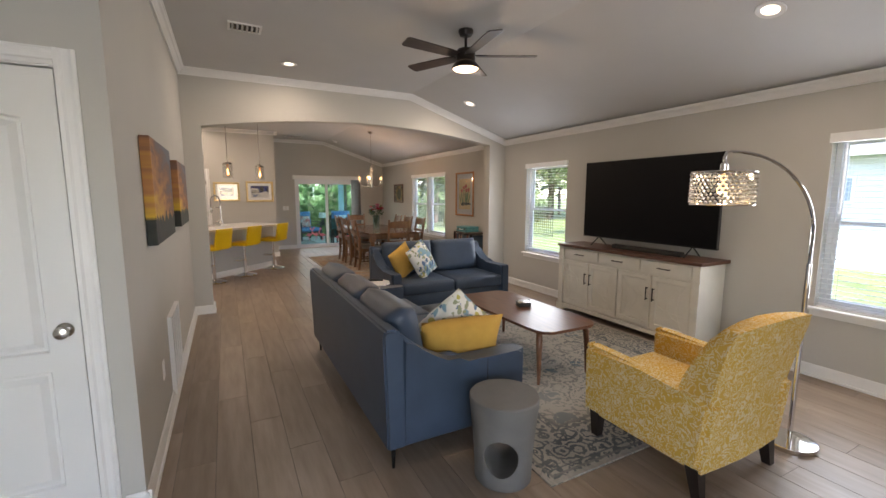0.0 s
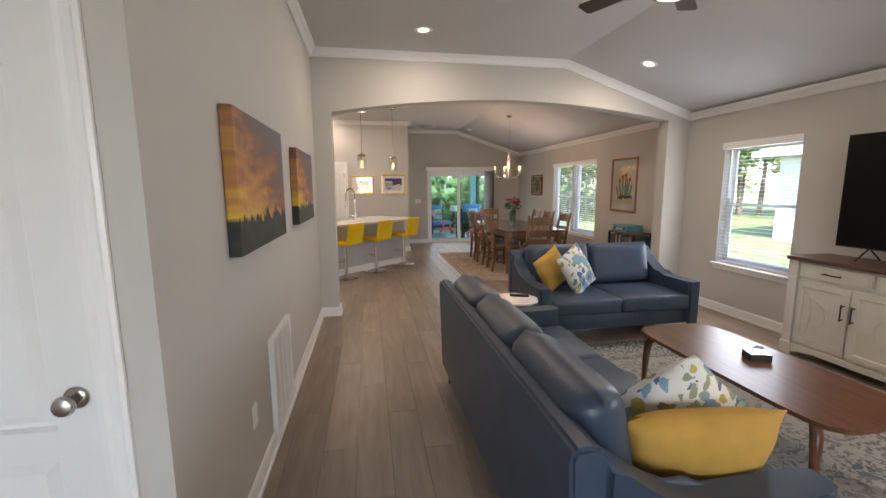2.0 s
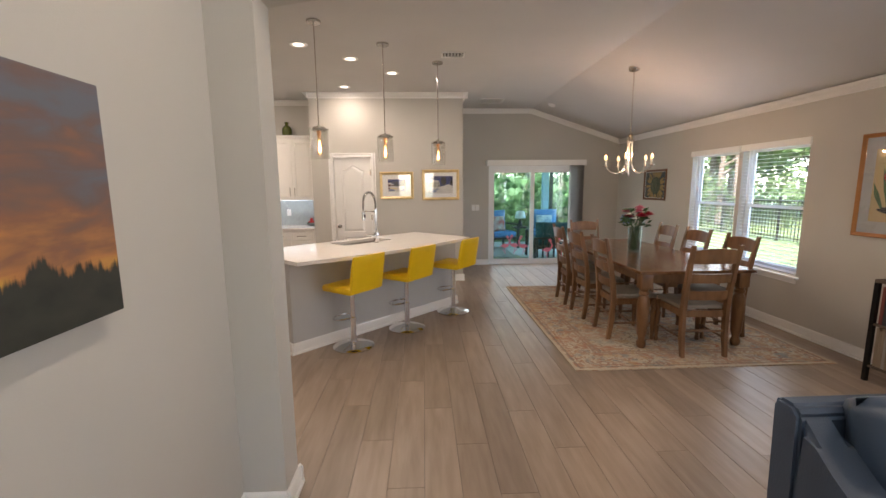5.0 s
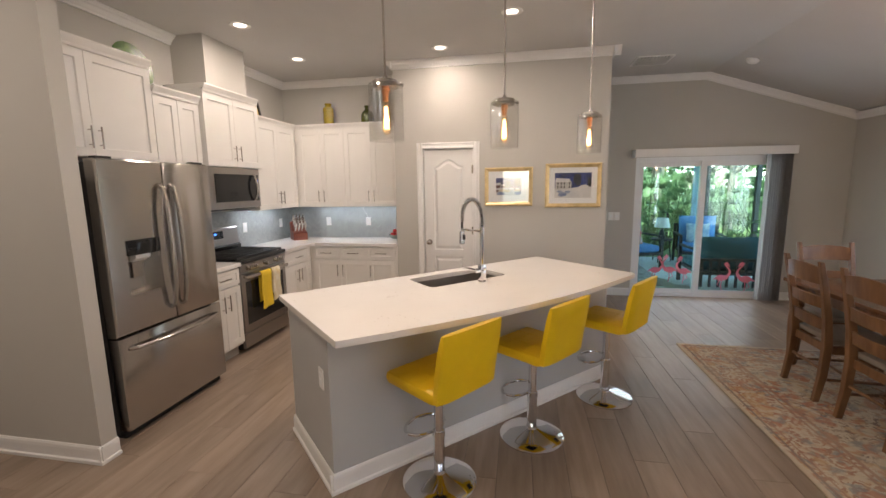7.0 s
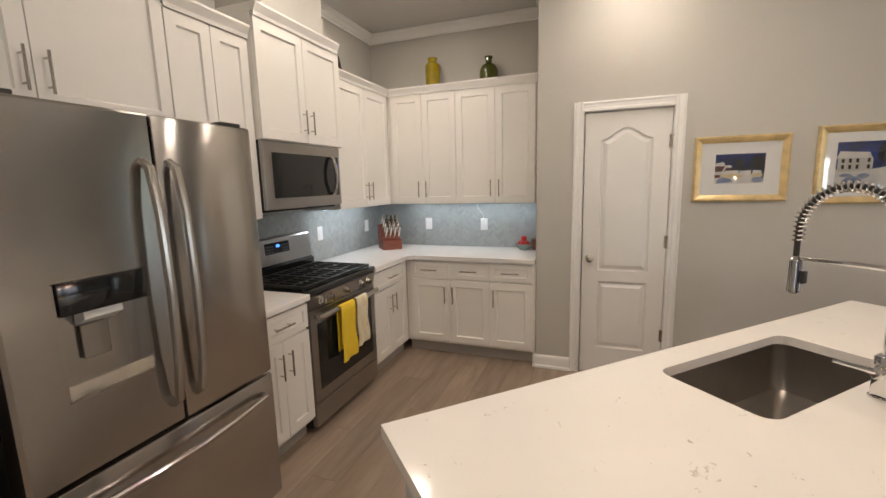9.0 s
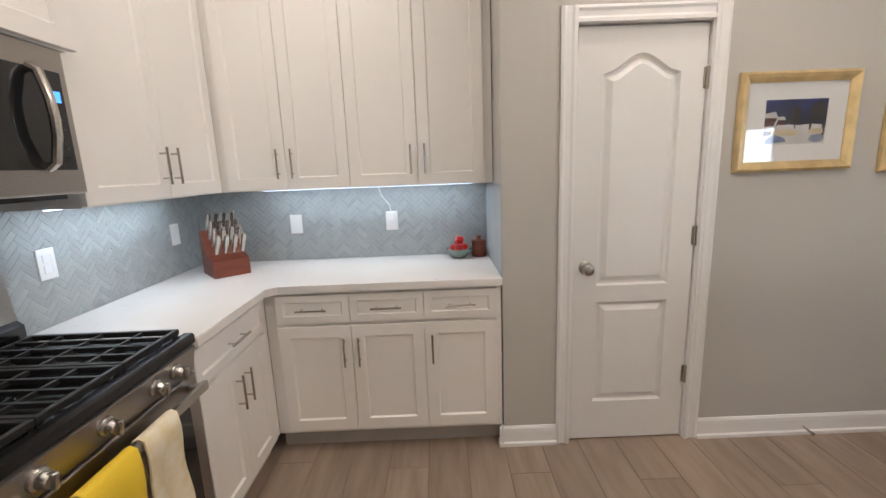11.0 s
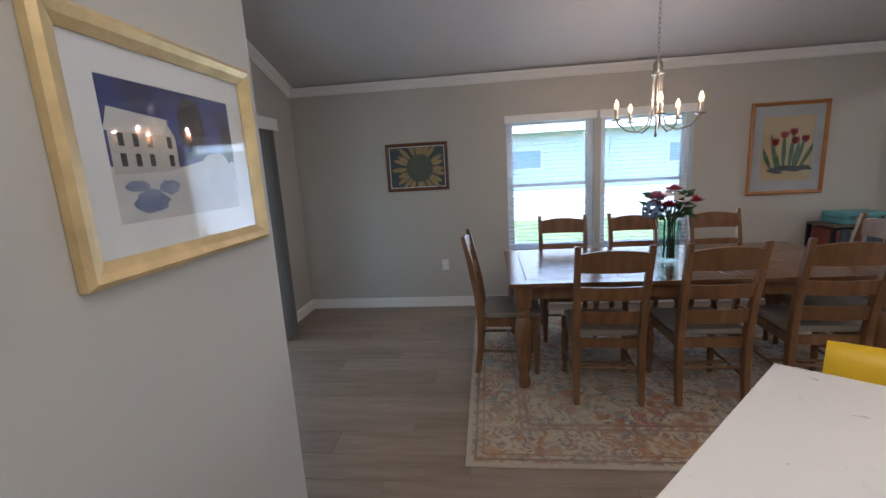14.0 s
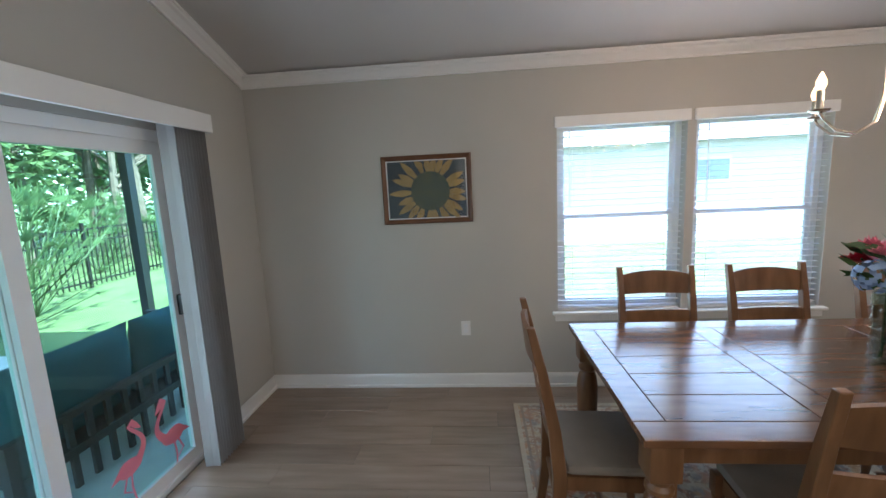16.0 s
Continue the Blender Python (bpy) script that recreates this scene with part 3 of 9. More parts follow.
def leafy(m, share):
    """Lets part of the light through the leaves."""
    nt = m.node_tree
    b = nt.nodes["Principled BSDF"]
    tr = nt.nodes.new("ShaderNodeBsdfTranslucent")
    nt.links.new(b.inputs["Base Color"].links[0].from_socket, tr.inputs["Color"])
    mx = nt.nodes.new("ShaderNodeMixShader")
    mx.inputs[0].default_value = share
    nt.links.new(b.outputs[0], mx.inputs[1])
    nt.links.new(tr.outputs[0], mx.inputs[2])
    nt.links.new(mx.outputs[0], nt.nodes["Material Output"].inputs[0])


BARK = mat("bark", (0.13, 0.10, 0.075), 0.9, var=0.3, bump=0.5, bscale=20)
LEAF = mat("leaf_green", (0.085, 0.145, 0.050), 0.55, color2=(0.17, 0.25, 0.095), scale=1.3)
LEAF2 = mat("palm_green", (0.085, 0.145, 0.055), 0.5, color2=(0.16, 0.24, 0.09), scale=2)
leafy(LEAF, 0.45)
leafy(LEAF2, 0.45)


def leaf_crown(bm, rng, centre, rad, n, size):
    for _ in range(n):
        d = Vector((rng.gauss(0, 1), rng.gauss(0, 1), rng.gauss(0, 1)))
        d.normalize()
        p = centre + Vector((d.x * rad[0], d.y * rad[1], d.z * rad[2])) * rng.random() ** 0.4
        a = Vector((rng.gauss(0, 1), rng.gauss(0, 1), rng.gauss(0, 0.6))).normalized()
        b = a.orthogonal().normalized()
        s = size * rng.uniform(0.6, 1.4)
        q = [p - a * s, p + b * s * 0.45, p + a * s, p - b * s * 0.45 + Vector((0, 0, -s * 0.15))]
        bm.faces.new([bm.verts.new(v) for v in q])


def tree(x, y, h, seed):
    rng = random.Random(seed)
    t = thing("tree", pose(x, y, -0.16, 0, 0, rng.uniform(0, 360)), "slender tree with an uneven green crown", "tree", "trees beyond the fence")
    bm = bmn()
    top = Vector((rng.uniform(-0.5, 0.5), rng.uniform(-0.5, 0.5), h * 0.85))
    tube(bm, [(0, 0, 0), top * 0.35 + Vector((0.1, 0, 0)), top * 0.7, top], [0.14, 0.11, 0.07, 0.03], 8)
    tips = [top]
    for i in range(7):
        f = rng.uniform(0.3, 0.9)
        s = top * f
        a = rng.uniform(0, 6.28)
        l = h * 0.22 * rng.uniform(0.7, 1.3)
        e = s + Vector((math.cos(a) * l, math.sin(a) * l, l * 0.6))
        tube(bm, [s, (s + e) / 2 + Vector((0, 0, 0.08)), e], [0.05, 0.035, 0.012], 6)
        tips.append(e)
    part("trunk", bm, BARK, t)
    bm = bmn()
    for e in tips:
        leaf_crown(bm, rng, e, (h * 0.14, h * 0.14, h * 0.11), 150, 0.16)
    part("crown", bm, LEAF, t, smooth=None)
    return t


def shrub(x, y, h, seed):
    rng = random.Random(seed)
    t = thing("palmetto", pose(x, y, -0.16, 0, 0, rng.uniform(0, 360)), "bushy green palmetto shrub beyond the fence", "shrub", "shrubs beyond the fence")
    bm = bmn()
    for _ in range(34):
        a, el = rng.uniform(0, 6.28), rng.uniform(0.4, 1.4)
        L = h * rng.uniform(0.6, 1.1)
        d = Vector((math.cos(a) * math.cos(el), math.sin(a) * math.cos(el), math.sin(el)))
        tip = d * L
        side = d.cross(Vector((0, 0, 1))).normalized()
        for k in range(9):
            u = (k - 4) / 4
            f = (d * 0.8 + side * u * 0.9).normalized()
            e = tip + f * 0.42 + Vector((0, 0, -0.10 * abs(u) - 0.03))
            w = side * 0.022
            bm.faces.new([bm.verts.new(v) for v in (tip - w, tip + w, e)])
        tube(bm, [(0, 0, 0), tip], 0.008, 4)
    part("fronds", bm, LEAF2, t, smooth=None)
    return t


protos = [tree(9.0 + 3 * i, 24 + (i % 2) * 2.2, 7.5 + i, 3 + i) for i in range(3)]
rng = random.Random(11)
k = 0
for i in range(30):
    x = -10 + i * 1.15 + rng.uniform(-0.5, 0.5)
    copy_thing(protos[i % 3], pose(x, 21.8 + rng.uniform(0, 5.5), -0.16, 0, 0, rng.uniform(0, 360)))
for i in range(14):
    copy_thing(protos[i % 3], pose(23 + rng.uniform(-1, 5), 14.5 + i * 1.1, -0.16, 0, 0, rng.uniform(0, 360)))
sproto = [shrub(2.2, 20.6, 1.7, 5), shrub(5.0, 21.0, 2.0, 6)]
for i in range(20):
    copy_thing(sproto[i % 2], pose(-7 + i * 1.35, 20.7 + rng.uniform(-0.2, 1.2), -0.16, 0, 0, rng.uniform(0, 360)))
for i in range(16):
    copy_thing(sproto[i % 2], pose(-1.0 + i * 0.62, 18.0 + rng.uniform(-0.3, 0.9), -0.16, 0, 0, rng.uniform(0, 360)))
# far woods that close the view
bm = bmn()
wr = random.Random(3)
for i in range(90):
    leaf_crown(bm, wr, Vector((-22 + i * 0.62, 31 + wr.uniform(0, 4), wr.uniform(0.5, 9))), (1.8, 1.2, 1.8), 170, 0.26)
for i in range(130):
    leaf_crown(bm, wr, Vector((-16 + i * 0.3, 29.5 + wr.uniform(0, 3), wr.uniform(0.0, 5.5))), (1.3, 1.0, 1.3), 150, 0.2)
solid("far_woods", bm, LEAF, "dense green woods behind the lawn", "woods", kind="stuff", smooth=None)

FENCE = mat("black_fence", (0.012, 0.012, 0.012), 0.45, 0.3)


def fence(x0, y0, x1, y1):
    a, b = Vector((x0, y0, -0.16)), Vector((x1, y1, -0.16))
    L = (b - a).length
    f = thing("fence", pose(x0, y0, -0.16, 0, 0, math.degrees(math.atan2(y1 - y0, x1 - x0))), "black metal picket fence round the lawn", "fence")
    for z in (0.12, 0.95, 1.2):
        bm = bmn()
        box(bm, 0, -0.014, z, L, 0.014, z + 0.03)
        part("rail", bm, FENCE, f, smooth=None)
    pb = bmn()
    box(pb, -0.009, -0.009, 0.04, 0.009, 0.009, 1.26)
    me = finish(pb, "picket")
    me.materials.append(FENCE)
    pp = bmn()
    box(pp, -0.026, -0.026, 0, 0.026, 0.026, 1.35)
    mp_ = finish(pp, "post")
    mp_.materials.append(FENCE)
    s = 0.0
    while s < L:
        o = new("picket", me)
        o.parent = f
        o.location = (s, 0, 0)
        s += 0.12
    s = 0.0
    while s <= L:
        o = new("post", mp_)
        o.parent = f
        o.location = (s, 0, 0)
        s += 2.4
    return f


fence(-6.5, 19.6, 12.5, 19.6)
fence(12.5, 19.6, 12.5, 13.2)

# neighbouring house, seen from the dining windows
HWALL = mat("pale_siding", (0.62, 0.64, 0.65), 0.7, var=0.03, bump=0.1, bscale=30)
HROOF = mat("grey_shingle", (0.16, 0.165, 0.17), 0.85, var=0.2, scale=20)
HGLASS = mat("pale_window_glass", (0.30, 0.36, 0.40), 0.15)
h = thing("neighbour_house", pose(14.0, 1.0, -0.16), "pale single-storey neighbouring house with a grey roof", "house")
bm = bmn()
box(bm, 0, -9, 0, 9, 12.0, 2.75)
part("wall", bm, HWALL, h, smooth=None)
bm = bmn()
prism(bm, [(-0.5, 2.7), (4.5, 5.0), (9.5, 2.7), (9.5, 2.58), (-0.5, 2.58)], 'y', -9.5, 12.5)
part("roof", bm, HROOF, h, smooth=None)
bm = bmn()
box(bm, -0.54, -9.5, 2.56, -0.48, 12.5, 2.74)
part("fascia", bm, TRIM, h, smooth=None)
for yy in (9.0, 4.5, -1.5):
    bm = bmn()
    box(bm, -0.03, yy - 0.5, 1.5, -0.004, yy + 0.5, 2.15)
    wv = part("window", bm, TRIM, h, smooth=None)
    bm = bmn()
    box(bm, -0.045, yy - 0.43, 1.57, -0.031, yy + 0.43, 2.08)
    part("pane", bm, HGLASS, wv, smooth=None)

# ---- kitchen ----
def shaker(parent, x0, x1, z0, z1, handle="", name="door", rail=0.058, m=None):
    """A shaker front standing proud of y = 0, with an optional bar handle: 'l', 'r' (upright), 'h' (across); 't' puts upright ones near the top."""
    m = m or CAB
    g = 0.0015
    x0, x1, z0, z1 = x0 + g, x1 - g, z0 + g, z1 - g
    bm = bmn()
    rl = min(rail, (z1 - z0) * 0.3)
    b = 0.006
    rings = []
    for dx, dz, y in ((0, 0, -0.001), (0, 0, -0.0185), (0.0015, 0.0015, -0.02), (rail, rl, -0.02), (rail + b, rl + b, -0.010)):
        rings.append([bm.verts.new(v) for v in ((x0 + dx, y, z0 + dz), (x1 - dx, y, z0 + dz), (x1 - dx, y, z1 - dz), (x0 + dx, y, z1 - dz))])
    for p, q in zip(rings, rings[1:]):
        for i in range(4):
            bm.faces.new((p[i], p[(i + 1) % 4], q[(i + 1) % 4], q[i]))
    bm.faces.new(rings[-1])
    bm.faces.new(rings[0])
    d = part(name, bm, m, parent, smooth=None)
    if handle:
        bm = bmn()
        L = 0.075
        if 'h' in handle:
            c = ((x0 + x1) / 2, (z0 + z1) / 2)
            tube(bm, [(c[0] - L, -0.052, c[1]), (c[0] + L, -0.052, c[1])], 0.0055, 8)
            for s in (-0.05, 0.05):
                tube(bm, [(c[0] + s, -0.019, c[1]), (c[0] + s, -0.05, c[1])], 0.004, 6)
        else:
            cx = x0 + 0.035 if 'l' in handle else x1 - 0.035
            cz = z1 - 0.13 if 't' in handle else z0 + 0.13
            tube(bm, [(cx, -0.052, cz - L), (cx, -0.052, cz + L)], 0.0055, 8)
            for s in (-0.05, 0.05):
                tube(bm, [(cx, -0.019, cz + s), (cx, -0.05, cz + s)], 0.004, 6)
        part("handle", bm, NICKEL, d, "brushed nickel bar handle")
    return d


def upper(m, w, z0, z1, depth, doors, label, top=0.05, blank=0.0):
    c = thing("wall_cabinet", m, label, "cabinet", "white kitchen wall cabinets")
    bm = bmn()
    box(bm, 0.001, 0, z0, w - 0.001, depth, z1)
    part("body", bm, CAB, c, smooth=None)
    if top:
        bm = bmn()
        prism(bm, [(-0.022, z1 - 0.02), (-0.026, z1 - 0.02), (-0.03, z1), (-0.05, z1 + top - 0.012), (-0.05, z1 + top), (depth, z1 + top), (depth, z1 + 0.001), (-0.022, z1 + 0.001)], 'x', 0.0, w)
        part("cornice", bm, CAB, c, smooth=None)
    for i, (a, b, hd) in enumerate(doors):
        shaker(c, a, b, z0 + 0.004, z1 - 0.022, hd)
    return c


UW = -1.50
def west(x, y, z=0.0):
    return pose(x, y, z, 0, 0, 90)


upper(west(UW, 8.935), 1.02, 1.835, 2.565, 0.325, [(0.0, 0.505, 'r'), (0.505, 1.02, 'l')], "white shaker wall cabinet over the refrigerator")
upper(west(UW, 9.958), 0.49, 1.36, 2.39, 0.325, [(0.0, 0.245, 'r'), (0.245, 0.49, 'l')], "white shaker wall cabinet beside the microwave")
upper(west(UW + 0.05, 10.45), 0.803, 1.825, 2.515, 0.385, [(0.0, 0.41, 'r'), (0.41, 0.82, 'l')], "taller white shaker cabinet above the microwave")
upper(west(UW, 11.256), 0.884, 1.36, 2.37, 0.325, [(0.0, 0.435, 'r'), (0.435, 0.85, 'l')], "white shaker wall cabinet in the kitchen corner", 0.045)
upper(pose(-1.499, 12.14, 0), 1.434, 1.36, 2.37, 0.325, [(0.044, 0.359, 'r'), (0.359, 0.684, 'l'), (0.684, 1.044, 'r'), (1.044, 1.389, 'l')], "white shaker wall cabinets over the rear counter", 0.045)
bm = bmn()
box(bm, XK + 0.003, 10.58, 2.56, UW + 0.02, 11.17, ZC)
solid("vent_chase", bm, WALL, "greige boxed vent chase over the cabinets", kind="structure", smooth=None)


def base_unit(m, w, fronts, label):
    c = thing("base_cabinet", m, label, "cabinet", "white kitchen base cabinets")
    bm = bmn()
    box(bm, 0.001, 0, 0.11, w - 0.001, 0.59, 0.876)
    part("body", bm, CAB, c, smooth=None)
    bm = bmn()
    box(bm, 0.0, 0.06, 0, w, 0.08, 0.109)
    part("toe_kick", bm, mat("toe_kick_paint", (0.45, 0.43, 0.40), 0.6) if "toe_kick_paint" not in bpy.data.materials else bpy.data.materials["toe_kick_paint"], c, smooth=None)
    for kind, a, b, hd in fronts:
        if kind == 'drawer':
            shaker(c, a, b, 0.715, 0.862, 'h', "drawer", 0.035)
        else:
            shaker(c, a, b, 0.13, 0.70, hd)
    return c


base_unit(west(-1.235, 10.0), 0.455, [('drawer', 0, 0.455, ''), ('door', 0, 0.228, 'rt'), ('door', 0.228, 0.455, 'lt')], "white shaker base cabinet between refrigerator and range")
base_unit(west(-1.235, 11.245), 0.634, [('drawer', 0.0, 0.56, ''), ('door', 0, 0.28, 'rt'), ('door', 0.28, 0.56, 'lt')], "white shaker base cabinet beside the range")
base_unit(pose(-1.234, 11.88, 0), 1.169, [('drawer', 0.056, 0.419, ''), ('drawer', 0.419, 0.784, ''), ('drawer', 0.784, 1.142, ''), ('door', 0.056, 0.419, 'rt'), ('door', 0.419, 0.784, 'lt'), ('door', 0.784, 1.142, 'lt')], "white shaker base cabinets below the rear counter")


# countertops
def quartz_mat():
    m = QUARTZ
    nt = m.node_tree
    b = nt.nodes["Principled BSDF"]
    tc = [n for n in nt.nodes if n.type == 'TEX_COORD'][0]
    vo = nt.nodes.new("ShaderNodeTexNoise")
    vo.inputs["Scale"].default_value = 26
    vo.inputs["Detail"].default_value = 3
    vo.inputs["Distortion"].default_value = 1.5
    rp = nt.nodes.new("ShaderNodeValToRGB")
    rp.color_ramp.elements[0].position, rp.color_ramp.elements[1].position = 0.69, 0.76
    nt.links.new(tc.outputs["Object"], vo.inputs["Vector"])
    nt.links.new(vo.outputs["Fac"], rp.inputs[0])
    mx = nt.nodes.new("ShaderNodeMix")
    mx.data_type = 'RGBA'
    mx.inputs["B"].default_value = (0.40, 0.34, 0.29, 1)
    src = b.inputs["Base Color"].links[0].from_socket
    nt.links.new(src, mx.inputs["A"])
    mm = nt.nodes.new("ShaderNodeMath")
    mm.operation = 'MULTIPLY'
    mm.inputs[1].default_value = 0.7
    nt.links.new(rp.outputs[0], mm.inputs[0])
    nt.links.new(mm.outputs[0], mx.inputs["Factor"])
    nt.links.new(mx.outputs["Result"], b.inputs["Base Color"])


quartz_mat()
bm = bmn()
prism(bm, [(XK + 0.002, 11.243), (-1.19, 11.243), (-1.19, 11.79), (-1.145, 11.84), (-0.065, 11.84), (-0.065, YKB - 0.002), (XK + 0.002, YKB - 0.002)], 'z', 0.879, 0.915)
bmesh.ops.bevel(bm, geom=[e for e in bm.edges if abs(e.verts[0].co.z - e.verts[1].co.z) < 1e-5 and e.verts[0].co.z > 0.9], offset=0.004, segments=2, affect='EDGES')
solid("countertop", bm, QUARTZ, "white speckled quartz corner countertop", "countertop", smooth=None)
bm = bmn()
box(bm, XK + 0.002, 9.99, 0.879, -1.19, 10.458, 0.915, 0.004)
solid("countertop", bm, QUARTZ, "short white quartz countertop beside the range", "countertop", smooth=None)

# backsplash: slim tiles laid in a herringbone
bs = tagged(new("backsplash"), "blue-grey glossy herringbone tile backsplash", kind="structure")
bm = bmn()
box(bm, XK, 9.99, 0.9155, XK + 0.004, YKB, 1.36)
box(bm, XK + 0.004, YKB - 0.004, 0.9155, -0.06, YKB, 1.36)
box(bm, -0.064, 11.86, 0.9155, -0.06, YKB - 0.004, 1.36)
part("grout", bm, mat("grey_grout", (0.40, 0.43, 0.44), 0.7), bs, smooth=None)
tb = bmn()
TW, TL = 0.024, 0.072


def clip(poly, axis, limit, keep):
    """The part of a polygon of 2D points on one side of a line; keep 1 for below the limit, -1 for above."""
    out = []
    for p, q in zip(poly, poly[1:] + poly[:1]):
        a, b = keep * (limit - p[axis]), keep * (limit - q[axis])
        if a >= 0:
            out.append(p)
        if a * b < 0:
            t = a / (a - b)
            out.append((p[0] + (q[0] - p[0]) * t, p[1] + (q[1] - p[1]) * t))
    return out


def herring(u0, u1, v0, v1):
    """Places of herringbone tiles: corner points of each tile, clipped to the field."""
    out = []
    c = math.sqrt(0.5)
    n = 40
    for i in range(-n, n):
        for j in range(-n, n):
            for k in (0, 1):
                # two interlocking sets on a square grid turned by 45 degrees
                a = i * TW + j * 3 * TW
                b = i * TW - j * 3 * TW
                r = (a, b, a + TL, b + TW) if k == 0 else (a, b + TW, a + TW, b + TW + TL)
                pts = [((p - q) * c, (p + q) * c) for p, q in ((r[0] + .0008, r[1] + .0008), (r[2] - .0008, r[1] + .0008), (r[2] - .0008, r[3] - .0008), (r[0] + .0008, r[3] - .0008))]
                if max(p[0] for p in pts) < u0 or min(p[0] for p in pts) > u1 or max(p[1] for p in pts) < v0 or min(p[1] for p in pts) > v1:
                    continue
                for ax, lim, side in ((0, u0, -1), (0, u1, 1), (1, v0, -1), (1, v1, 1)):
                    pts = clip(pts, ax, lim, side) if pts else pts
                if len(pts) > 2 and max(p[0] for p in pts) - min(p[0] for p in pts) > 0.003 and max(p[1] for p in pts) - min(p[1] for p in pts) > 0.003:
                    out.append(pts)
    return out


def tiles(place, u0, u1):
    for q in herring(0, u1 - u0, 0, 0.442):
        ctr = Vector((sum(p[0] for p in q) / len(q), sum(p[1] for p in q) / len(q)))
        lo = [tb.verts.new(place(u0 + p[0], 0.917 + p[1], 0.004)) for p in q]
        hi = [tb.verts.new(place(u0 + ctr.x + (p[0] - ctr.x) * 0.97, 0.917 + ctr.y + (p[1] - ctr.y) * 0.96, 0.0052)) for p in q]
        tb.faces.new(hi)
        k = len(q)
        for i in range(k):
            tb.faces.new((lo[i], lo[(i + 1) % k], hi[(i + 1) % k], hi[i]))


tiles(lambda u, v, d: (XK + d, u, v), 9.995, 11.2)
tiles(lambda u, v, d: (XK + d, u, v), 11.2, YKB - 0.005)
tiles(lambda u, v, d: (u, YKB - d, v), XK + 0.007, -0.067)
TILE2 = TILE.copy()
for n in list(TILE2.node_tree.nodes):
    if n.type == 'OBJECT_INFO':
        g = TILE2.node_tree.nodes.new("ShaderNodeNewGeometry")
        for l in list(n.outputs["Random"].links):
            TILE2.node_tree.links.new(g.outputs["Random Per Island"], l.to_socket)
tagged(part("tiles", tb, TILE2, bs, smooth=None), kind="stuff")


def wall_plate(m, kind="outlet"):
    """Plate in the local xz plane, facing -y."""
    o = thing("wall_outlet" if kind == "outlet" else "light_switch", m, "white wall outlet plate" if kind == "outlet" else "white light switch plate on the wall", "outlet" if kind == "outlet" else "switch")
    bm = bmn()
    box(bm, -0.036, -0.006, -0.058, 0.036, -0.0005, 0.058, 0.002)
    part("plate", bm, TRIM, o, smooth=None)
    for s in (-0.02, 0.02) if kind == "outlet" else (0.0,):
        bm = bmn()
        box(bm, -0.017, -0.008, s - 0.015, 0.017, -0.0062, s + 0.015, 0.002)
        part("socket" if kind == "outlet" else "rocker", bm, VINYL, o, smooth=None)
    return o


for m in (pose(-1.235, YKB - 0.006, 1.14), pose(-0.648, YKB - 0.006, 1.14), west(XK + 0.006, 11.434, 1.15), west(XK + 0.006, 12.203, 1.14)):
    wall_plate(m)
wall_plate(pose(2.70, YN, 1.15), "switch")
wall_plate(pose(2.78, YN, 1.15), "switch")
wall_plate(pose(XE, 11.66, 0.48, 0, 0, -90))
wall_plate(west(XW, 3.94, 0.40))
# plug-in transformer with its cord for the strip light
pl = thing("plug_adapter", pose(-0.648, YKB - 0.0145, 1.165), "white plug adapter with thin cord in the outlet", "adapter")
bm = bmn()
box(bm, -0.022, -0.03, -0.03, 0.022, 0.0, 0.03, 0.005)
part("body", bm, TRIM, pl, smooth=None)
bm = bmn()
tube(bm, [(0, -0.015, 0.03), (-0.005, -0.02, 0.07), (-0.05, -0.02, 0.13), (-0.07, -0.02, 0.19)], 0.002, 6)
part("cord", bm, TRIM, pl)

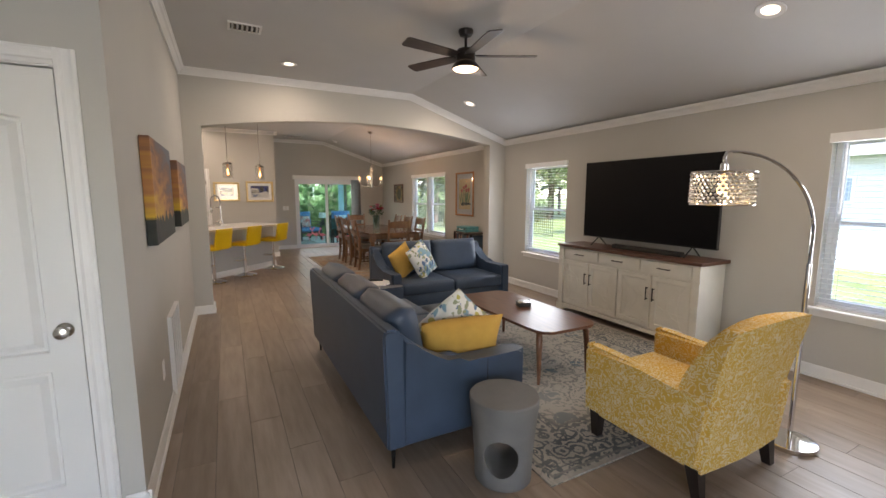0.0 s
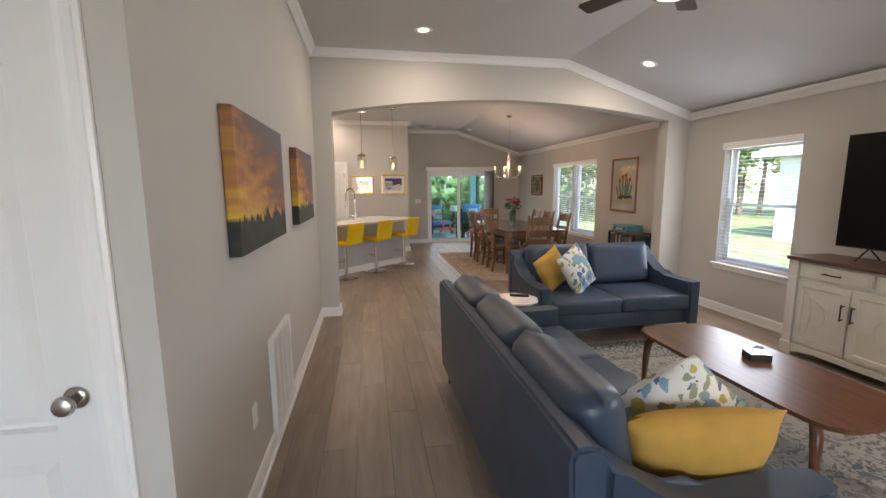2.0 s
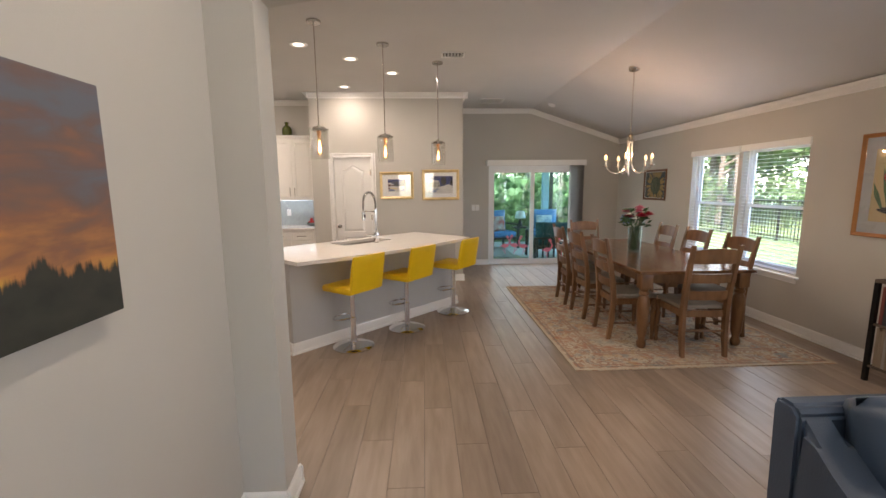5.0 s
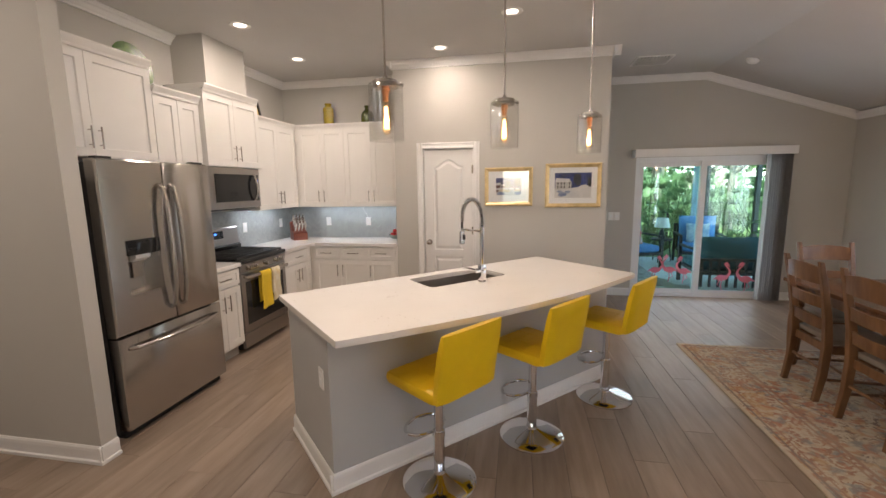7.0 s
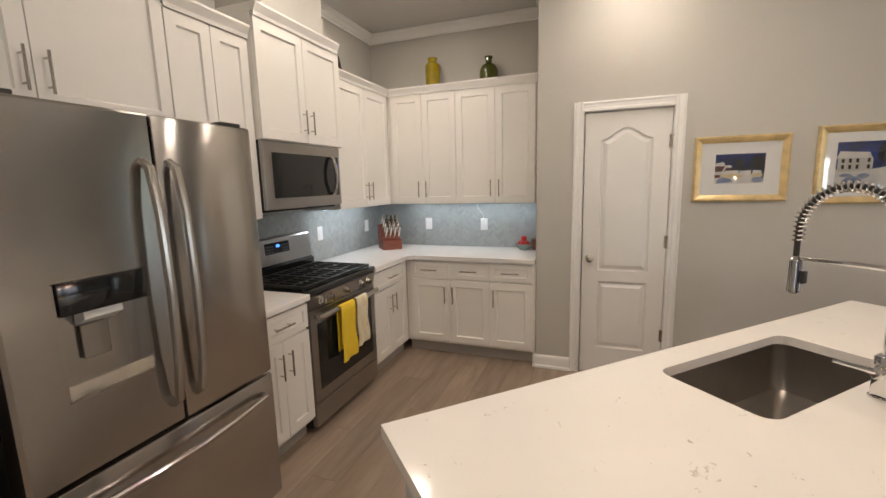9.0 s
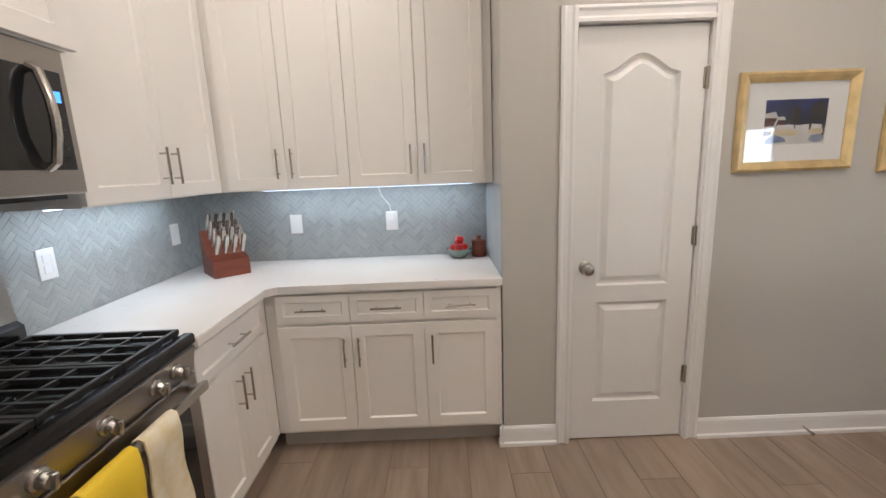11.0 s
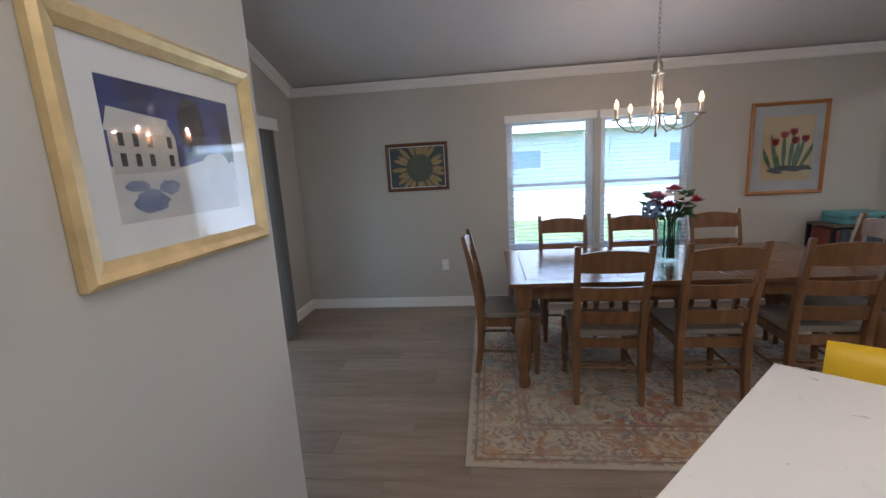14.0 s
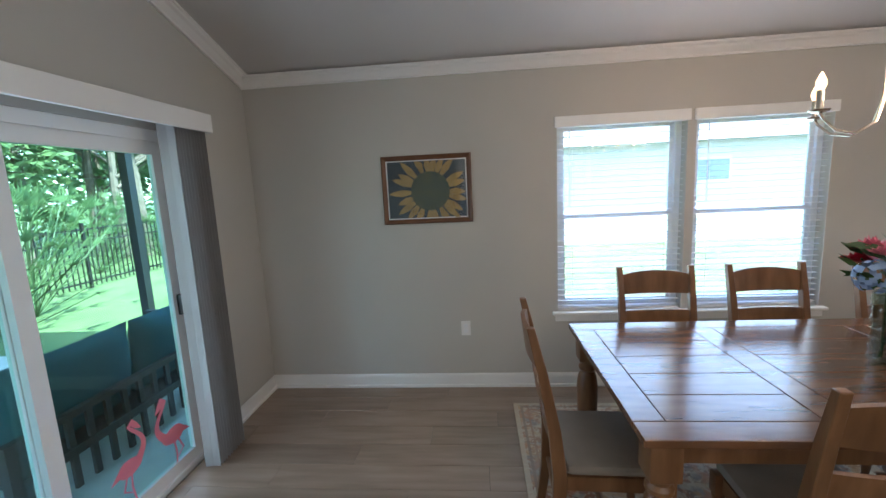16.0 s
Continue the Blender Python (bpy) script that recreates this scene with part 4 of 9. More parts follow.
# refrigerator
GLASSDARK = mat("dark_glass", (0.012, 0.013, 0.014), 0.08)
fr = thing("refrigerator", west(-1.035, 9.04), "stainless french-door refrigerator with bottom freezer and ice dispenser", "refrigerator")
FWD = 0.91
bm = bmn()
box(bm, 0.004, 0.085, 0.03, FWD - 0.004, 0.76, 1.775)
part("body", bm, DARKSTEEL, fr, smooth=None)
for a, b in ((0.0, FWD / 2 + 0.015), (FWD / 2 + 0.019, FWD)):
    bm = bmn()
    if a == 0:
        # the left door is built round the dispenser's recess
        loops = []
        for x0, z0, x1, z1, y in ((a, 0.69, b, 1.80, 0.078), (a, 0.69, b, 1.80, 0.010), (a + 0.010, 0.70, b - 0.010, 1.79, 0.0), (0.125, 0.93, 0.385, 1.29, 0.0), (0.125, 0.93, 0.385, 1.29, 0.078)):
            loops.append([bm.verts.new(v) for v in ((x0, y, z0), (x1, y, z0), (x1, y, z1), (x0, y, z1))])
        for p, q in zip(loops, loops[1:] + loops[:1]):
            for i in range(4):
                bm.faces.new((p[i], p[(i + 1) % 4], q[(i + 1) % 4], q[i]))
    else:
        box(bm, a, 0.0, 0.69, b, 0.078, 1.80, 0.012)
    d = part("door", bm, STEEL, fr)
    hx = b - 0.045 if a == 0 else a + 0.045
    bm = bmn()
    pts = [(hx, -0.002, 0.78), (hx, -0.035, 0.80), (hx, -0.058, 0.95), (hx, -0.066, 1.2), (hx, -0.058, 1.47), (hx, -0.035, 1.62), (hx, -0.002, 1.64)]
    tube(bm, pts, 0.016, 10)
    part("handle", bm, NICKEL, d, "curved steel handle")
    if a == 0:
        bm = bmn()
        box(bm, 0.125, 0.066, 0.93, 0.385, 0.0775, 1.29)
        box(bm, 0.1255, 0.002, 0.935, 0.131, 0.0655, 1.285)
        box(bm, 0.379, 0.002, 0.935, 0.3845, 0.0655, 1.285)
        prism(bm, [(0.004, 0.9305), (0.004, 0.936), (0.0655, 0.955), (0.0655, 0.9305)], 'x', 0.131, 0.379)
        part("dispenser", bm, NICKEL, d, "recessed water and ice dispenser", smooth=None)
        bm = bmn()
        box(bm, 0.135, -0.006, 1.19, 0.385, 0.064, 1.289, 0.004)
        part("control_panel", bm, GLASSDARK, d, "dark glass control panel")
        bm = bmn()
        prism(bm, [(0.010, 1.165), (0.010, 1.189), (0.06, 1.189), (0.06, 1.14)], 'x', 0.20, 0.31)
        part("spout", bm, TRIM, d, "white dispenser spout", smooth=None)
        bm = bmn()
        box(bm, 0.205, 0.050, 1.03, 0.285, 0.058, 1.14, 0.003)
        part("paddle", bm, STEEL, d, "dispenser paddle", smooth=None)
bm = bmn()
box(bm, 0.0, 0.0, 0.06, FWD, 0.078, 0.68, 0.012)
d = part("freezer_drawer", bm, STEEL, fr)
bm = bmn()
tube(bm, [(0.07, -0.002, 0.60), (0.09, -0.04, 0.605), (0.3, -0.062, 0.60), (FWD / 2, -0.068, 0.598), (FWD - 0.3, -0.062, 0.60), (FWD - 0.09, -0.04, 0.605), (FWD - 0.07, -0.002, 0.60)], 0.013, 10)
part("handle", bm, STEEL, d, "curved steel handle")
bm = bmn()
box(bm, 0.02, 0.06, 0.0, FWD - 0.02, 0.7, 0.03)
part("base_grille", bm, BLACKMAT, fr, smooth=None)
for hx in (0.03, FWD - 0.13):
    bm = bmn()
    box(bm, hx, 0.02, 1.8005, hx + 0.10, 0.075, 1.815, 0.004)
    part("hinge_cover", bm, DARKSTEEL, fr, smooth=None)

# range
BLUE = glow("blue_display", (0.05, 0.2, 0.9), 0.3)
WARMSTEEL = mat("range_steel", (0.36, 0.34, 0.32), 0.3, 1.0, var=0.06, scale=3, stretch=(60, 1, 60))
RANGEM = west(-1.222, 10.463)
rg = thing("gas_range", RANGEM, "stainless gas range with black grates and a towel on the handle", "range")
RW = 0.775
bm = bmn()
box(bm, 0.003, 0.03, 0.03, RW - 0.003, 0.60, 0.885)
part("body", bm, DARKSTEEL, rg, smooth=None)
bm = bmn()
prism(bm, [(-0.012, 0.893), (-0.022, 0.885), (-0.006, 0.80), (0.03, 0.80), (0.03, 0.893)], 'x', 0.0, RW)
cp = part("control_panel", bm, WARMSTEEL, rg, smooth=None)
for kx in (0.105, 0.205, 0.385, 0.57, 0.665):
    bm = bmn()
    mk = pose(kx, -0.0145, 0.848, 90 + 10, 0, 0)
    lathe(bm, [(0.025, 0.0), (0.026, 0.004), (0.024, 0.010), (0.019, 0.013), (0.0185, 0.030), (0.016, 0.034)], 18, mk)
    box(bm, -0.0055, -0.019, 0.026, 0.0055, 0.019, 0.046, 0.002, mk)
    part("knob", bm, NICKEL, cp, "steel burner knob")
bm = bmn()
prism(bm, [(-0.018, 0.894), (-0.026, 0.900), (-0.026, 0.926), (-0.018, 0.932), (0.008, 0.932), (0.022, 0.916), (0.50, 0.916), (0.52, 0.925), (0.60, 0.925), (0.60, 0.894)], 'x', -0.002, RW + 0.002)
part("cooktop", bm, BLACK, rg, smooth=None)
for g in range(3):
    bm = bmn()
    gx0, gx1 = 0.010 + g * 0.253, 0.010 + g * 0.253 + 0.249
    gc, z = (gx0 + gx1) / 2, 0.948
    for yy in (0.022, 0.497):
        box(bm, gx0, yy - 0.007, z - 0.014, gx1, yy + 0.007, z + 0.004, 0.002)
    for xx in (gx0 + 0.007, gx1 - 0.007):
        box(bm, xx - 0.007, 0.029, z - 0.014, xx + 0.007, 0.490, z + 0.004, 0.002)
    for xx in (gx0 + 0.065, gc, gx1 - 0.065):
        box(bm, xx - 0.005, 0.029, z - 0.010, xx + 0.005, 0.490, z + 0.003)
    for yy in (0.13, 0.26, 0.39):
        box(bm, gx0 + 0.014, yy - 0.005, z - 0.011, gx1 - 0.014, yy + 0.005, z + 0.002)
    for xx in (gx0 + 0.008, gx1 - 0.008):
        for yy in (0.027, 0.492):
            box(bm, xx - 0.007, yy - 0.007, 0.917, xx + 0.007, yy + 0.007, z - 0.014)
    part("grate", bm, BLACKMAT, rg, "black cast-iron grate", smooth=None)
for bx, by, br in ((0.15, 0.14, 0.046), (0.15, 0.39, 0.036), (0.388, 0.26, 0.05), (0.63, 0.14, 0.04), (0.63, 0.39, 0.046)):
    bm = bmn()
    lathe(bm, [(br, 0.9165), (br, 0.926), (br * 0.72, 0.928), (br * 0.72, 0.936), (br * 0.2, 0.938)], 18, pose(bx, by, 0))
    part("burner", bm, BLACK, rg)
bm = bmn()
prism(bm, [(0.525, 0.926), (0.525, 0.985), (0.545, 1.0), (0.598, 1.0), (0.598, 0.926)], 'x', 0.004, RW - 0.004)
part("rear_vent", bm, BLACK, rg, "black rear vent rail", smooth=None)
bm = bmn()
prism(bm, [(0.548, 1.001), (0.562, 1.178), (0.570, 1.19), (0.598, 1.19), (0.598, 1.001)], 'x', 0.0, RW)
bg_ = part("backguard", bm, WARMSTEEL, rg, smooth=None)
bm = bmn()
prism(bm, [(0.5525, 1.075), (0.5585, 1.155), (0.570, 1.155), (0.570, 1.075)], 'x', 0.285, 0.53)
pnl = part("display", bm, BLACK, bg_, smooth=None)
bm = bmn()
prism(bm, [(0.5545, 1.118), (0.5560, 1.138), (0.5600, 1.138), (0.5600, 1.118)], 'x', 0.395, 0.43)
part("clock", bm, BLUE, bg_, "lit blue clock", smooth=None)
bm = bmn()
for r in range(3):
    for c in (0, 1, 2, 6, 7, 8):
        box(bm, 0.30 + c * 0.025, 0.5525 + 0.0012 * r, 1.087 + r * 0.020, 0.312 + c * 0.025, 0.560, 1.090 + r * 0.020)
tagged(part("touch_keys", bm, mat("pale_key_print", (0.25, 0.26, 0.28), 0.5), bg_, smooth=None), kind="stuff")
bm = bmn()
box(bm, 0.003, -0.012, 0.20, RW - 0.003, 0.028, 0.795, 0.005)
od = part("oven_door", bm, WARMSTEEL, rg, smooth=None)
bm = bmn()
box(bm, 0.062, -0.0145, 0.275, RW - 0.062, -0.0122, 0.705, 0.001)
part("oven_glass", bm, GLASSDARK, od, "dark oven glass", smooth=None)
bm = bmn()
box(bm, 0.025, -0.068, 0.742, RW - 0.025, -0.046, 0.776, 0.008)
for hx in (0.035, RW - 0.065):
    box(bm, hx, -0.05, 0.747, hx + 0.03, -0.0125, 0.771, 0.004)
part("handle", bm, NICKEL, od, "broad steel bar handle")
bm = bmn()
box(bm, 0.003, -0.010, 0.045, RW - 0.003, 0.028, 0.192, 0.006)
part("drawer", bm, WARMSTEEL, rg, smooth=None)


def towel(x0, x1, drop, m, label):
    """A folded towel that hangs over the oven handle."""
    t = bmn()
    n, k = 10, 16
    rng = random.Random(int(x0 * 100))
    rows = []
    prof = [(-0.076, -drop)] + [(-0.076 - 0.004 * math.sin(i), -drop + drop * i / 9) for i in range(1, 9)] + [(-0.074, 0.010), (-0.057, 0.018), (-0.040, 0.010)] + [(-0.038, -drop * 0.8 * i / 4) for i in range(1, 5)]
    for i, (y, z) in enumerate(prof):
        row = []
        for j in range(n + 1):
            u = j / n
            f = max(0, min(1, -z / drop))
            row.append(t.verts.new((x0 + (x1 - x0) * u + 0.012 * f * (u - 0.5), y - (0.008 * f * math.sin(u * 9 + i * 0.15) if i < 9 else 0), 0.762 + z + (0.012 * (u - 0.4) * f))))
        rows.append(row)
    for a, b in zip(rows, rows[1:]):
        for j in range(n):
            t.faces.new((a[j], a[j + 1], b[j + 1], b[j]))
    bmesh.ops.recalc_face_normals(t, faces=t.faces)
    bmesh.ops.solidify(t, geom=list(t.faces), thickness=0.006)
    ob = solid("dish_towel", t, m, label, "towel", smooth=60)
    ob.matrix_basis = RANGEM
    return ob


YTOWEL = mat("yellow_cotton", (0.80, 0.56, 0.03), 0.9, var=0.06, bump=0.2, bscale=250)
CTOWEL = mat("cream_print_cotton", (0.70, 0.58, 0.33), 0.9, color2=(0.80, 0.74, 0.60), scale=22, bump=0.2, bscale=250)
towel(0.235, 0.40, 0.37, YTOWEL, "bright yellow towel hanging on the oven handle")
towel(0.425, 0.565, 0.33, CTOWEL, "cream printed towel hanging on the oven handle")

# microwave
mw = thing("microwave", west(-1.442, 10.45, 0.01), "stainless over-the-range microwave with dark glass door", "microwave")
bm = bmn()
box(bm, 0.0, 0.032, 1.40, 0.775, 0.41, 1.813)
part("body", bm, DARKSTEEL, mw, smooth=None)
bm = bmn()
box(bm, 0.0, 0.0, 1.40, 0.775, 0.03, 1.813, 0.006)
f = part("front", bm, WARMSTEEL, mw, smooth=None)
bm = bmn()
box(bm, 0.07, -0.004, 1.47, 0.75, -0.0005, 1.745, 0.002)
part("glass", bm, GLASSDARK, f, "dark glass window", smooth=None)
bm = bmn()
tube(bm, [(0.655, -0.004, 1.475), (0.652, -0.03, 1.49), (0.648, -0.05, 1.56), (0.648, -0.053, 1.61), (0.648, -0.05, 1.66), (0.652, -0.03, 1.73), (0.655, -0.004, 1.745)], 0.013, 10)
part("handle", bm, NICKEL, f, "curved steel handle")
bm = bmn()
box(bm, 0.69, -0.006, 1.66, 0.735, -0.0042, 1.69)
part("display", bm, BLUE, f, "lit blue display", smooth=None)
bm = bmn()
for r in range(5):
    for c in range(3):
        box(bm, 0.692 + c * 0.016, -0.0055, 1.50 + r * 0.028, 0.702 + c * 0.016, -0.0042, 1.508 + r * 0.028)
part("keypad", bm, DARKSTEEL, f, smooth=None)
bm = bmn()
box(bm, 0.02, 0.05, 1.385, 0.755, 0.39, 1.399)
part("vent_grille", bm, BLACKMAT, mw, smooth=None)

# island
ICX, ICY, IR = 1.097, 9.862, 45.0
IM = pose(ICX, ICY, 0, 0, 0, IR)
isl = thing("kitchen_island", IM, "grey kitchen island with white baseboard and dishwasher", "island")
bm = bmn()
box(bm, -1.175, -0.285, 0, 1.175, -0.165, 0.878)
box(bm, -1.175, -0.165, 0, -1.06, 0.44, 0.878)
part("knee_wall", bm, ISLAND, isl, smooth=None)
bm = bmn()
box(bm, -1.06, -0.16, 0.10, 0.545, 0.44, 0.66)
box(bm, 1.15, -0.16, 0.0, 1.175, 0.47, 0.878)
box(bm, -1.06, -0.16, 0.66, -0.42, 0.44, 0.878)
box(bm, 0.46, -0.16, 0.66, 0.545, 0.44, 0.878)
part("cabinet_body", bm, CAB, isl, smooth=None)
bm = bmn()
sweep(bm, BASE, [(-1.201, -0.285, 0.108), (1.201, -0.285, 0.108)], (0, -1, 0))
sweep(bm, BASE, [(-1.175, -0.309, 0.108), (-1.175, 0.44, 0.108)], (-1, 0, 0))
sweep(bm, BASE, [(1.175, -0.309, 0.108), (1.175, 0.46, 0.108)], (1, 0, 0))
part("baseboard", bm, TRIM, isl, smooth=None)
bm = bmn()
box(bm, 0.555, 0.0, 0.11, 1.145, 0.44, 0.85)
box(bm, 0.55, 0.44, 0.11, 1.148, 0.48, 0.862, 0.006)
dw = part("dishwasher", bm, STEEL, isl, "stainless dishwasher", smooth=None)
bm = bmn()
box(bm, 0.57, 0.4805, 0.765, 1.13, 0.492, 0.80, 0.004)
part("handle", bm, DARKSTEEL, dw, smooth=None)
back = tagged(new("cabinet_front"), "white shaker fronts")
back.parent = isl
back.matrix_basis = pose(0.545, 0.44, 0, 0, 0, 180)
for a, b in ((0.0, 0.53), (0.53, 1.065), (1.065, 1.60)):
    shaker(back, a, b, 0.13, 0.86, 'rt')
# top with a bowed seating edge and the sink cut out
bm = bmn()
front = [(-1.21 + 2.405 * i / 24, -0.51 - 0.115 * math.sin(math.pi * i / 24) ** 0.9) for i in range(25)]
outline = [(-1.21, 0.52)] + front + [(1.195, 0.50)]
SX0, SX1, SY0, SY1 = -0.31, 0.39, 0.065, 0.405
def rrect(x0, x1, y0, y1, r, k=5):
    out = []
    for cx, cy, a0 in ((x1 - r, y1 - r, 0), (x0 + r, y1 - r, 90), (x0 + r, y0 + r, 180), (x1 - r, y0 + r, 270)):
        for i in range(k + 1):
            a = radians(a0 + 90 * i / k)
            out.append((cx + r * math.cos(a), cy + r * math.sin(a)))
    return out
hole = rrect(SX0, SX1, SY0, SY1, 0.045)
tops = {}
for z in (0.884, 0.918):
    vo = [bm.verts.new((p[0], p[1], z)) for p in outline]
    vh = [bm.verts.new((p[0], p[1], z)) for p in hole]
    eo = [bm.edges.new((vo[i], vo[(i + 1) % len(vo)])) for i in range(len(vo))]
    eh = [bm.edges.new((vh[i], vh[(i + 1) % len(vh)])) for i in range(len(vh))]
    bmesh.ops.triangle_fill(bm, use_beauty=True, use_dissolve=False, edges=eo + eh)
    tops[z] = (vo, vh)
for k in (0, 1):
    a, b = tops[0.884][k], tops[0.918][k]
    for i in range(len(a)):
        bm.faces.new((a[i], a[(i + 1) % len(a)], b[(i + 1) % len(a)], b[i]))
it = solid("island_countertop", bm, QUARTZ, "white speckled quartz island top with bowed edge", "countertop", smooth=None)
it.matrix_basis = IM
sk = thing("kitchen_sink", IM, "dark steel undermount sink in the island", "sink")
SINK = mat("sink_steel", (0.38, 0.355, 0.33), 0.32, 1.0, var=0.05)
bm = bmn()
rings = []
for (d, z) in ((0.0, 0.883), (-0.012, 0.883), (-0.006, 0.76), (0.012, 0.70), (0.05, 0.695)):
    rings.append([bm.verts.new((p[0], p[1], z)) for p in rrect(SX0 + d, SX1 - d, SY0 + d, SY1 - d, 0.045)])
for a, b in zip(rings, rings[1:]):
    for i in range(len(a)):
        bm.faces.new((a[i], a[(i + 1) % len(a)], b[(i + 1) % len(a)], b[i]))
bm.faces.new(rings[-1])
part("basin", bm, SINK, sk)
bm = bmn()
lathe(bm, [(0.04, 0.696), (0.04, 0.699), (0.02, 0.700)], 16, pose(0.02, 0.215, 0))
part("drain", bm, CHROME, sk)

wall_plate(IM @ pose(-1.175, -0.17, 0.6, 0, 0, -90))

# spring faucet
fa = thing("kitchen_faucet", IM @ pose(0.08, 0.0, 0.918, 0, 0, 0), "tall chrome spring faucet with pull-down spray", "faucet")
bm = bmn()
lathe(bm, [(0.031, 0), (0.031, 0.006), (0.026, 0.010)], 20)
box(bm, -0.022, -0.022, 0.010, 0.022, 0.022, 0.125, 0.004)
part("base", bm, CHROME, fa)
bm = bmn()
tube(bm, [(0, 0, 0.124), (0, 0, 0.40)], 0.0125, 12)
part("post", bm, CHROME, fa)
AR, AZ = 0.118, 0.455
spine = [Vector((0, 0, 0.39)), Vector((0, 0, 0.42))]
spine += [Vector((0, AR - AR * math.cos(math.pi * i / 24), AZ + AR * 1.12 * math.sin(math.pi * i / 24))) for i in range(25)]
spine += [Vector((0, 2 * AR, AZ - 0.045 * i)) for i in range(1, 3)]
bm = bmn()
tube(bm, spine, 0.0085, 8)
part("hose", bm, DARKSTEEL, fa)
bm = bmn()
coil = []
L = [0.0]
for a, b in zip(spine, spine[1:]):
    L.append(L[-1] + (b - a).length)
turns = 34
N = turns * 9
for q in range(N + 1):
    d_ = 0.02 + (L[-1] - 0.07) * q / N
    i = min(max(j for j in range(len(L)) if L[j] <= d_), len(L) - 2)
    u = (d_ - L[i]) / (L[i + 1] - L[i])
    p = spine[i].lerp(spine[i + 1], u)
    d = (spine[i + 1] - spine[i]).normalized()
    e1 = Vector((1, 0, 0))
    e2 = d.cross(e1)
    ang = 2 * math.pi * turns * q / N
    coil.append(p + (e1 * math.cos(ang) + e2 * math.sin(ang)) * 0.0155)
tube(bm, coil, 0.0034, 5)
part("spring", bm, CHROME, fa)
bm = bmn()
lathe(bm, [(0.010, 0.37), (0.013, 0.362), (0.019, 0.355), (0.020, 0.29), (0.022, 0.255), (0.015, 0.25)], 16, pose(0, 2 * AR, 0))
part("spray_head", bm, CHROME, fa)
bm = bmn()
box(bm, -0.010, 2 * AR - 0.032, 0.285, 0.010, 2 * AR - 0.019, 0.325, 0.003)
part("spray_button", bm, BLACKMAT, fa, "black spray button", smooth=None)
bm = bmn()
box(bm, -0.008, 0.010, 0.358, 0.008, 2 * AR - 0.012, 0.372, 0.003)
lathe(bm, [(0.018, 0.35), (0.018, 0.38)], 14)
part("holder_arm", bm, CHROME, fa)
bm = bmn()
lathe(bm, [(0.017, 0.0), (0.017, 0.035), (0.013, 0.04)], 14, pose(-0.02, 0, 0.085, 0, -90, 0))
tube(bm, [(-0.05, 0, 0.088), (-0.075, 0.04, 0.096), (-0.105, 0.075, 0.104)], [0.009, 0.007, 0.005], 8)
part("lever", bm, CHROME, fa)

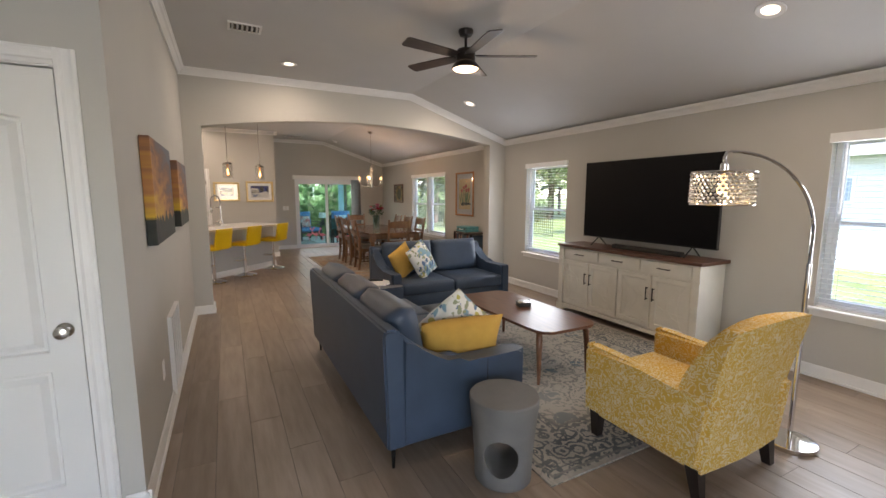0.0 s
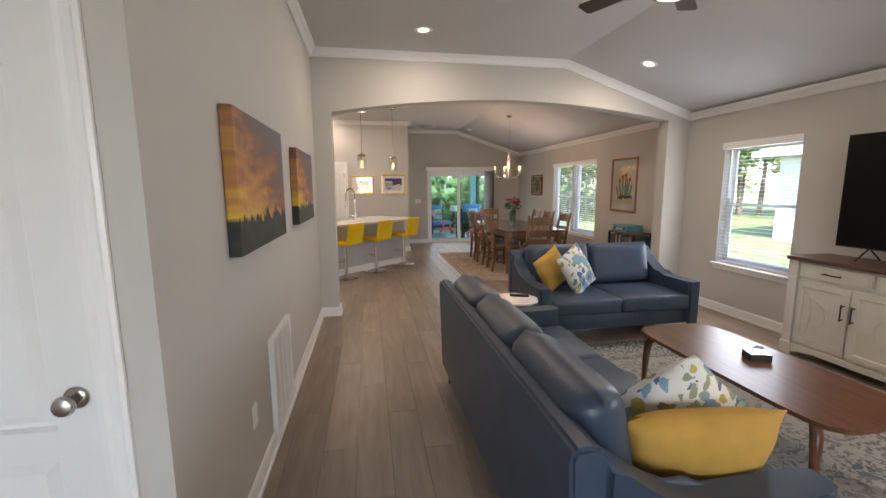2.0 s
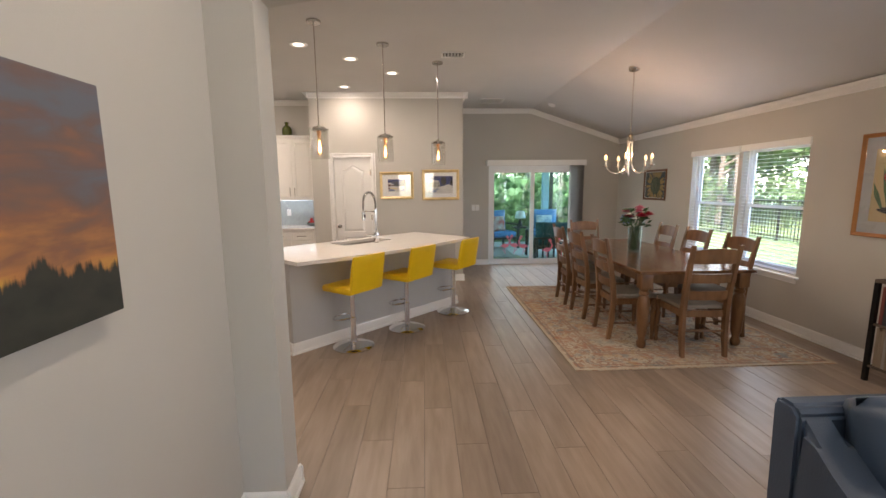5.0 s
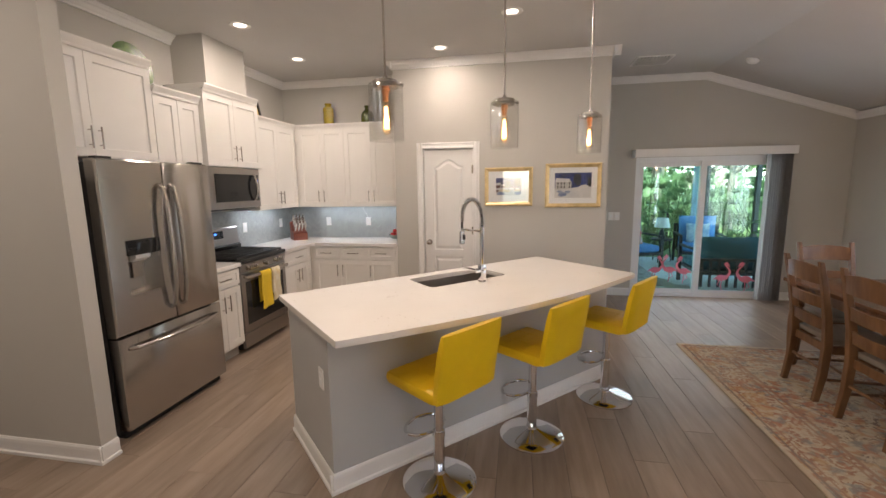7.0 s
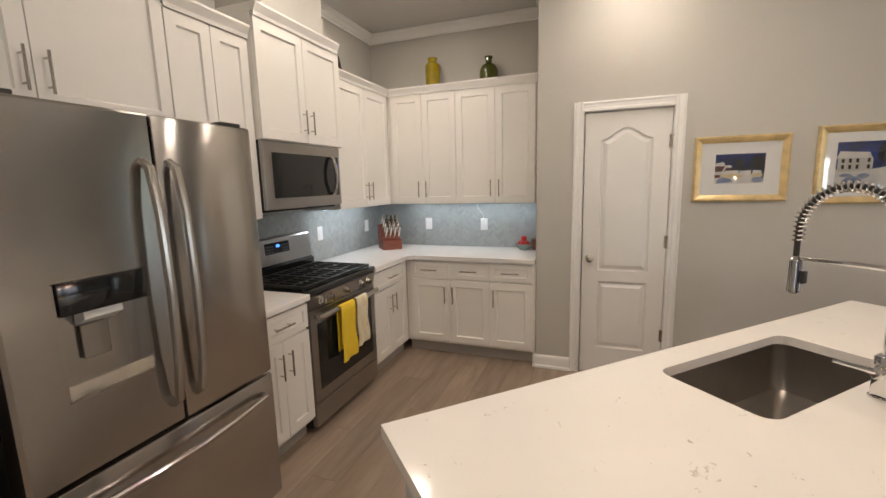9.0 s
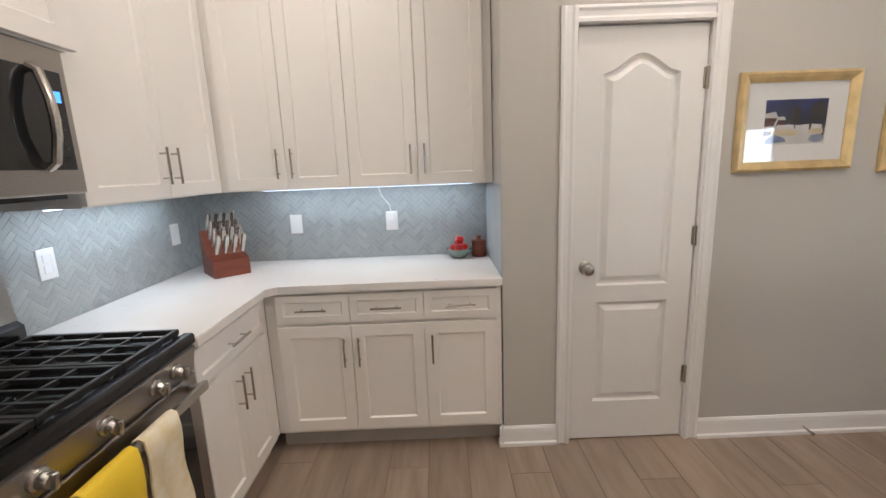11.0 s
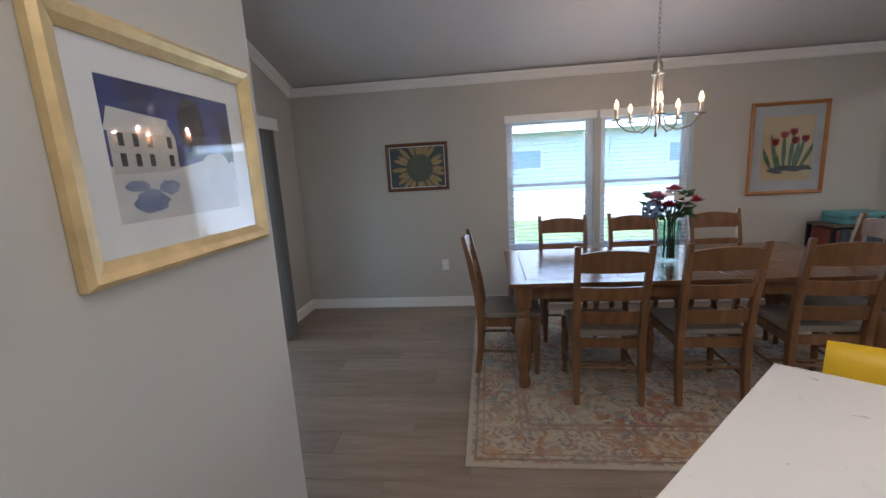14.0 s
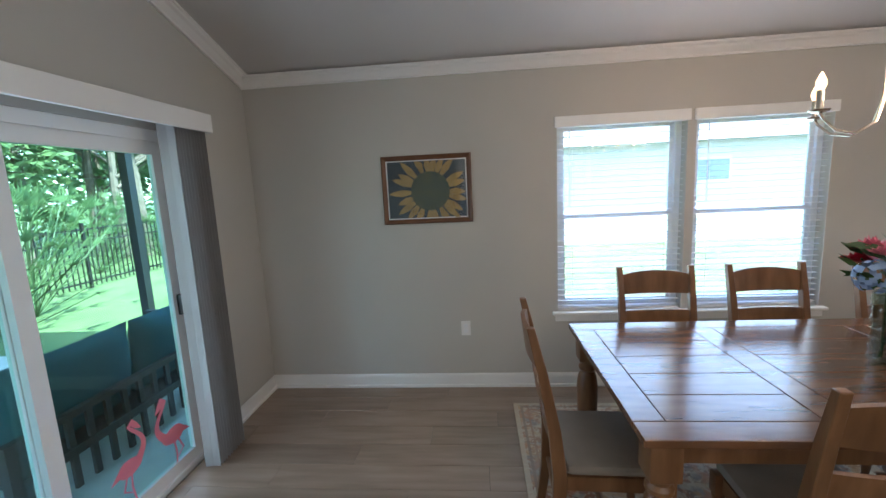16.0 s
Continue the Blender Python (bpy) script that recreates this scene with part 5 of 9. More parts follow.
# bar stools
YEL = mat("yellow_leatherette", (0.72, 0.46, 0.004), 0.42, var=0.05, scale=6, bump=0.08, bscale=120, spec=0.4)
def bar_stool(m):
    s = thing("bar_stool", m, "yellow leatherette swivel bar stool with chrome base", "bar stool", "yellow bar stools at the island")
    bm = bmn()
    lathe(bm, [(0.20, 0.0), (0.203, 0.008), (0.195, 0.014), (0.14, 0.028), (0.07, 0.042), (0.035, 0.055), (0.033, 0.07)], 36)
    part("base_plate", bm, CHROME, s)
    bm = bmn()
    lathe(bm, [(0.030, 0.06), (0.030, 0.30), (0.026, 0.305), (0.026, 0.563)], 18)
    part("column", bm, CHROME, s)
    bm = bmn()
    ring = []
    for i in range(20):
        a = 2 * math.pi * i / 20
        ring.append((0.11 * math.cos(a) * (1.15 if abs(math.cos(a)) > 0.5 else 1), 0.115 + 0.085 * math.sin(a), 0.285))
    tube(bm, ring, 0.009, 8, closed=True)
    lathe(bm, [(0.034, 0.27), (0.034, 0.30)], 16)
    part("footrest", bm, CHROME, s)
    # seat and back: quilted pads
    bm = bmn()
    box(bm, -0.205, -0.19, 0.575, 0.205, 0.20, 0.645, 0.028)
    part("seat", bm, YEL, s)
    bm = bmn()
    for x in (-0.07, 0.07):
        box(bm, x - 0.001, -0.17, 0.6452, x + 0.001, 0.185, 0.6465)
    for y in (-0.05, 0.08):
        box(bm, -0.19, y - 0.001, 0.6452, 0.19, y + 0.001, 0.6465)
    part("stitching", bm, YEL, s)
    bm = bmn()
    prof = []
    for i in range(9):
        u = i / 8
        prof.append((-0.20 - 0.055 * u ** 1.3, 0.60 + 0.345 * u))
    n = 10
    fr_, bk_ = [], []
    for y, z in prof:
        k = (z - 0.60) / 0.345
        hw = 0.205 + 0.004 * math.sin(k * math.pi)
        rf, rb = [], []
        for j in range(n + 1):
            x = -hw + 2 * hw * j / n
            e = abs(2 * j / n - 1)
            th = 0.032 * (1 - 0.55 * e ** 6) * (1 - 0.5 * max(0, k - 0.85) / 0.15)
            rf.append(bm.verts.new((x, y + th, z)))
            rb.append(bm.verts.new((x, y - th, z)))
        fr_.append(rf)
        bk_.append(rb)
    for g in (fr_, bk_):
        for a, b in zip(g, g[1:]):
            for j in range(n):
                bm.faces.new((a[j], a[j + 1], b[j + 1], b[j]))
    for a, b in ((fr_[0], bk_[0]), (fr_[-1], bk_[-1])):
        for j in range(n):
            bm.faces.new((a[j], a[j + 1], b[j + 1], b[j]))
    for j in (0, n):
        for i in range(len(prof) - 1):
            bm.faces.new((fr_[i][j], fr_[i + 1][j], bk_[i + 1][j], bk_[i][j]))
    part("backrest", bm, YEL, s, smooth=70)
    bm = bmn()
    tube(bm, [(0.03, 0.0, 0.555), (0.12, -0.02, 0.55), (0.17, -0.03, 0.54)], 0.005, 6)
    part("lift_lever", bm, CHROME, s)
    bm = bmn()
    box(bm, -0.09, -0.09, 0.5632, 0.09, 0.09, 0.5745)
    part("seat_plate", bm, DARKSTEEL, s, smooth=None)
    return s


st = bar_stool(pose(1.0, 9.01, 0, 0, 0, IR + 9))
copy_thing(st, pose(1.51, 9.52, 0, 0, 0, IR + 8))
copy_thing(st, pose(2.068, 10.12, 0, 0, 0, IR + 10))

# pendants
COPPER = mat("copper_socket", (0.55, 0.26, 0.12), 0.3, 1.0, var=0.05)
SHADEGLASS = pane_mat("shade_glass", (0.96, 0.96, 0.95), 0.09)
AMBER = pane_mat("amber_bulb_glass", (1.0, 0.90, 0.72), 0.05)


def pendant(x, y):
    p = thing("pendant_lamp", pose(x, y, 0), "clear glass cylinder pendant lamp with glowing filament bulb", "pendant lamp", "glass pendants over the island")
    bm = bmn()
    lathe(bm, [(0.062, ZC - 0.022), (0.064, ZC - 0.018), (0.064, ZC - 0.0005)], 24)
    part("canopy", bm, NICKEL, p)
    bm = bmn()
    tube(bm, [(0, 0, 2.14), (0, 0, ZC - 0.02)], 0.0055, 8)
    part("rod", bm, NICKEL, p)
    bm = bmn()
    lathe(bm, [(0.010, 2.14), (0.013, 2.122), (0.030, 2.118), (0.058, 2.116), (0.061, 2.112), (0.061, 2.084), (0.058, 2.080), (0.024, 2.079)], 28)
    part("cap", bm, NICKEL, p)
    bm = bmn()
    lathe(bm, [(0.019, 2.0785), (0.019, 2.055), (0.015, 2.048), (0.015, 2.02)], 18)
    part("socket", bm, COPPER, p, "copper lamp socket")
    bm = bmn()
    R = 0.086
    lathe(bm, [(R - 0.016, 2.104), (R - 0.006, 2.101), (R, 2.09), (R, 1.83), (R - 0.0035, 1.83), (R - 0.0035, 2.088), (R - 0.008, 2.097), (R - 0.016, 2.100), (R - 0.016, 2.104)], 36, caps=False)
    part("shade", bm, SHADEGLASS, p, "clear glass cylinder shade")
    bm = bmn()
    lathe(bm, [(0.014, 2.019), (0.018, 2.0), (0.024, 1.97), (0.024, 1.90), (0.020, 1.875), (0.010, 1.862), (0.002, 1.858)], 20)
    bulb = part("bulb", bm, AMBER, p, "amber tubular bulb")
    bulb.visible_shadow = False
    bm = bmn()
    for k in range(6):
        a, b = math.pi * k / 3, math.pi * (k + 0.5) / 3
        tube(bm, [(0.006 * math.cos(a), 0.006 * math.sin(a), 1.995), (0.012 * math.cos(a), 0.012 * math.sin(a), 1.89), (0.012 * math.cos(b), 0.012 * math.sin(b), 1.89)], 0.0032, 6)
    part("filament", bm, BULB, bulb, "orange glowing filament")
    for k in range(3):
        bm = bmn()
        a = 2 * math.pi * k / 3 + 0.4
        lathe(bm, [(0.0045, 0.058), (0.0045, 0.078), (0.009, 0.079), (0.009, 0.088)], 10, pose(0, 0, 2.098, 0, 90, math.degrees(a)))
        part("thumb_screw", bm, NICKEL, p)
    l = new("pendant_light", bpy.data.lights.new("pendant_light", 'POINT'))
    l.data.energy, l.data.color, l.data.shadow_soft_size = 0.65, (1.0, 0.66, 0.36), 0.008
    l.location = (0, 0, 1.93)
    l.parent = p


for x, y in ((0.765, 9.00), (1.317, 9.59), (1.905, 10.225)):
    pendant(x, y)

# counter things
kb = thing("knife_block", pose(-1.55, 12.18, 0.916, 0, 0, 42), "red-brown wooden knife block full of steel-handled knives", "knife block")
kb.scale = (1.22, 1.22, 1.22)
KWOOD = mat("cherry_wood", (0.16, 0.042, 0.022), 0.4, var=0.2, scale=6, stretch=(1, 6, 6))
bm = bmn()
prism(bm, [(-0.085, 0.0), (0.09, 0.0), (0.09, 0.075), (0.02, 0.095), (-0.05, 0.20), (-0.085, 0.185)], 'x', -0.075, 0.075)
bmesh.ops.rotate(bm, verts=bm.verts, cent=(0, 0, 0), matrix=Matrix.Rotation(radians(180), 3, 'Z'))
part("block", bm, KWOOD, kb, smooth=None)
k = 0
for r in range(4):
    for c in range(4):
        bm = bmn()
        p = Vector((-0.05 + 0.034 * c, 0.035 - 0.038 * r, 0.195 - 0.03 * r))
        d = Vector((0, -0.55, 0.83))
        tube(bm, [p, p + d * 0.03, p + d * 0.085, p + d * 0.10], [0.008, 0.0095, 0.011, 0.007], 8)
        part("knife", bm, NICKEL, kb, "steel knife handle" if k == 0 else "")
        k += 1
RED = mat("red_skin", (0.55, 0.02, 0.015), 0.3, var=0.15)
bw = thing("tomato_bowl", pose(-0.245, 12.36, 0.916), "small green-grey bowl heaped with red tomatoes", "bowl")
bm = bmn()
lathe(bm, [(0.035, 0.0), (0.04, 0.004), (0.065, 0.03), (0.078, 0.055), (0.074, 0.055), (0.06, 0.032), (0.02, 0.012)], 24)
part("bowl", bm, mat("celadon_glaze", (0.26, 0.33, 0.30), 0.25), bw)
for dx, dy, dz in ((-0.03, 0, 0.055), (0.03, 0.01, 0.055), (0.0, -0.03, 0.06), (0.0, 0.025, 0.085), (0.005, 0.0, 0.105)):
    bm = bmn()
    lathe(bm, [(0.004, -0.026), (0.018, -0.022), (0.028, 0.0), (0.02, 0.02), (0.004, 0.024)], 14, pose(dx, dy, dz))
    part("tomato", bm, RED, bw)
jr = thing("lidded_jar", pose(-0.125, 12.375, 0.916), "small brown wooden jar with a lid", "jar")
bm = bmn()
lathe(bm, [(0.04, 0), (0.043, 0.005), (0.043, 0.085)], 20)
part("jar", bm, KWOOD, jr)
bm = bmn()
lathe(bm, [(0.045, 0.0855), (0.045, 0.098), (0.015, 0.103), (0.012, 0.112), (0.016, 0.122), (0.006, 0.128)], 20)
part("lid", bm, KWOOD, jr)


def bottle(name, x, y, z, prof, m, label):
    b = bmn()
    lathe(b, prof, 24)
    o = solid(name, b, m, label, "bottle")
    o.location = (x, y, z)
    return o


YGLASS = mat("amber_green_glass", (0.28, 0.20, 0.003), 0.12, var=0.15)
GGLASS = mat("dark_green_glass", (0.06, 0.07, 0.008), 0.1, var=0.2)
ZT = 2.37 + 0.0455
bottle("glass_bottle", -1.10, 12.34, ZT, [(0.06, 0), (0.068, 0.01), (0.07, 0.20), (0.066, 0.23), (0.04, 0.255), (0.04, 0.275), (0.046, 0.28), (0.046, 0.29), (0.03, 0.29)], YGLASS, "yellow-green glass bottle on the cabinets")
bottle("glass_jug", -0.56, 12.34, ZT, [(0.07, 0), (0.08, 0.015), (0.082, 0.12), (0.06, 0.165), (0.03, 0.185), (0.028, 0.22), (0.036, 0.225), (0.036, 0.24), (0.02, 0.24)], GGLASS, "dark green glass jug on the cabinets")
pt = bmn()
lathe(pt, [(0.02, 0.0), (0.11, 0.004), (0.13, 0.016), (0.18, 0.034), (0.182, 0.04), (0.13, 0.024), (0.02, 0.010)], 40)
po = solid("green_plate", pt, mat("green_fluted_glaze", (0.02, 0.055, 0.012), 0.25, color2=(0.10, 0.17, 0.03), scale=18), "large green glazed plate leaning above the cabinets", "plate")
po.matrix_basis = pose(-1.72, 10.02, 2.421, 0, 0, 0) @ pose(0, 0, 0.183, 0, 78, 0)
pf = thing("leaning_picture", west(-1.74, 11.48, 2.37 + 0.046) @ pose(0, 0, 0, -12, 0, 0), "small dark-framed colourful picture leaning on the wall", "picture")
bm = bmn()
for a in ((0, 0, 0.03, 0.26), (0.31, 0, 0.34, 0.26), (0.03, 0, 0.31, 0.03), (0.03, 0.23, 0.31, 0.26)):
    box(bm, a[0], -0.015, a[1], a[2], 0.005, a[3])
part("frame", bm, BLACKMAT, pf, smooth=None)
bm = bmn()
box(bm, 0.03, -0.004, 0.03, 0.31, 0.003, 0.23)
part("print", bm, mat("bright_print", (0.75, 0.50, 0.02), 0.4, color2=(0.03, 0.16, 0.45), scale=9), pf, smooth=None)


# framed pictures on the pantry wall
GOLD = mat("gilt_wood", (0.68, 0.52, 0.26), 0.34, 0.4, var=0.15, scale=14, bump=0.1, bscale=60)
MATW = mat("white_mount", (0.78, 0.78, 0.77), 0.7, var=0.01)


def snow_print(name, seed):
    """Night sky that darkens in blots over the trees; the painted snow and houses lie on it."""
    return mat(name, (0.008, 0.012, 0.035), 0.5, color2=(0.028, 0.050, 0.25), scale=5 + seed, detail=5)


def framed(m, w, h, fw, mount, print_mat, frame_mat, label, glazed=True, mount_mat=None, depth=0.03, name="framed_picture"):
    """A picture in the local xz plane, bottom left at the origin, hung against y = 0 and facing -y."""
    o = thing(name, m, label, "picture")
    bm = bmn()
    prof = [(0.0, 0.002), (0.0, depth * 0.7), (fw * 0.25, depth), (fw * 0.6, depth * 0.8), (fw, depth * 0.45), (fw, 0.002)]
    ring = []
    for u, d in prof:
        ring.append([bm.verts.new(v) for v in ((u, -d, u), (w - u, -d, u), (w - u, -d, h - u), (u, -d, h - u))])
    for a, b in zip(ring, ring[1:] + ring[:1]):
        for i in range(4):
            bm.faces.new((a[i], a[(i + 1) % 4], b[(i + 1) % 4], b[i]))
    part("frame", bm, frame_mat, o, smooth=None)
    if mount:
        bm = bmn()
        a = fw
        ix0, ix1, iz0, iz1 = fw + mount[0], w - fw - mount[0], fw + mount[1], h - fw - mount[1]
        for q in ((a, a, ix0, h - a), (ix1, a, w - a, h - a), (ix0, a, ix1, iz0), (ix0, iz1, ix1, h - a)):
            box(bm, q[0], -0.008, q[1], q[2], -0.005, q[3])
        part("mount", bm, mount_mat or MATW, o, smooth=None)
    else:
        ix0, ix1, iz0, iz1 = fw, w - fw, fw, h - fw
    bm = bmn()
    box(bm, ix0, -0.006, iz0, ix1, -0.003, iz1)
    part("print", bm, print_mat, o, smooth=None)
    if glazed:
        bm = bmn()
        box(bm, fw, -0.0125, fw, w - fw, -0.011, h - fw)
        part("glass", bm, PANE, o, smooth=None)
    return o


night_pic = framed(pose(1.013, YP, 1.372), 0.545, 0.438, 0.045, (0.085, 0.075), snow_print("night_snow_print", 1.3), GOLD, "gold-framed snowy village night print under glass")
house_pic = framed(pose(1.695, YP, 1.352), 0.605, 0.488, 0.045, (0.06, 0.06), snow_print("blue_snow_print", 4.1), GOLD, "gold-framed snowy house print under glass")
# painted shapes of the two prints, laid in thin layers on their sheets
SNOWP = mat("painted_snow", (0.50, 0.50, 0.50), 0.6, color2=(0.66, 0.64, 0.60), scale=9, detail=5)
SNOWB = mat("painted_blue_snow", (0.10, 0.14, 0.27), 0.6, color2=(0.34, 0.38, 0.46), scale=11, detail=6)
LITP = mat("painted_lit_snow", (0.52, 0.42, 0.24), 0.6, color2=(0.64, 0.56, 0.40), scale=10)
BARNP = mat("painted_barn_red", (0.085, 0.025, 0.018), 0.6, var=0.3)
DARKT = mat("painted_dark_tree", (0.010, 0.012, 0.016), 0.6, color2=(0.035, 0.032, 0.028), scale=14, detail=6)
HOUSEP = mat("painted_white_house", (0.42, 0.40, 0.36), 0.6, color2=(0.55, 0.53, 0.48), scale=8)


def paint(pic, name, material, polys, x0, z0, w, h, layer):
    """Flat patches of paint; polygons run over the sheet from 0 to 1."""
    bm = bmn()
    for i, poly in enumerate(polys):
        bm.faces.new([bm.verts.new((x0 + u * w, -0.0062 - 0.00022 * layer - 0.00003 * i, z0 + v * h)) for u, v in poly])
    part(name, bm, material, pic, smooth=None)


def hill(edge):
    return [(0, 0), (1, 0)] + list(reversed(edge))


def blob(cx, cz, rx, rz, seed, n=18):
    r = random.Random(seed)
    return [(min(1, max(0, cx + rx * math.cos(2 * math.pi * i / n) * r.uniform(0.8, 1.12))), min(1, max(0, cz + rz * math.sin(2 * math.pi * i / n) * r.uniform(0.8, 1.12)))) for i in range(n)]


NX, NZ, NW, NH = 0.13, 0.12, 0.285, 0.198
paint(night_pic, "painted_snow", SNOWP, [hill([(0, 0.40), (0.3, 0.47), (0.55, 0.42), (0.8, 0.45), (1, 0.40)])], NX, NZ, NW, NH, 1)
paint(night_pic, "painted_trees", DARKT, [blob(0.50, 0.66, 0.10, 0.20, 1), blob(0.86, 0.70, 0.13, 0.28, 2), [(0.49, 0.36), (0.51, 0.36), (0.505, 0.6), (0.495, 0.6)], [(0.73, 0.30), (0.76, 0.30), (0.79, 0.62), (0.70, 0.80), (0.735, 0.55)], [(0.93, 0.14), (0.98, 0.14), (1.0, 0.7), (0.95, 0.7)], [(0.30, 0.44), (0.72, 0.46), (0.70, 0.56), (0.32, 0.55)]], NX, NZ, NW, NH, 2)
paint(night_pic, "painted_barn", BARNP, [[(0.0, 0.42), (0.22, 0.42), (0.22, 0.62), (0.0, 0.62)], [(0.24, 0.44), (0.33, 0.44), (0.33, 0.56), (0.24, 0.56)], [(0.0, 0.20), (0.12, 0.22), (0.12, 0.32), (0.0, 0.32)]], NX, NZ, NW, NH, 3)
paint(night_pic, "painted_roofs", SNOWP, [[(0.0, 0.60), (0.22, 0.60), (0.17, 0.74), (0.0, 0.70)], [(0.23, 0.55), (0.35, 0.55), (0.31, 0.63), (0.24, 0.62)], [(0.0, 0.31), (0.15, 0.31), (0.10, 0.40), (0.0, 0.41)], [(0.13, 0.34), (0.17, 0.34), (0.24, 0.62), (0.21, 0.62)]], NX, NZ, NW, NH, 4)
paint(night_pic, "painted_lamplight", LITP, [[(0.12, 0.22), (0.50, 0.18), (0.60, 0.27), (0.40, 0.34), (0.15, 0.34)], [(0.72, 0.22), (0.96, 0.22), (0.96, 0.34), (0.75, 0.34)]], NX, NZ, NW, NH, 5)
paint(night_pic, "painted_shadow", SNOWB, [[(0.05, 0.02), (0.38, 0.06), (0.34, 0.15), (0.16, 0.24), (0.05, 0.12)], blob(0.86, 0.12, 0.13, 0.10, 5)], NX, NZ, NW, NH, 6)
HX, HZ, HWD, HHT = 0.105, 0.105, 0.395, 0.278
paint(house_pic, "painted_snow", SNOWP, [hill([(0, 0.40), (0.25, 0.36), (0.5, 0.40), (0.75, 0.47), (1, 0.44)]), blob(0.82, 0.40, 0.17, 0.13, 9)], HX, HZ, HWD, HHT, 1)
paint(house_pic, "painted_trees", DARKT, [blob(0.62, 0.74, 0.12, 0.24, 3), blob(0.95, 0.62, 0.06, 0.20, 4)], HX, HZ, HWD, HHT, 2)
paint(house_pic, "painted_house", HOUSEP, [[(0.02, 0.34), (0.36, 0.36), (0.36, 0.66), (0.02, 0.66)], [(0.36, 0.36), (0.46, 0.38), (0.46, 0.62), (0.41, 0.74), (0.36, 0.66)]], HX, HZ, HWD, HHT, 3)
paint(house_pic, "painted_roofs", SNOWP, [[(0.0, 0.64), (0.37, 0.64), (0.42, 0.76), (0.04, 0.80)]], HX, HZ, HWD, HHT, 4)
paint(house_pic, "painted_windows", DARKT, [[(u, v), (u + 0.035, v), (u + 0.035, v + 0.09), (u, v + 0.09)] for u in (0.07, 0.16, 0.25, 0.39) for v in (0.40, 0.54)], HX, HZ, HWD, HHT, 5)
paint(house_pic, "painted_shadow", SNOWB, [blob(0.22, 0.14, 0.12, 0.09, 6), blob(0.36, 0.24, 0.08, 0.06, 7), blob(0.14, 0.26, 0.09, 0.04, 8)], HX, HZ, HWD, HHT, 6)
# door stop
ds = bmn()
tube(ds, [(0, -0.026, 0.05), (0, -0.06, 0.048), (0, -0.09, 0.046)], [0.005, 0.006, 0.009], 8)
o = solid("door_stop", ds, NICKEL, "spring door stop on the baseboard", "door stop")
o.location = (1.50, YP, 0)

# ---- soft furniture helpers ----
def pad(bm, w, h, t, m, n=12, corner=0.0, power=2.6):
    """A stuffed cushion, w by h by t, centred at the origin in the local xz plane."""
    def grid(s):
        rows = []
        for i in range(n + 1):
            row = []
            for j in range(n + 1):
                u, v = 2 * j / n - 1, 2 * i / n - 1
                f = max(0.0, (1 - abs(u) ** power)) ** 0.5 * max(0.0, (1 - abs(v) ** power)) ** 0.5
                k = 1 - corner * (1 - abs(u * v)) * (abs(u) ** 4 + abs(v) ** 4) * 0.5
                row.append(bm.verts.new(m @ Vector((u * w / 2 * k, s * t / 2 * f, v * h / 2 * k))))
            rows.append(row)
        return rows
    a, b = grid(-1), grid(1)
    for g in (a, b):
        for i in range(n):
            for j in range(n):
                bm.faces.new((g[i][j], g[i][j + 1], g[i + 1][j + 1], g[i + 1][j]))
    bmesh.ops.remove_doubles(bm, verts=bm.verts, dist=0.0005)


def two_tone(name, base, other, scale, kind="scroll", rough=0.85, amount=0.5):
    """Fabric with a printed or woven pattern of distorted bands."""
    m = bpy.data.materials.new(name)
    m.use_nodes = True
    nt = m.node_tree
    b = nt.nodes["Principled BSDF"]
    b.inputs["Roughness"].default_value = rough
    b.inputs["Specular IOR Level"].default_value = 0.2
    tc = nt.nodes.new("ShaderNodeTexCoord")
    ns = nt.nodes.new("ShaderNodeTexNoise")
    ns.inputs["Scale"].default_value = scale
    ns.inputs["Detail"].default_value = 1.0 if kind == "scroll" else 2.0
    ns.inputs["Distortion"].default_value = 1.2
    nt.links.new(tc.outputs["Object"], ns.inputs["Vector"])
    wv = nt.nodes.new("ShaderNodeMath")
    wv.operation = 'SINE'
    ml = nt.nodes.new("ShaderNodeMath")
    ml.operation = 'MULTIPLY'
    ml.inputs[1].default_value = 30 if kind == "scroll" else 14
    nt.links.new(ns.outputs["Fac"], ml.inputs[0])
    nt.links.new(ml.outputs[0], wv.inputs[0])
    rp = nt.nodes.new("ShaderNodeValToRGB")
    rp.color_ramp.elements[0].position, rp.color_ramp.elements[1].position = amount - 0.05, amount + 0.1
    rp.color_ramp.elements[0].color, rp.color_ramp.elements[1].color = (*base, 1), (*other, 1)
    nt.links.new(wv.outputs[0], rp.inputs[0])
    n2 = nt.nodes.new("ShaderNodeTexNoise")
    n2.inputs["Scale"].default_value = 300
    nt.links.new(tc.outputs["Object"], n2.inputs["Vector"])
    bp = nt.nodes.new("ShaderNodeBump")
    bp.inputs["Strength"].default_value = 0.25
    bp.inputs["Distance"].default_value = 0.004
    nt.links.new(n2.outputs["Fac"], bp.inputs["Height"])
    nt.links.new(bp.outputs[0], b.inputs["Normal"])
    nt.links.new(rp.outputs[0], b.inputs["Base Color"])
    return m


LEATHER = mat("navy_leather", (0.040, 0.062, 0.100), 0.40, var=0.12, scale=5, bump=0.12, bscale=150, spec=0.5)
WALNUT = mat("walnut", (0.105, 0.042, 0.020), 0.3, color2=(0.17, 0.075, 0.036), scale=4, stretch=(9, 1, 9), detail=6)
BLACKMETAL = mat("black_leg", (0.012, 0.011, 0.011), 0.4, 0.4)


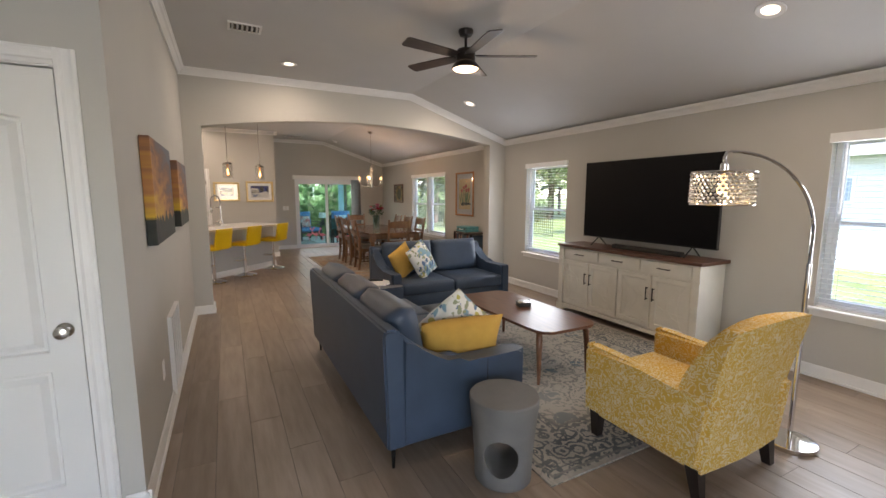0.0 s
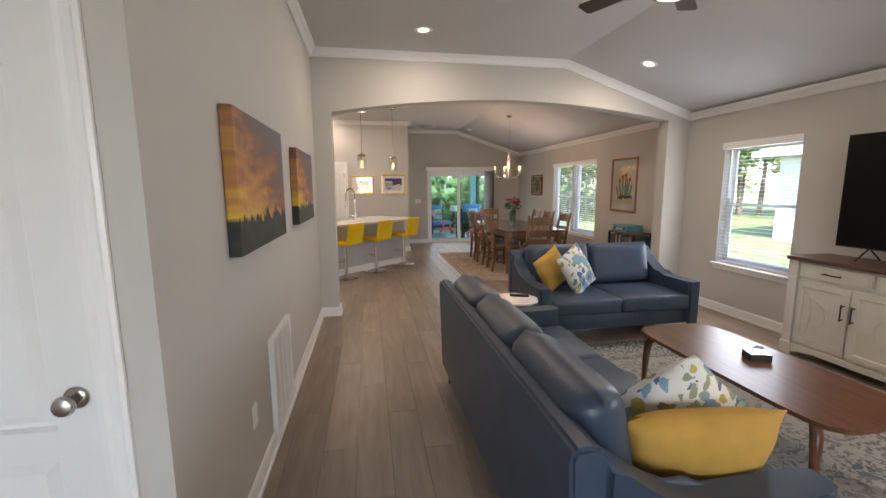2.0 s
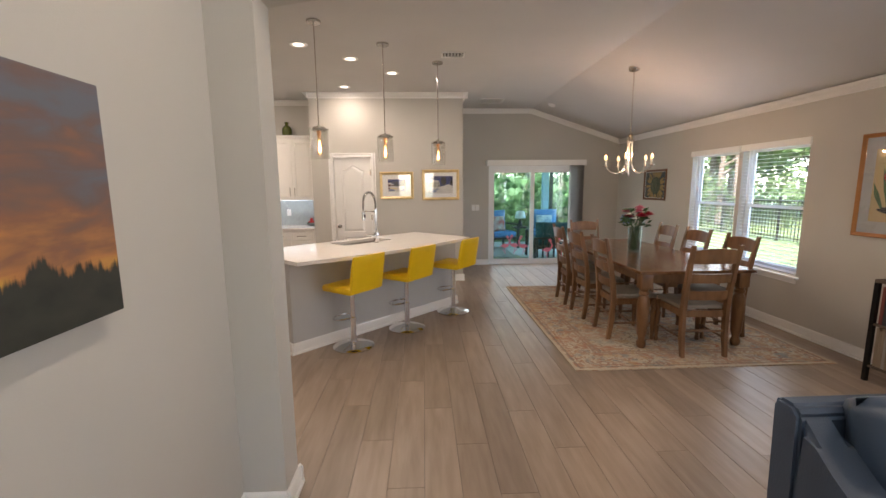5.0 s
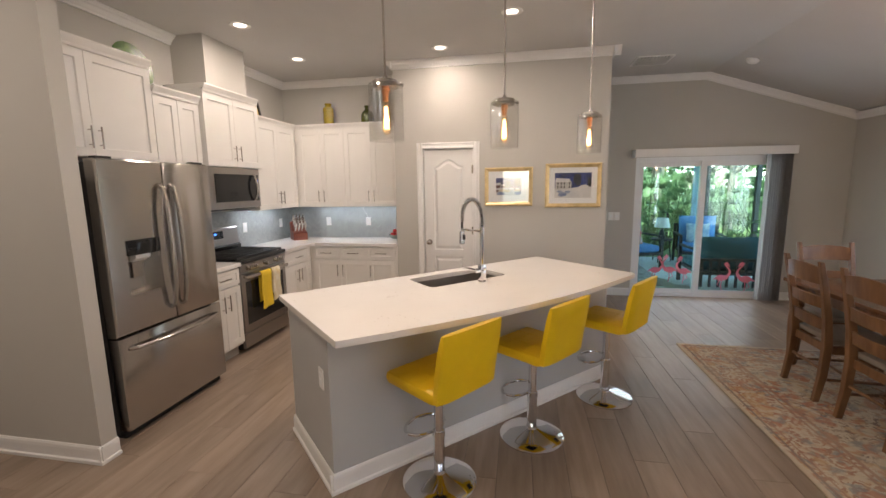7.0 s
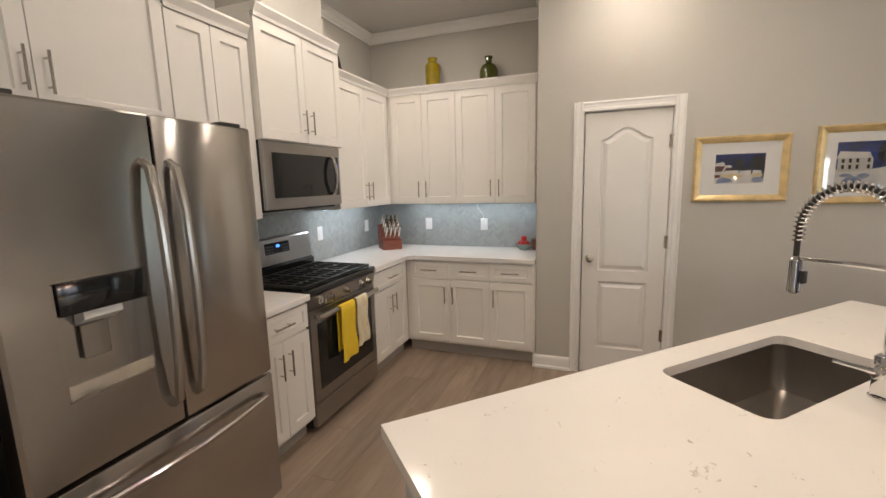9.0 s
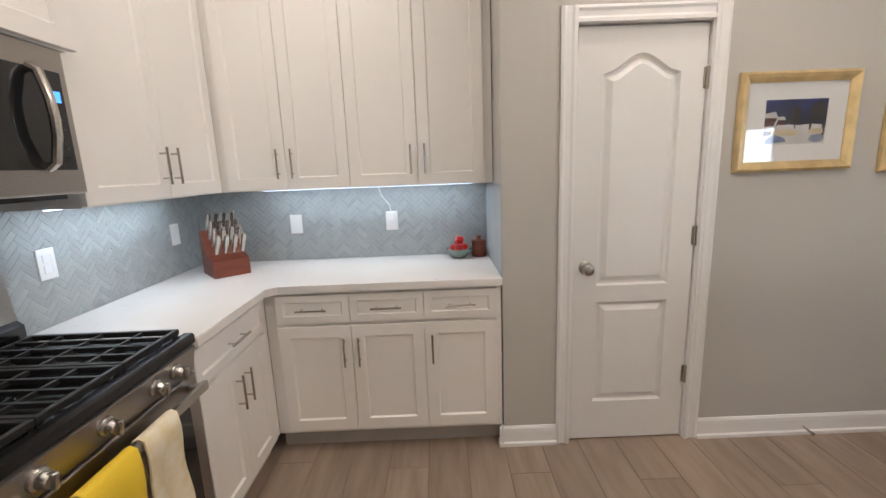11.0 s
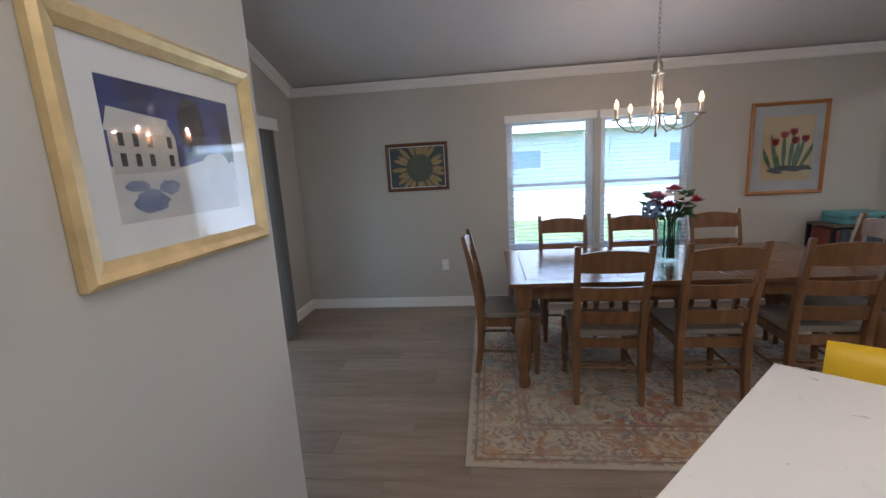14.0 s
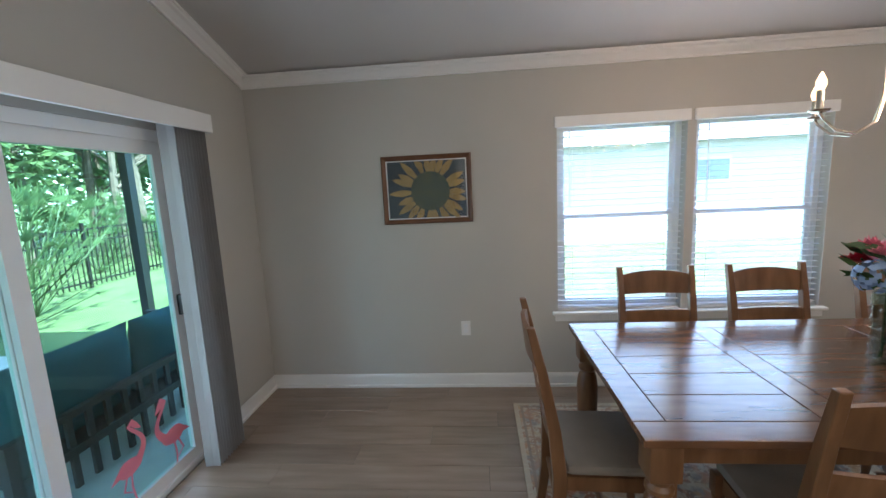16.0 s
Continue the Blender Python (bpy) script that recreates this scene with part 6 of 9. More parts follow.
def sofa(m, W, D, seats, label, category):
    """Leather sofa with swept arms; local x is its width, it faces -y, back at y = D."""
    s = thing("leather_sofa", m, label, category)
    aw = 0.13
    bm = bmn()
    box(bm, 0.01, 0.06, 0.14, W - 0.01, D - 0.02, 0.29, 0.012)
    part("base", bm, LEATHER, s)
    bm = bmn()
    prism(bm, [(D - 0.13, 0.14), (D - 0.02, 0.14), (D, 0.79), (D - 0.015, 0.82), (D - 0.08, 0.82), (D - 0.11, 0.79)], 'x', 0.0, W)
    bmesh.ops.bevel(bm, geom=list(bm.edges), offset=0.012, segments=2, affect='EDGES')
    part("back_frame", bm, LEATHER, s)
    for x0, x1 in ((0.0, aw), (W - aw, W)):
        bm = bmn()
        top = []
        for i in range(13):
            u = i / 12
            yy = (D - 0.11) * (1 - u) + 0.02 * u
            zz = 0.565 + 0.22 * max(0.0, 1 - u * 2.0) ** 1.8 + 0.015 * max(0.0, u - 0.7)
            top.append((yy, zz))
        prism(bm, [(0.02, 0.14), (D - 0.10, 0.14)] + top, 'x', x0, x1)
        bmesh.ops.bevel(bm, geom=[e for e in bm.edges if abs(e.verts[0].co.x - e.verts[1].co.x) < 1e-6], offset=0.022, segments=3, affect='EDGES')
        arm = part("arm", bm, LEATHER, s, smooth=45)
        bm = bmn()
        xs = x0 - 0.0015 if x0 == 0 else x1 + 0.0015
        box(bm, xs - 0.001, 0.30, 0.16, xs + 0.001, 0.303, 0.56)
        part("seam", bm, BLACKMAT, arm, smooth=None)
    cw = (W - 2 * aw) / seats
    for i in range(seats):
        cx = aw + cw * (i + 0.5)
        bm = bmn()
        box(bm, cx - cw / 2 + 0.002, 0.0, 0.295, cx + cw / 2 - 0.002, D - 0.24, 0.445, 0.035)
        for v in bm.verts:
            if v.co.z > 0.40:
                u = 1 - ((v.co.x - cx) / (cw / 2)) ** 2
                v.co.z += 0.02 * max(0, u)
        part("seat_cushion", bm, LEATHER, s, smooth=60)
        bm = bmn()
        pad(bm, cw + 0.006, 0.46, 0.22, pose(cx, D - 0.205, 0.66, -11, 0, 0), 16, 0.0, 9)
        part("back_cushion", bm, LEATHER, s, smooth=70)
    for x, y in ((0.06, 0.09), (W - 0.06, 0.09), (0.06, D - 0.07), (W - 0.06, D - 0.07)):
        bm = bmn()
        tube(bm, [(x, y, 0.139), (x, y, 0.0)], [0.016, 0.008], 10)
        part("leg", bm, BLACKMETAL, s, "slim black metal leg")
    return s


sofa(pose(2.885, 2.815, 0, 0, 0, 90), 2.14, 0.955, 3, "navy leather three-seat sofa with slim black legs", "sofa")
sofa(pose(2.96, 5.42, 0, 0, 0, 0), 1.72, 0.93, 2, "navy leather loveseat with cushions", "loveseat")

GOLDF = mat("gold_linen", (0.52, 0.30, 0.055), 0.85, var=0.08, scale=10, bump=0.3, bscale=220)


def floral():
    m = bpy.data.materials.new("blue_floral_cotton")
    m.use_nodes = True
    nt = m.node_tree
    b = nt.nodes["Principled BSDF"]
    b.inputs["Roughness"].default_value = 0.85
    tc = nt.nodes.new("ShaderNodeTexCoord")
    last = None
    for sc, th, col, off in ((7.5, 0.43, (0.22, 0.36, 0.44, 1), 0.0), (11, 0.36, (0.09, 0.16, 0.27, 1), 5.0), (13, 0.34, (0.30, 0.33, 0.20, 1), 9.0), (9, 0.22, (0.50, 0.44, 0.12, 1), 3.0)):
        mp = nt.nodes.new("ShaderNodeMapping")
        mp.inputs["Location"].default_value = (off, off * 0.7, off * 1.3)
        nz = nt.nodes.new("ShaderNodeTexNoise")
        nz.inputs["Scale"].default_value = sc * 1.6
        mixv = nt.nodes.new("ShaderNodeVectorMath")
        mixv.operation = 'MULTIPLY_ADD'
        mixv.inputs[1].default_value = (0.07, 0.07, 0.07)
        vo = nt.nodes.new("ShaderNodeTexVoronoi")
        vo.inputs["Scale"].default_value = sc
        nt.links.new(tc.outputs["Object"], mp.inputs["Vector"])
        nt.links.new(mp.outputs[0], nz.inputs["Vector"])
        nt.links.new(nz.outputs["Color"], mixv.inputs[0])
        nt.links.new(mp.outputs[0], mixv.inputs[2])
        nt.links.new(mixv.outputs[0], vo.inputs["Vector"])
        lt = nt.nodes.new("ShaderNodeMath")
        lt.operation = 'LESS_THAN'
        lt.inputs[1].default_value = th
        nt.links.new(vo.outputs["Distance"], lt.inputs[0])
        mx = nt.nodes.new("ShaderNodeMix")
        mx.data_type = 'RGBA'
        if last is None:
            mx.inputs["A"].default_value = (0.74, 0.72, 0.66, 1)
        else:
            nt.links.new(last, mx.inputs["A"])
        mx.inputs["B"].default_value = col
        nt.links.new(lt.outputs[0], mx.inputs["Factor"])
        last = mx.outputs["Result"]
    nt.links.new(last, b.inputs["Base Color"])
    return m


FLORAL = floral()


def throw(m, w, h, t, mt, label):
    bm = bmn()
    pad(bm, w, h, t, Matrix(), 14, 0.10, 2.2)
    o = solid("throw_pillow", bm, mt, label, "pillow", smooth=80)
    o.matrix_basis = m
    return o


throw(pose(2.53, 3.05, 0.61, 18, 0, -6), 0.56, 0.32, 0.19, GOLDF, "gold lumbar pillow against the sofa arm")
throw(pose(2.57, 3.235, 0.635, 24, 0, -4) @ pose(0, 0, 0, 0, 42, 0), 0.46, 0.46, 0.17, FLORAL, "white pillow with blue floral print on the sofa")
throw(pose(3.30, 5.93, 0.65, -12, 0, 24) @ pose(0, 0, 0, 0, -24, 0), 0.40, 0.40, 0.16, GOLDF, "gold square pillow in the loveseat corner")
throw(pose(3.52, 5.81, 0.665, -18, 0, 24) @ pose(0, 0, 0, 0, -24, 0), 0.40, 0.46, 0.15, FLORAL, "white pillow with blue floral print on the loveseat")

# marble side table in the corner
MARBLE = mat("white_marble", (0.76, 0.74, 0.71), 0.2, var=0.05, scale=5)
tb_ = thing("side_table", pose(2.66, 5.27, 0), "small white-topped side table between the sofas", "side table")
bm = bmn()
lathe(bm, [(0.195, 0.53), (0.20, 0.535), (0.20, 0.548), (0.195, 0.55)], 10)
part("top", bm, MARBLE, tb_, smooth=None)
bm = bmn()
tube(bm, [(0, 0, 0.012), (0, 0, 0.529)], 0.016, 10)
part("column", bm, BLACKMETAL, tb_)
bm = bmn()
lathe(bm, [(0.14, 0.0), (0.14, 0.008), (0.02, 0.014)], 24)
part("foot", bm, BLACKMETAL, tb_)


def remote(x, y, z, rz, label):
    r = thing("remote_control", pose(x, y, z, 0, 0, rz), label, "remote control")
    bm = bmn()
    box(bm, -0.022, -0.085, 0, 0.022, 0.085, 0.018, 0.005)
    part("case", bm, BLACKMAT, r, smooth=None)
    bm = bmn()
    for i in range(5):
        for j in range(3):
            box(bm, -0.013 + j * 0.010, -0.05 + i * 0.02, 0.0181, -0.007 + j * 0.010, -0.042 + i * 0.02, 0.0195)
    part("buttons", bm, DARKSTEEL, r, smooth=None)
    return r


remote(2.72, 5.33, 0.551, 70, "black remote control on the side table")

# concrete stool with an oval hole
CONC = mat("grey_concrete", (0.155, 0.150, 0.142), 0.75, var=0.1, scale=7, bump=0.12, bscale=60)
bm = bmn()
lathe(bm, [(0.150, 0.0), (0.155, 0.006), (0.155, 0.06), (0.162, 0.18), (0.175, 0.33), (0.186, 0.44), (0.187, 0.462), (0.182, 0.468), (0.02, 0.468)], 48)
me_s = finish(bm, "stool_body")
tmp = new("stool_tmp", me_s)
bm = bmn()
lathe(bm, [(1.0, -0.4), (1.0, 0.4)], 32, pose(0, 0, 0.185, 90, 0, 0) @ Matrix.Diagonal((0.088, 0.105, 1, 1)))
me_c = finish(bm, "cutter")
cut = new("cutter_tmp", me_c)
cut.matrix_basis = pose(0, 0, 0, 0, 0, -10)
bo = tmp.modifiers.new("hole", 'BOOLEAN')
bo.object, bo.operation, bo.solver = cut, 'DIFFERENCE', 'EXACT'
dg = bpy.context.evaluated_depsgraph_get()
me_f = bpy.data.meshes.new_from_object(tmp.evaluated_get(dg))
bpy.data.objects.remove(tmp)
bpy.data.objects.remove(cut)
me_f.materials.clear()
me_f.materials.append(CONC)
me_f.polygons.foreach_set("use_smooth", [True] * len(me_f.polygons))
me_f.set_sharp_from_angle(angle=radians(40))
cs = tagged(new("drum_stool", me_f), "grey concrete drum stool pierced by an oval hole", "stool")
cs.matrix_basis = pose(2.515, 2.55, 0, 0, 0, -30)

# coffee table
ct = thing("coffee_table", pose(3.66, 3.90, 0.0, 0, 0, 0), "walnut coffee table with tapered legs on the rug", "coffee table")
bm = bmn()
pts = []
hw, hl = 0.315, 0.70
for i in range(64):
    a = 2 * math.pi * i / 64
    c, s_ = math.cos(a), math.sin(a)
    pts.append((hw * math.copysign(abs(c) ** 0.30, c), hl * math.copysign(abs(s_) ** 0.30, s_)))
prism(bm, pts, 'z', 0.445, 0.468)
bmesh.ops.bevel(bm, geom=[e for e in bm.edges if abs(e.verts[0].co.z - e.verts[1].co.z) < 1e-6], offset=0.006, segments=2, affect='EDGES')
part("top", bm, WALNUT, ct)
for sx in (-1, 1):
    for sy in (-1, 1):
        bm = bmn()
        p = [(sx * 0.20, sy * 0.52, 0.435), (sx * 0.235, sy * 0.565, 0.425), (sx * 0.255, sy * 0.59, 0.38), (sx * 0.26, sy * 0.60, 0.25), (sx * 0.262, sy * 0.605, 0.012)]
        tube(bm, p, [0.018, 0.026, 0.027, 0.022, 0.013], 10)
        part("leg", bm, WALNUT, ct)
bm = bmn()
box(bm, -0.21, -0.53, 0.415, 0.21, -0.505, 0.444)
box(bm, -0.21, 0.505, 0.415, 0.21, 0.53, 0.444)
part("apron", bm, WALNUT, ct, smooth=None)
bx = thing("small_box", pose(3.73, 3.93, 0.4685, 0, 0, -18), "small black box with a grey lid on the coffee table", "box")
bm = bmn()
box(bm, -0.06, -0.05, 0, 0.06, 0.05, 0.04, 0.004)
part("box", bm, BLACKMAT, bx, smooth=None)
bm = bmn()
box(bm, -0.06, -0.05, 0.0402, 0.06, 0.05, 0.046, 0.002)
part("lid", bm, STEEL, bx, smooth=None)
remote(3.83, 4.03, 0.4685, -62, "black remote control on the coffee table")


# rugs
def rug_mat(name, ground, motif, accent, border, w, l, soft=0.5, marg=0.28, dyes=()):
    """Woven rug: border bands, scattered floral motif and fading; coordinates run over the rug in metres."""
    m = bpy.data.materials.new(name)
    m.use_nodes = True
    nt = m.node_tree
    b = nt.nodes["Principled BSDF"]
    b.inputs["Roughness"].default_value = 0.95
    b.inputs["Specular IOR Level"].default_value = 0.1
    tc = nt.nodes.new("ShaderNodeTexCoord")
    N = nt.nodes.new
    K = nt.links.new

    def math_(op, a, c=None, clamp=False):
        n = N("ShaderNodeMath")
        n.operation = op
        n.use_clamp = clamp
        for i, v in enumerate((a, c)):
            if v is None:
                continue
            if isinstance(v, (int, float)):
                n.inputs[i].default_value = v
            else:
                K(v, n.inputs[i])
        return n.outputs[0]

    def mixc(f, a, c):
        n = N("ShaderNodeMix")
        n.data_type = 'RGBA'
        K(f, n.inputs["Factor"])
        for k, v in (("A", a), ("B", c)):
            if isinstance(v, tuple):
                n.inputs[k].default_value = (*v, 1)
            else:
                K(v, n.inputs[k])
        return n.outputs["Result"]

    sp = N("ShaderNodeSeparateXYZ")
    K(tc.outputs["Object"], sp.inputs[0])
    ex = math_('SUBTRACT', w / 2, math_('ABSOLUTE', sp.outputs["X"]))
    ey = math_('SUBTRACT', l / 2, math_('ABSOLUTE', sp.outputs["Y"]))
    edge = math_('MINIMUM', ex, ey)

    def nz(scale, detail=2.0, dist=0.0, off=0.0):
        mp = N("ShaderNodeMapping")
        mp.inputs["Location"].default_value = (off, off, off)
        K(tc.outputs["Object"], mp.inputs["Vector"])
        n = N("ShaderNodeTexNoise")
        n.inputs["Scale"].default_value = scale
        n.inputs["Detail"].default_value = detail
        n.inputs["Distortion"].default_value = dist
        K(mp.outputs[0], n.inputs["Vector"])
        return n.outputs["Fac"]

    def vor(scale, off):
        mp = N("ShaderNodeMapping")
        mp.inputs["Location"].default_value = (off, off, 0)
        K(tc.outputs["Object"], mp.inputs["Vector"])
        n = N("ShaderNodeTexVoronoi")
        n.inputs["Scale"].default_value = scale
        K(mp.outputs[0], n.inputs["Vector"])
        return n.outputs["Distance"]

    d1 = vor(5.0, 0.3)
    petals = math_('SINE', math_('MULTIPLY', math_('ADD', d1, math_('MULTIPLY', nz(16, 2, 1.5), 0.55)), 26))
    f1 = math_('GREATER_THAN', petals, 0.25)
    fade = math_('GREATER_THAN', nz(9, 4, 0.5, 3.0), 0.44)
    col = mixc(math_('MULTIPLY', f1, fade), ground, motif)
    f2 = math_('MULTIPLY', math_('LESS_THAN', vor(3.3, 2.0), 0.30), math_('GREATER_THAN', nz(13, 3, 1.0, 5.0), 0.47))
    col = mixc(f2, col, accent)
    bandf = math_('LESS_THAN', edge, marg)
    bp1 = math_('GREATER_THAN', math_('SINE', math_('MULTIPLY', math_('ADD', vor(8.5, 1.0), math_('MULTIPLY', nz(20, 2, 1.0), 0.5)), 22)), 0.1)
    bcol = mixc(bp1, ground, border)
    col = mixc(bandf, col, bcol)
    for i, dye in enumerate(dyes):
        patch = N("ShaderNodeMapRange")
        K(nz(5.5 + 1.5 * i, 5, 1.2, 11.0 + 7 * i), patch.inputs["Value"])
        patch.inputs["From Min"].default_value, patch.inputs["From Max"].default_value = 0.51, 0.62
        patch.inputs["To Max"].default_value = 0.75
        col = mixc(patch.outputs[0], col, dye)
    for lo, hi, c in ((marg - 0.012, marg + 0.012, border), (marg - 0.05, marg - 0.035, border), (0.045, 0.062, motif), (0.0, 0.03, ground), (0.088, 0.10, border)):
        f = math_('MULTIPLY', math_('GREATER_THAN', edge, lo), math_('LESS_THAN', edge, hi))
        col = mixc(math_('MULTIPLY', f, 0.8), col, c)
    wear = N("ShaderNodeMapRange")
    K(nz(2.2, 5, 0.3, 8.0), wear.inputs["Value"])
    wear.inputs["From Min"].default_value, wear.inputs["From Max"].default_value = 0.35, 0.7
    wear.inputs["To Min"].default_value, wear.inputs["To Max"].default_value = 0.0, soft
    col = mixc(wear.outputs[0], col, ground)
    K(col, b.inputs["Base Color"])
    bp = N("ShaderNodeBump")
    bp.inputs["Strength"].default_value = 0.3
    bp.inputs["Distance"].default_value = 0.004
    K(nz(260, 2), bp.inputs["Height"])
    K(bp.outputs[0], b.inputs["Normal"])
    return m


def rug(x0, x1, y0, y1, mt, label):
    bm = bmn()
    w, l = x1 - x0, y1 - y0
    box(bm, -w / 2, -l / 2, 0.0005, w / 2, l / 2, 0.0115, 0.003)
    o = solid("area_rug", bm, mt, label, "rug", smooth=None)
    o.location = ((x0 + x1) / 2, (y0 + y1) / 2, 0)
    return o


rug(2.68, 5.12, 2.34, 5.46, rug_mat("grey_blue_rug", (0.36, 0.34, 0.30), (0.15, 0.155, 0.155), (0.10, 0.14, 0.165), (0.085, 0.10, 0.115), 2.44, 3.12, 0.5, 0.42), "grey and blue faded oriental rug")
rug(2.985, 5.31, 8.30, 11.33, rug_mat("cream_rust_rug", (0.50, 0.43, 0.33), (0.20, 0.145, 0.125), (0.38, 0.14, 0.07), (0.31, 0.17, 0.12), 2.325, 3.03, 0.45, 0.36, ((0.46, 0.30, 0.15), (0.19, 0.22, 0.23), (0.40, 0.17, 0.10), (0.52, 0.45, 0.34))), "faded oriental rug in cream, rust, ochre and grey-blue")

# TV console
CREAM = mat("cream_cabinet_paint", (0.66, 0.63, 0.56), 0.5, var=0.05, scale=6, bump=0.05, bscale=80)
CTOP = mat("dark_stained_top", (0.075, 0.032, 0.020), 0.42, color2=(0.12, 0.055, 0.033), scale=5, stretch=(1, 9, 9), detail=6)
cn = thing("tv_console", pose(5.17, 4.97, 0, 0, 0, -90), "cream wooden TV console with dark top and bronze pulls", "console")
CW, CD = 1.86, 0.41
bm = bmn()
box(bm, 0.02, 0.0, 0.10, CW - 0.02, CD, 0.862)
part("body", bm, CREAM, cn, smooth=None)
bm = bmn()
box(bm, -0.02, -0.045, 0.865, CW + 0.02, CD + 0.01, 0.90, 0.005)
part("top", bm, CTOP, cn, smooth=None)
bm = bmn()
for a in (0.0, CW - 0.075):
    box(bm, a, -0.03, 0.12, a + 0.075, -0.001, 0.862)
    box(bm, a - 0.008, -0.038, 0.70, a + 0.083, -0.001, 0.715)
    box(bm, a - 0.010, -0.045, 0.0, a + 0.10, CD * 0.25, 0.119, 0.006)
box(bm, 0.0, CD - 0.1, 0.0, 0.10, CD, 0.10)
box(bm, CW - 0.10, CD - 0.1, 0.0, CW, CD, 0.10)
part("post", bm, CREAM, cn, smooth=None)
bm = bmn()
prism(bm, [(0.09, 0.115), (0.09, 0.03), (0.16, 0.055), (0.28, 0.072), (CW / 2, 0.075), (CW - 0.28, 0.072), (CW - 0.16, 0.055), (CW - 0.09, 0.03), (CW - 0.09, 0.115)], 'y', -0.035, -0.005)
part("skirt", bm, CREAM, cn, smooth=None)


def pull(parent, c, L, upright):
    bm = bmn()
    d = Vector((0, 0, 1)) if upright else Vector((1, 0, 0))
    c = Vector(c)
    tube(bm, [c - d * L, c + d * L], 0.006, 8)
    for s in (-0.8, 0.8):
        tube(bm, [c + d * L * s, c + d * L * s + Vector((0, 0.03, 0))], 0.006, 6)
    part("pull", bm, BRONZE, parent, "dark bronze pull")


dwid = (CW - 0.15) / 3
for i in range(3):
    a, b = 0.075 + dwid * i + 0.012, 0.075 + dwid * (i + 1) - 0.012
    bm = bmn()
    box(bm, a, -0.02, 0.725, b, -0.001, 0.845, 0.004)
    box(bm, a + 0.025, -0.024, 0.748, b - 0.025, -0.0205, 0.822, 0.002)
    d = part("drawer", bm, CREAM, cn, smooth=None)
    pull(d, ((a + b) / 2, -0.05, 0.785), 0.07, False)
dwid = (CW - 0.15) / 4
for i in range(4):
    a, b = 0.075 + dwid * i + 0.008, 0.075 + dwid * (i + 1) - 0.008
    d = shaker(cn, a, b, 0.135, 0.695, "", "door", 0.05, CREAM)
    bm = bmn()
    s = 1 if i % 2 == 0 else -1
    cx = a + 0.05 if s > 0 else b - 0.05
    far = b - 0.05 if s > 0 else a + 0.05
    for k in range(3):
        arcpts = []
        for q in range(9):
            t = q / 8
            x = cx + (far - cx) * min(1, (0.25 + 0.37 * k)) * math.sin(t * math.pi / 2)
            z = 0.415 + (0.22 - 0.07 * k) * math.cos(t * math.pi / 2)
            arcpts.append((x, -0.012, z))
        tube(bm, arcpts, 0.004, 4)
        tube(bm, [(p[0], p[1], 0.83 - p[2]) for p in arcpts], 0.004, 4)
    part("moulding", bm, CREAM, d)
    pull(d, (b - 0.03 if i % 2 == 0 else a + 0.03, -0.05, 0.50), 0.07, True)

tv = thing("television", pose(5.40, 3.97, 0.90, 0, 0, -90), "large black flat-screen television standing on the console", "television")
bm = bmn()
box(bm, -0.845, 0.0, 0.10, 0.845, 0.035, 1.035, 0.004)
box(bm, -0.5, 0.036, 0.2, 0.5, 0.07, 0.7, 0.01)
part("case", bm, BLACKMAT, tv, smooth=None)
bm = bmn()
box(bm, -0.837, -0.003, 0.113, 0.837, -0.0005, 1.028)
part("screen", bm, mat("dark_screen", (0.004, 0.004, 0.005), 0.3, var=0.02, spec=0.15), tv, smooth=None)
for s in (-0.60, 0.60):
    bm = bmn()
    tube(bm, [(s, -0.12, 0.006), (s, 0.012, 0.106)], 0.007, 6)
    tube(bm, [(s, 0.14, 0.006), (s, 0.022, 0.106)], 0.007, 6)
    part("foot", bm, BLACKMAT, tv)
bm = bmn()
box(bm, -0.30, -0.10, 0.0005, 0.55, -0.03, 0.05, 0.008)
sb = solid("sound_bar", bm, BLACKMAT, "low black sound bar in front of the television", "speaker")
sb.matrix_basis = pose(5.40, 3.97, 0.90, 0, 0, -90)

# armchair
YSC = two_tone("yellow_scroll_fabric", (0.60, 0.37, 0.070), (0.68, 0.56, 0.33), 24.0, "scroll", 0.85, 0.35)
ac = thing("armchair", pose(3.60, 2.27, 0, 0, 0, 0), "yellow armchair with white scroll pattern and black feet", "armchair")
AW = 0.78
bm = bmn()
box(bm, -AW / 2 + 0.1, -0.30, 0.17, AW / 2 - 0.1, 0.36, 0.31, 0.015)
part("base", bm, YSC, ac)
bm = bmn()
box(bm, -AW / 2 + 0.115, -0.26, 0.30, AW / 2 - 0.115, 0.385, 0.445, 0.045)
part("seat_cushion", bm, YSC, ac, smooth=60)
for s in (-1, 1):
    bm = bmn()
    x0, x1 = (s * AW / 2, s * (AW / 2 - 0.115)) if s < 0 else (s * (AW / 2 - 0.115), s * AW / 2)
    prism(bm, [(-0.36, 0.16), (0.385, 0.16), (0.40, 0.57), (0.385, 0.598), (0.0, 0.575), (-0.30, 0.545), (-0.40, 0.54)], 'x', x0, x1)
    bmesh.ops.bevel(bm, geom=list(bm.edges), offset=0.03, segments=3, affect='EDGES')
    part("arm", bm, YSC, ac, smooth=50)
bm = bmn()
rows = []
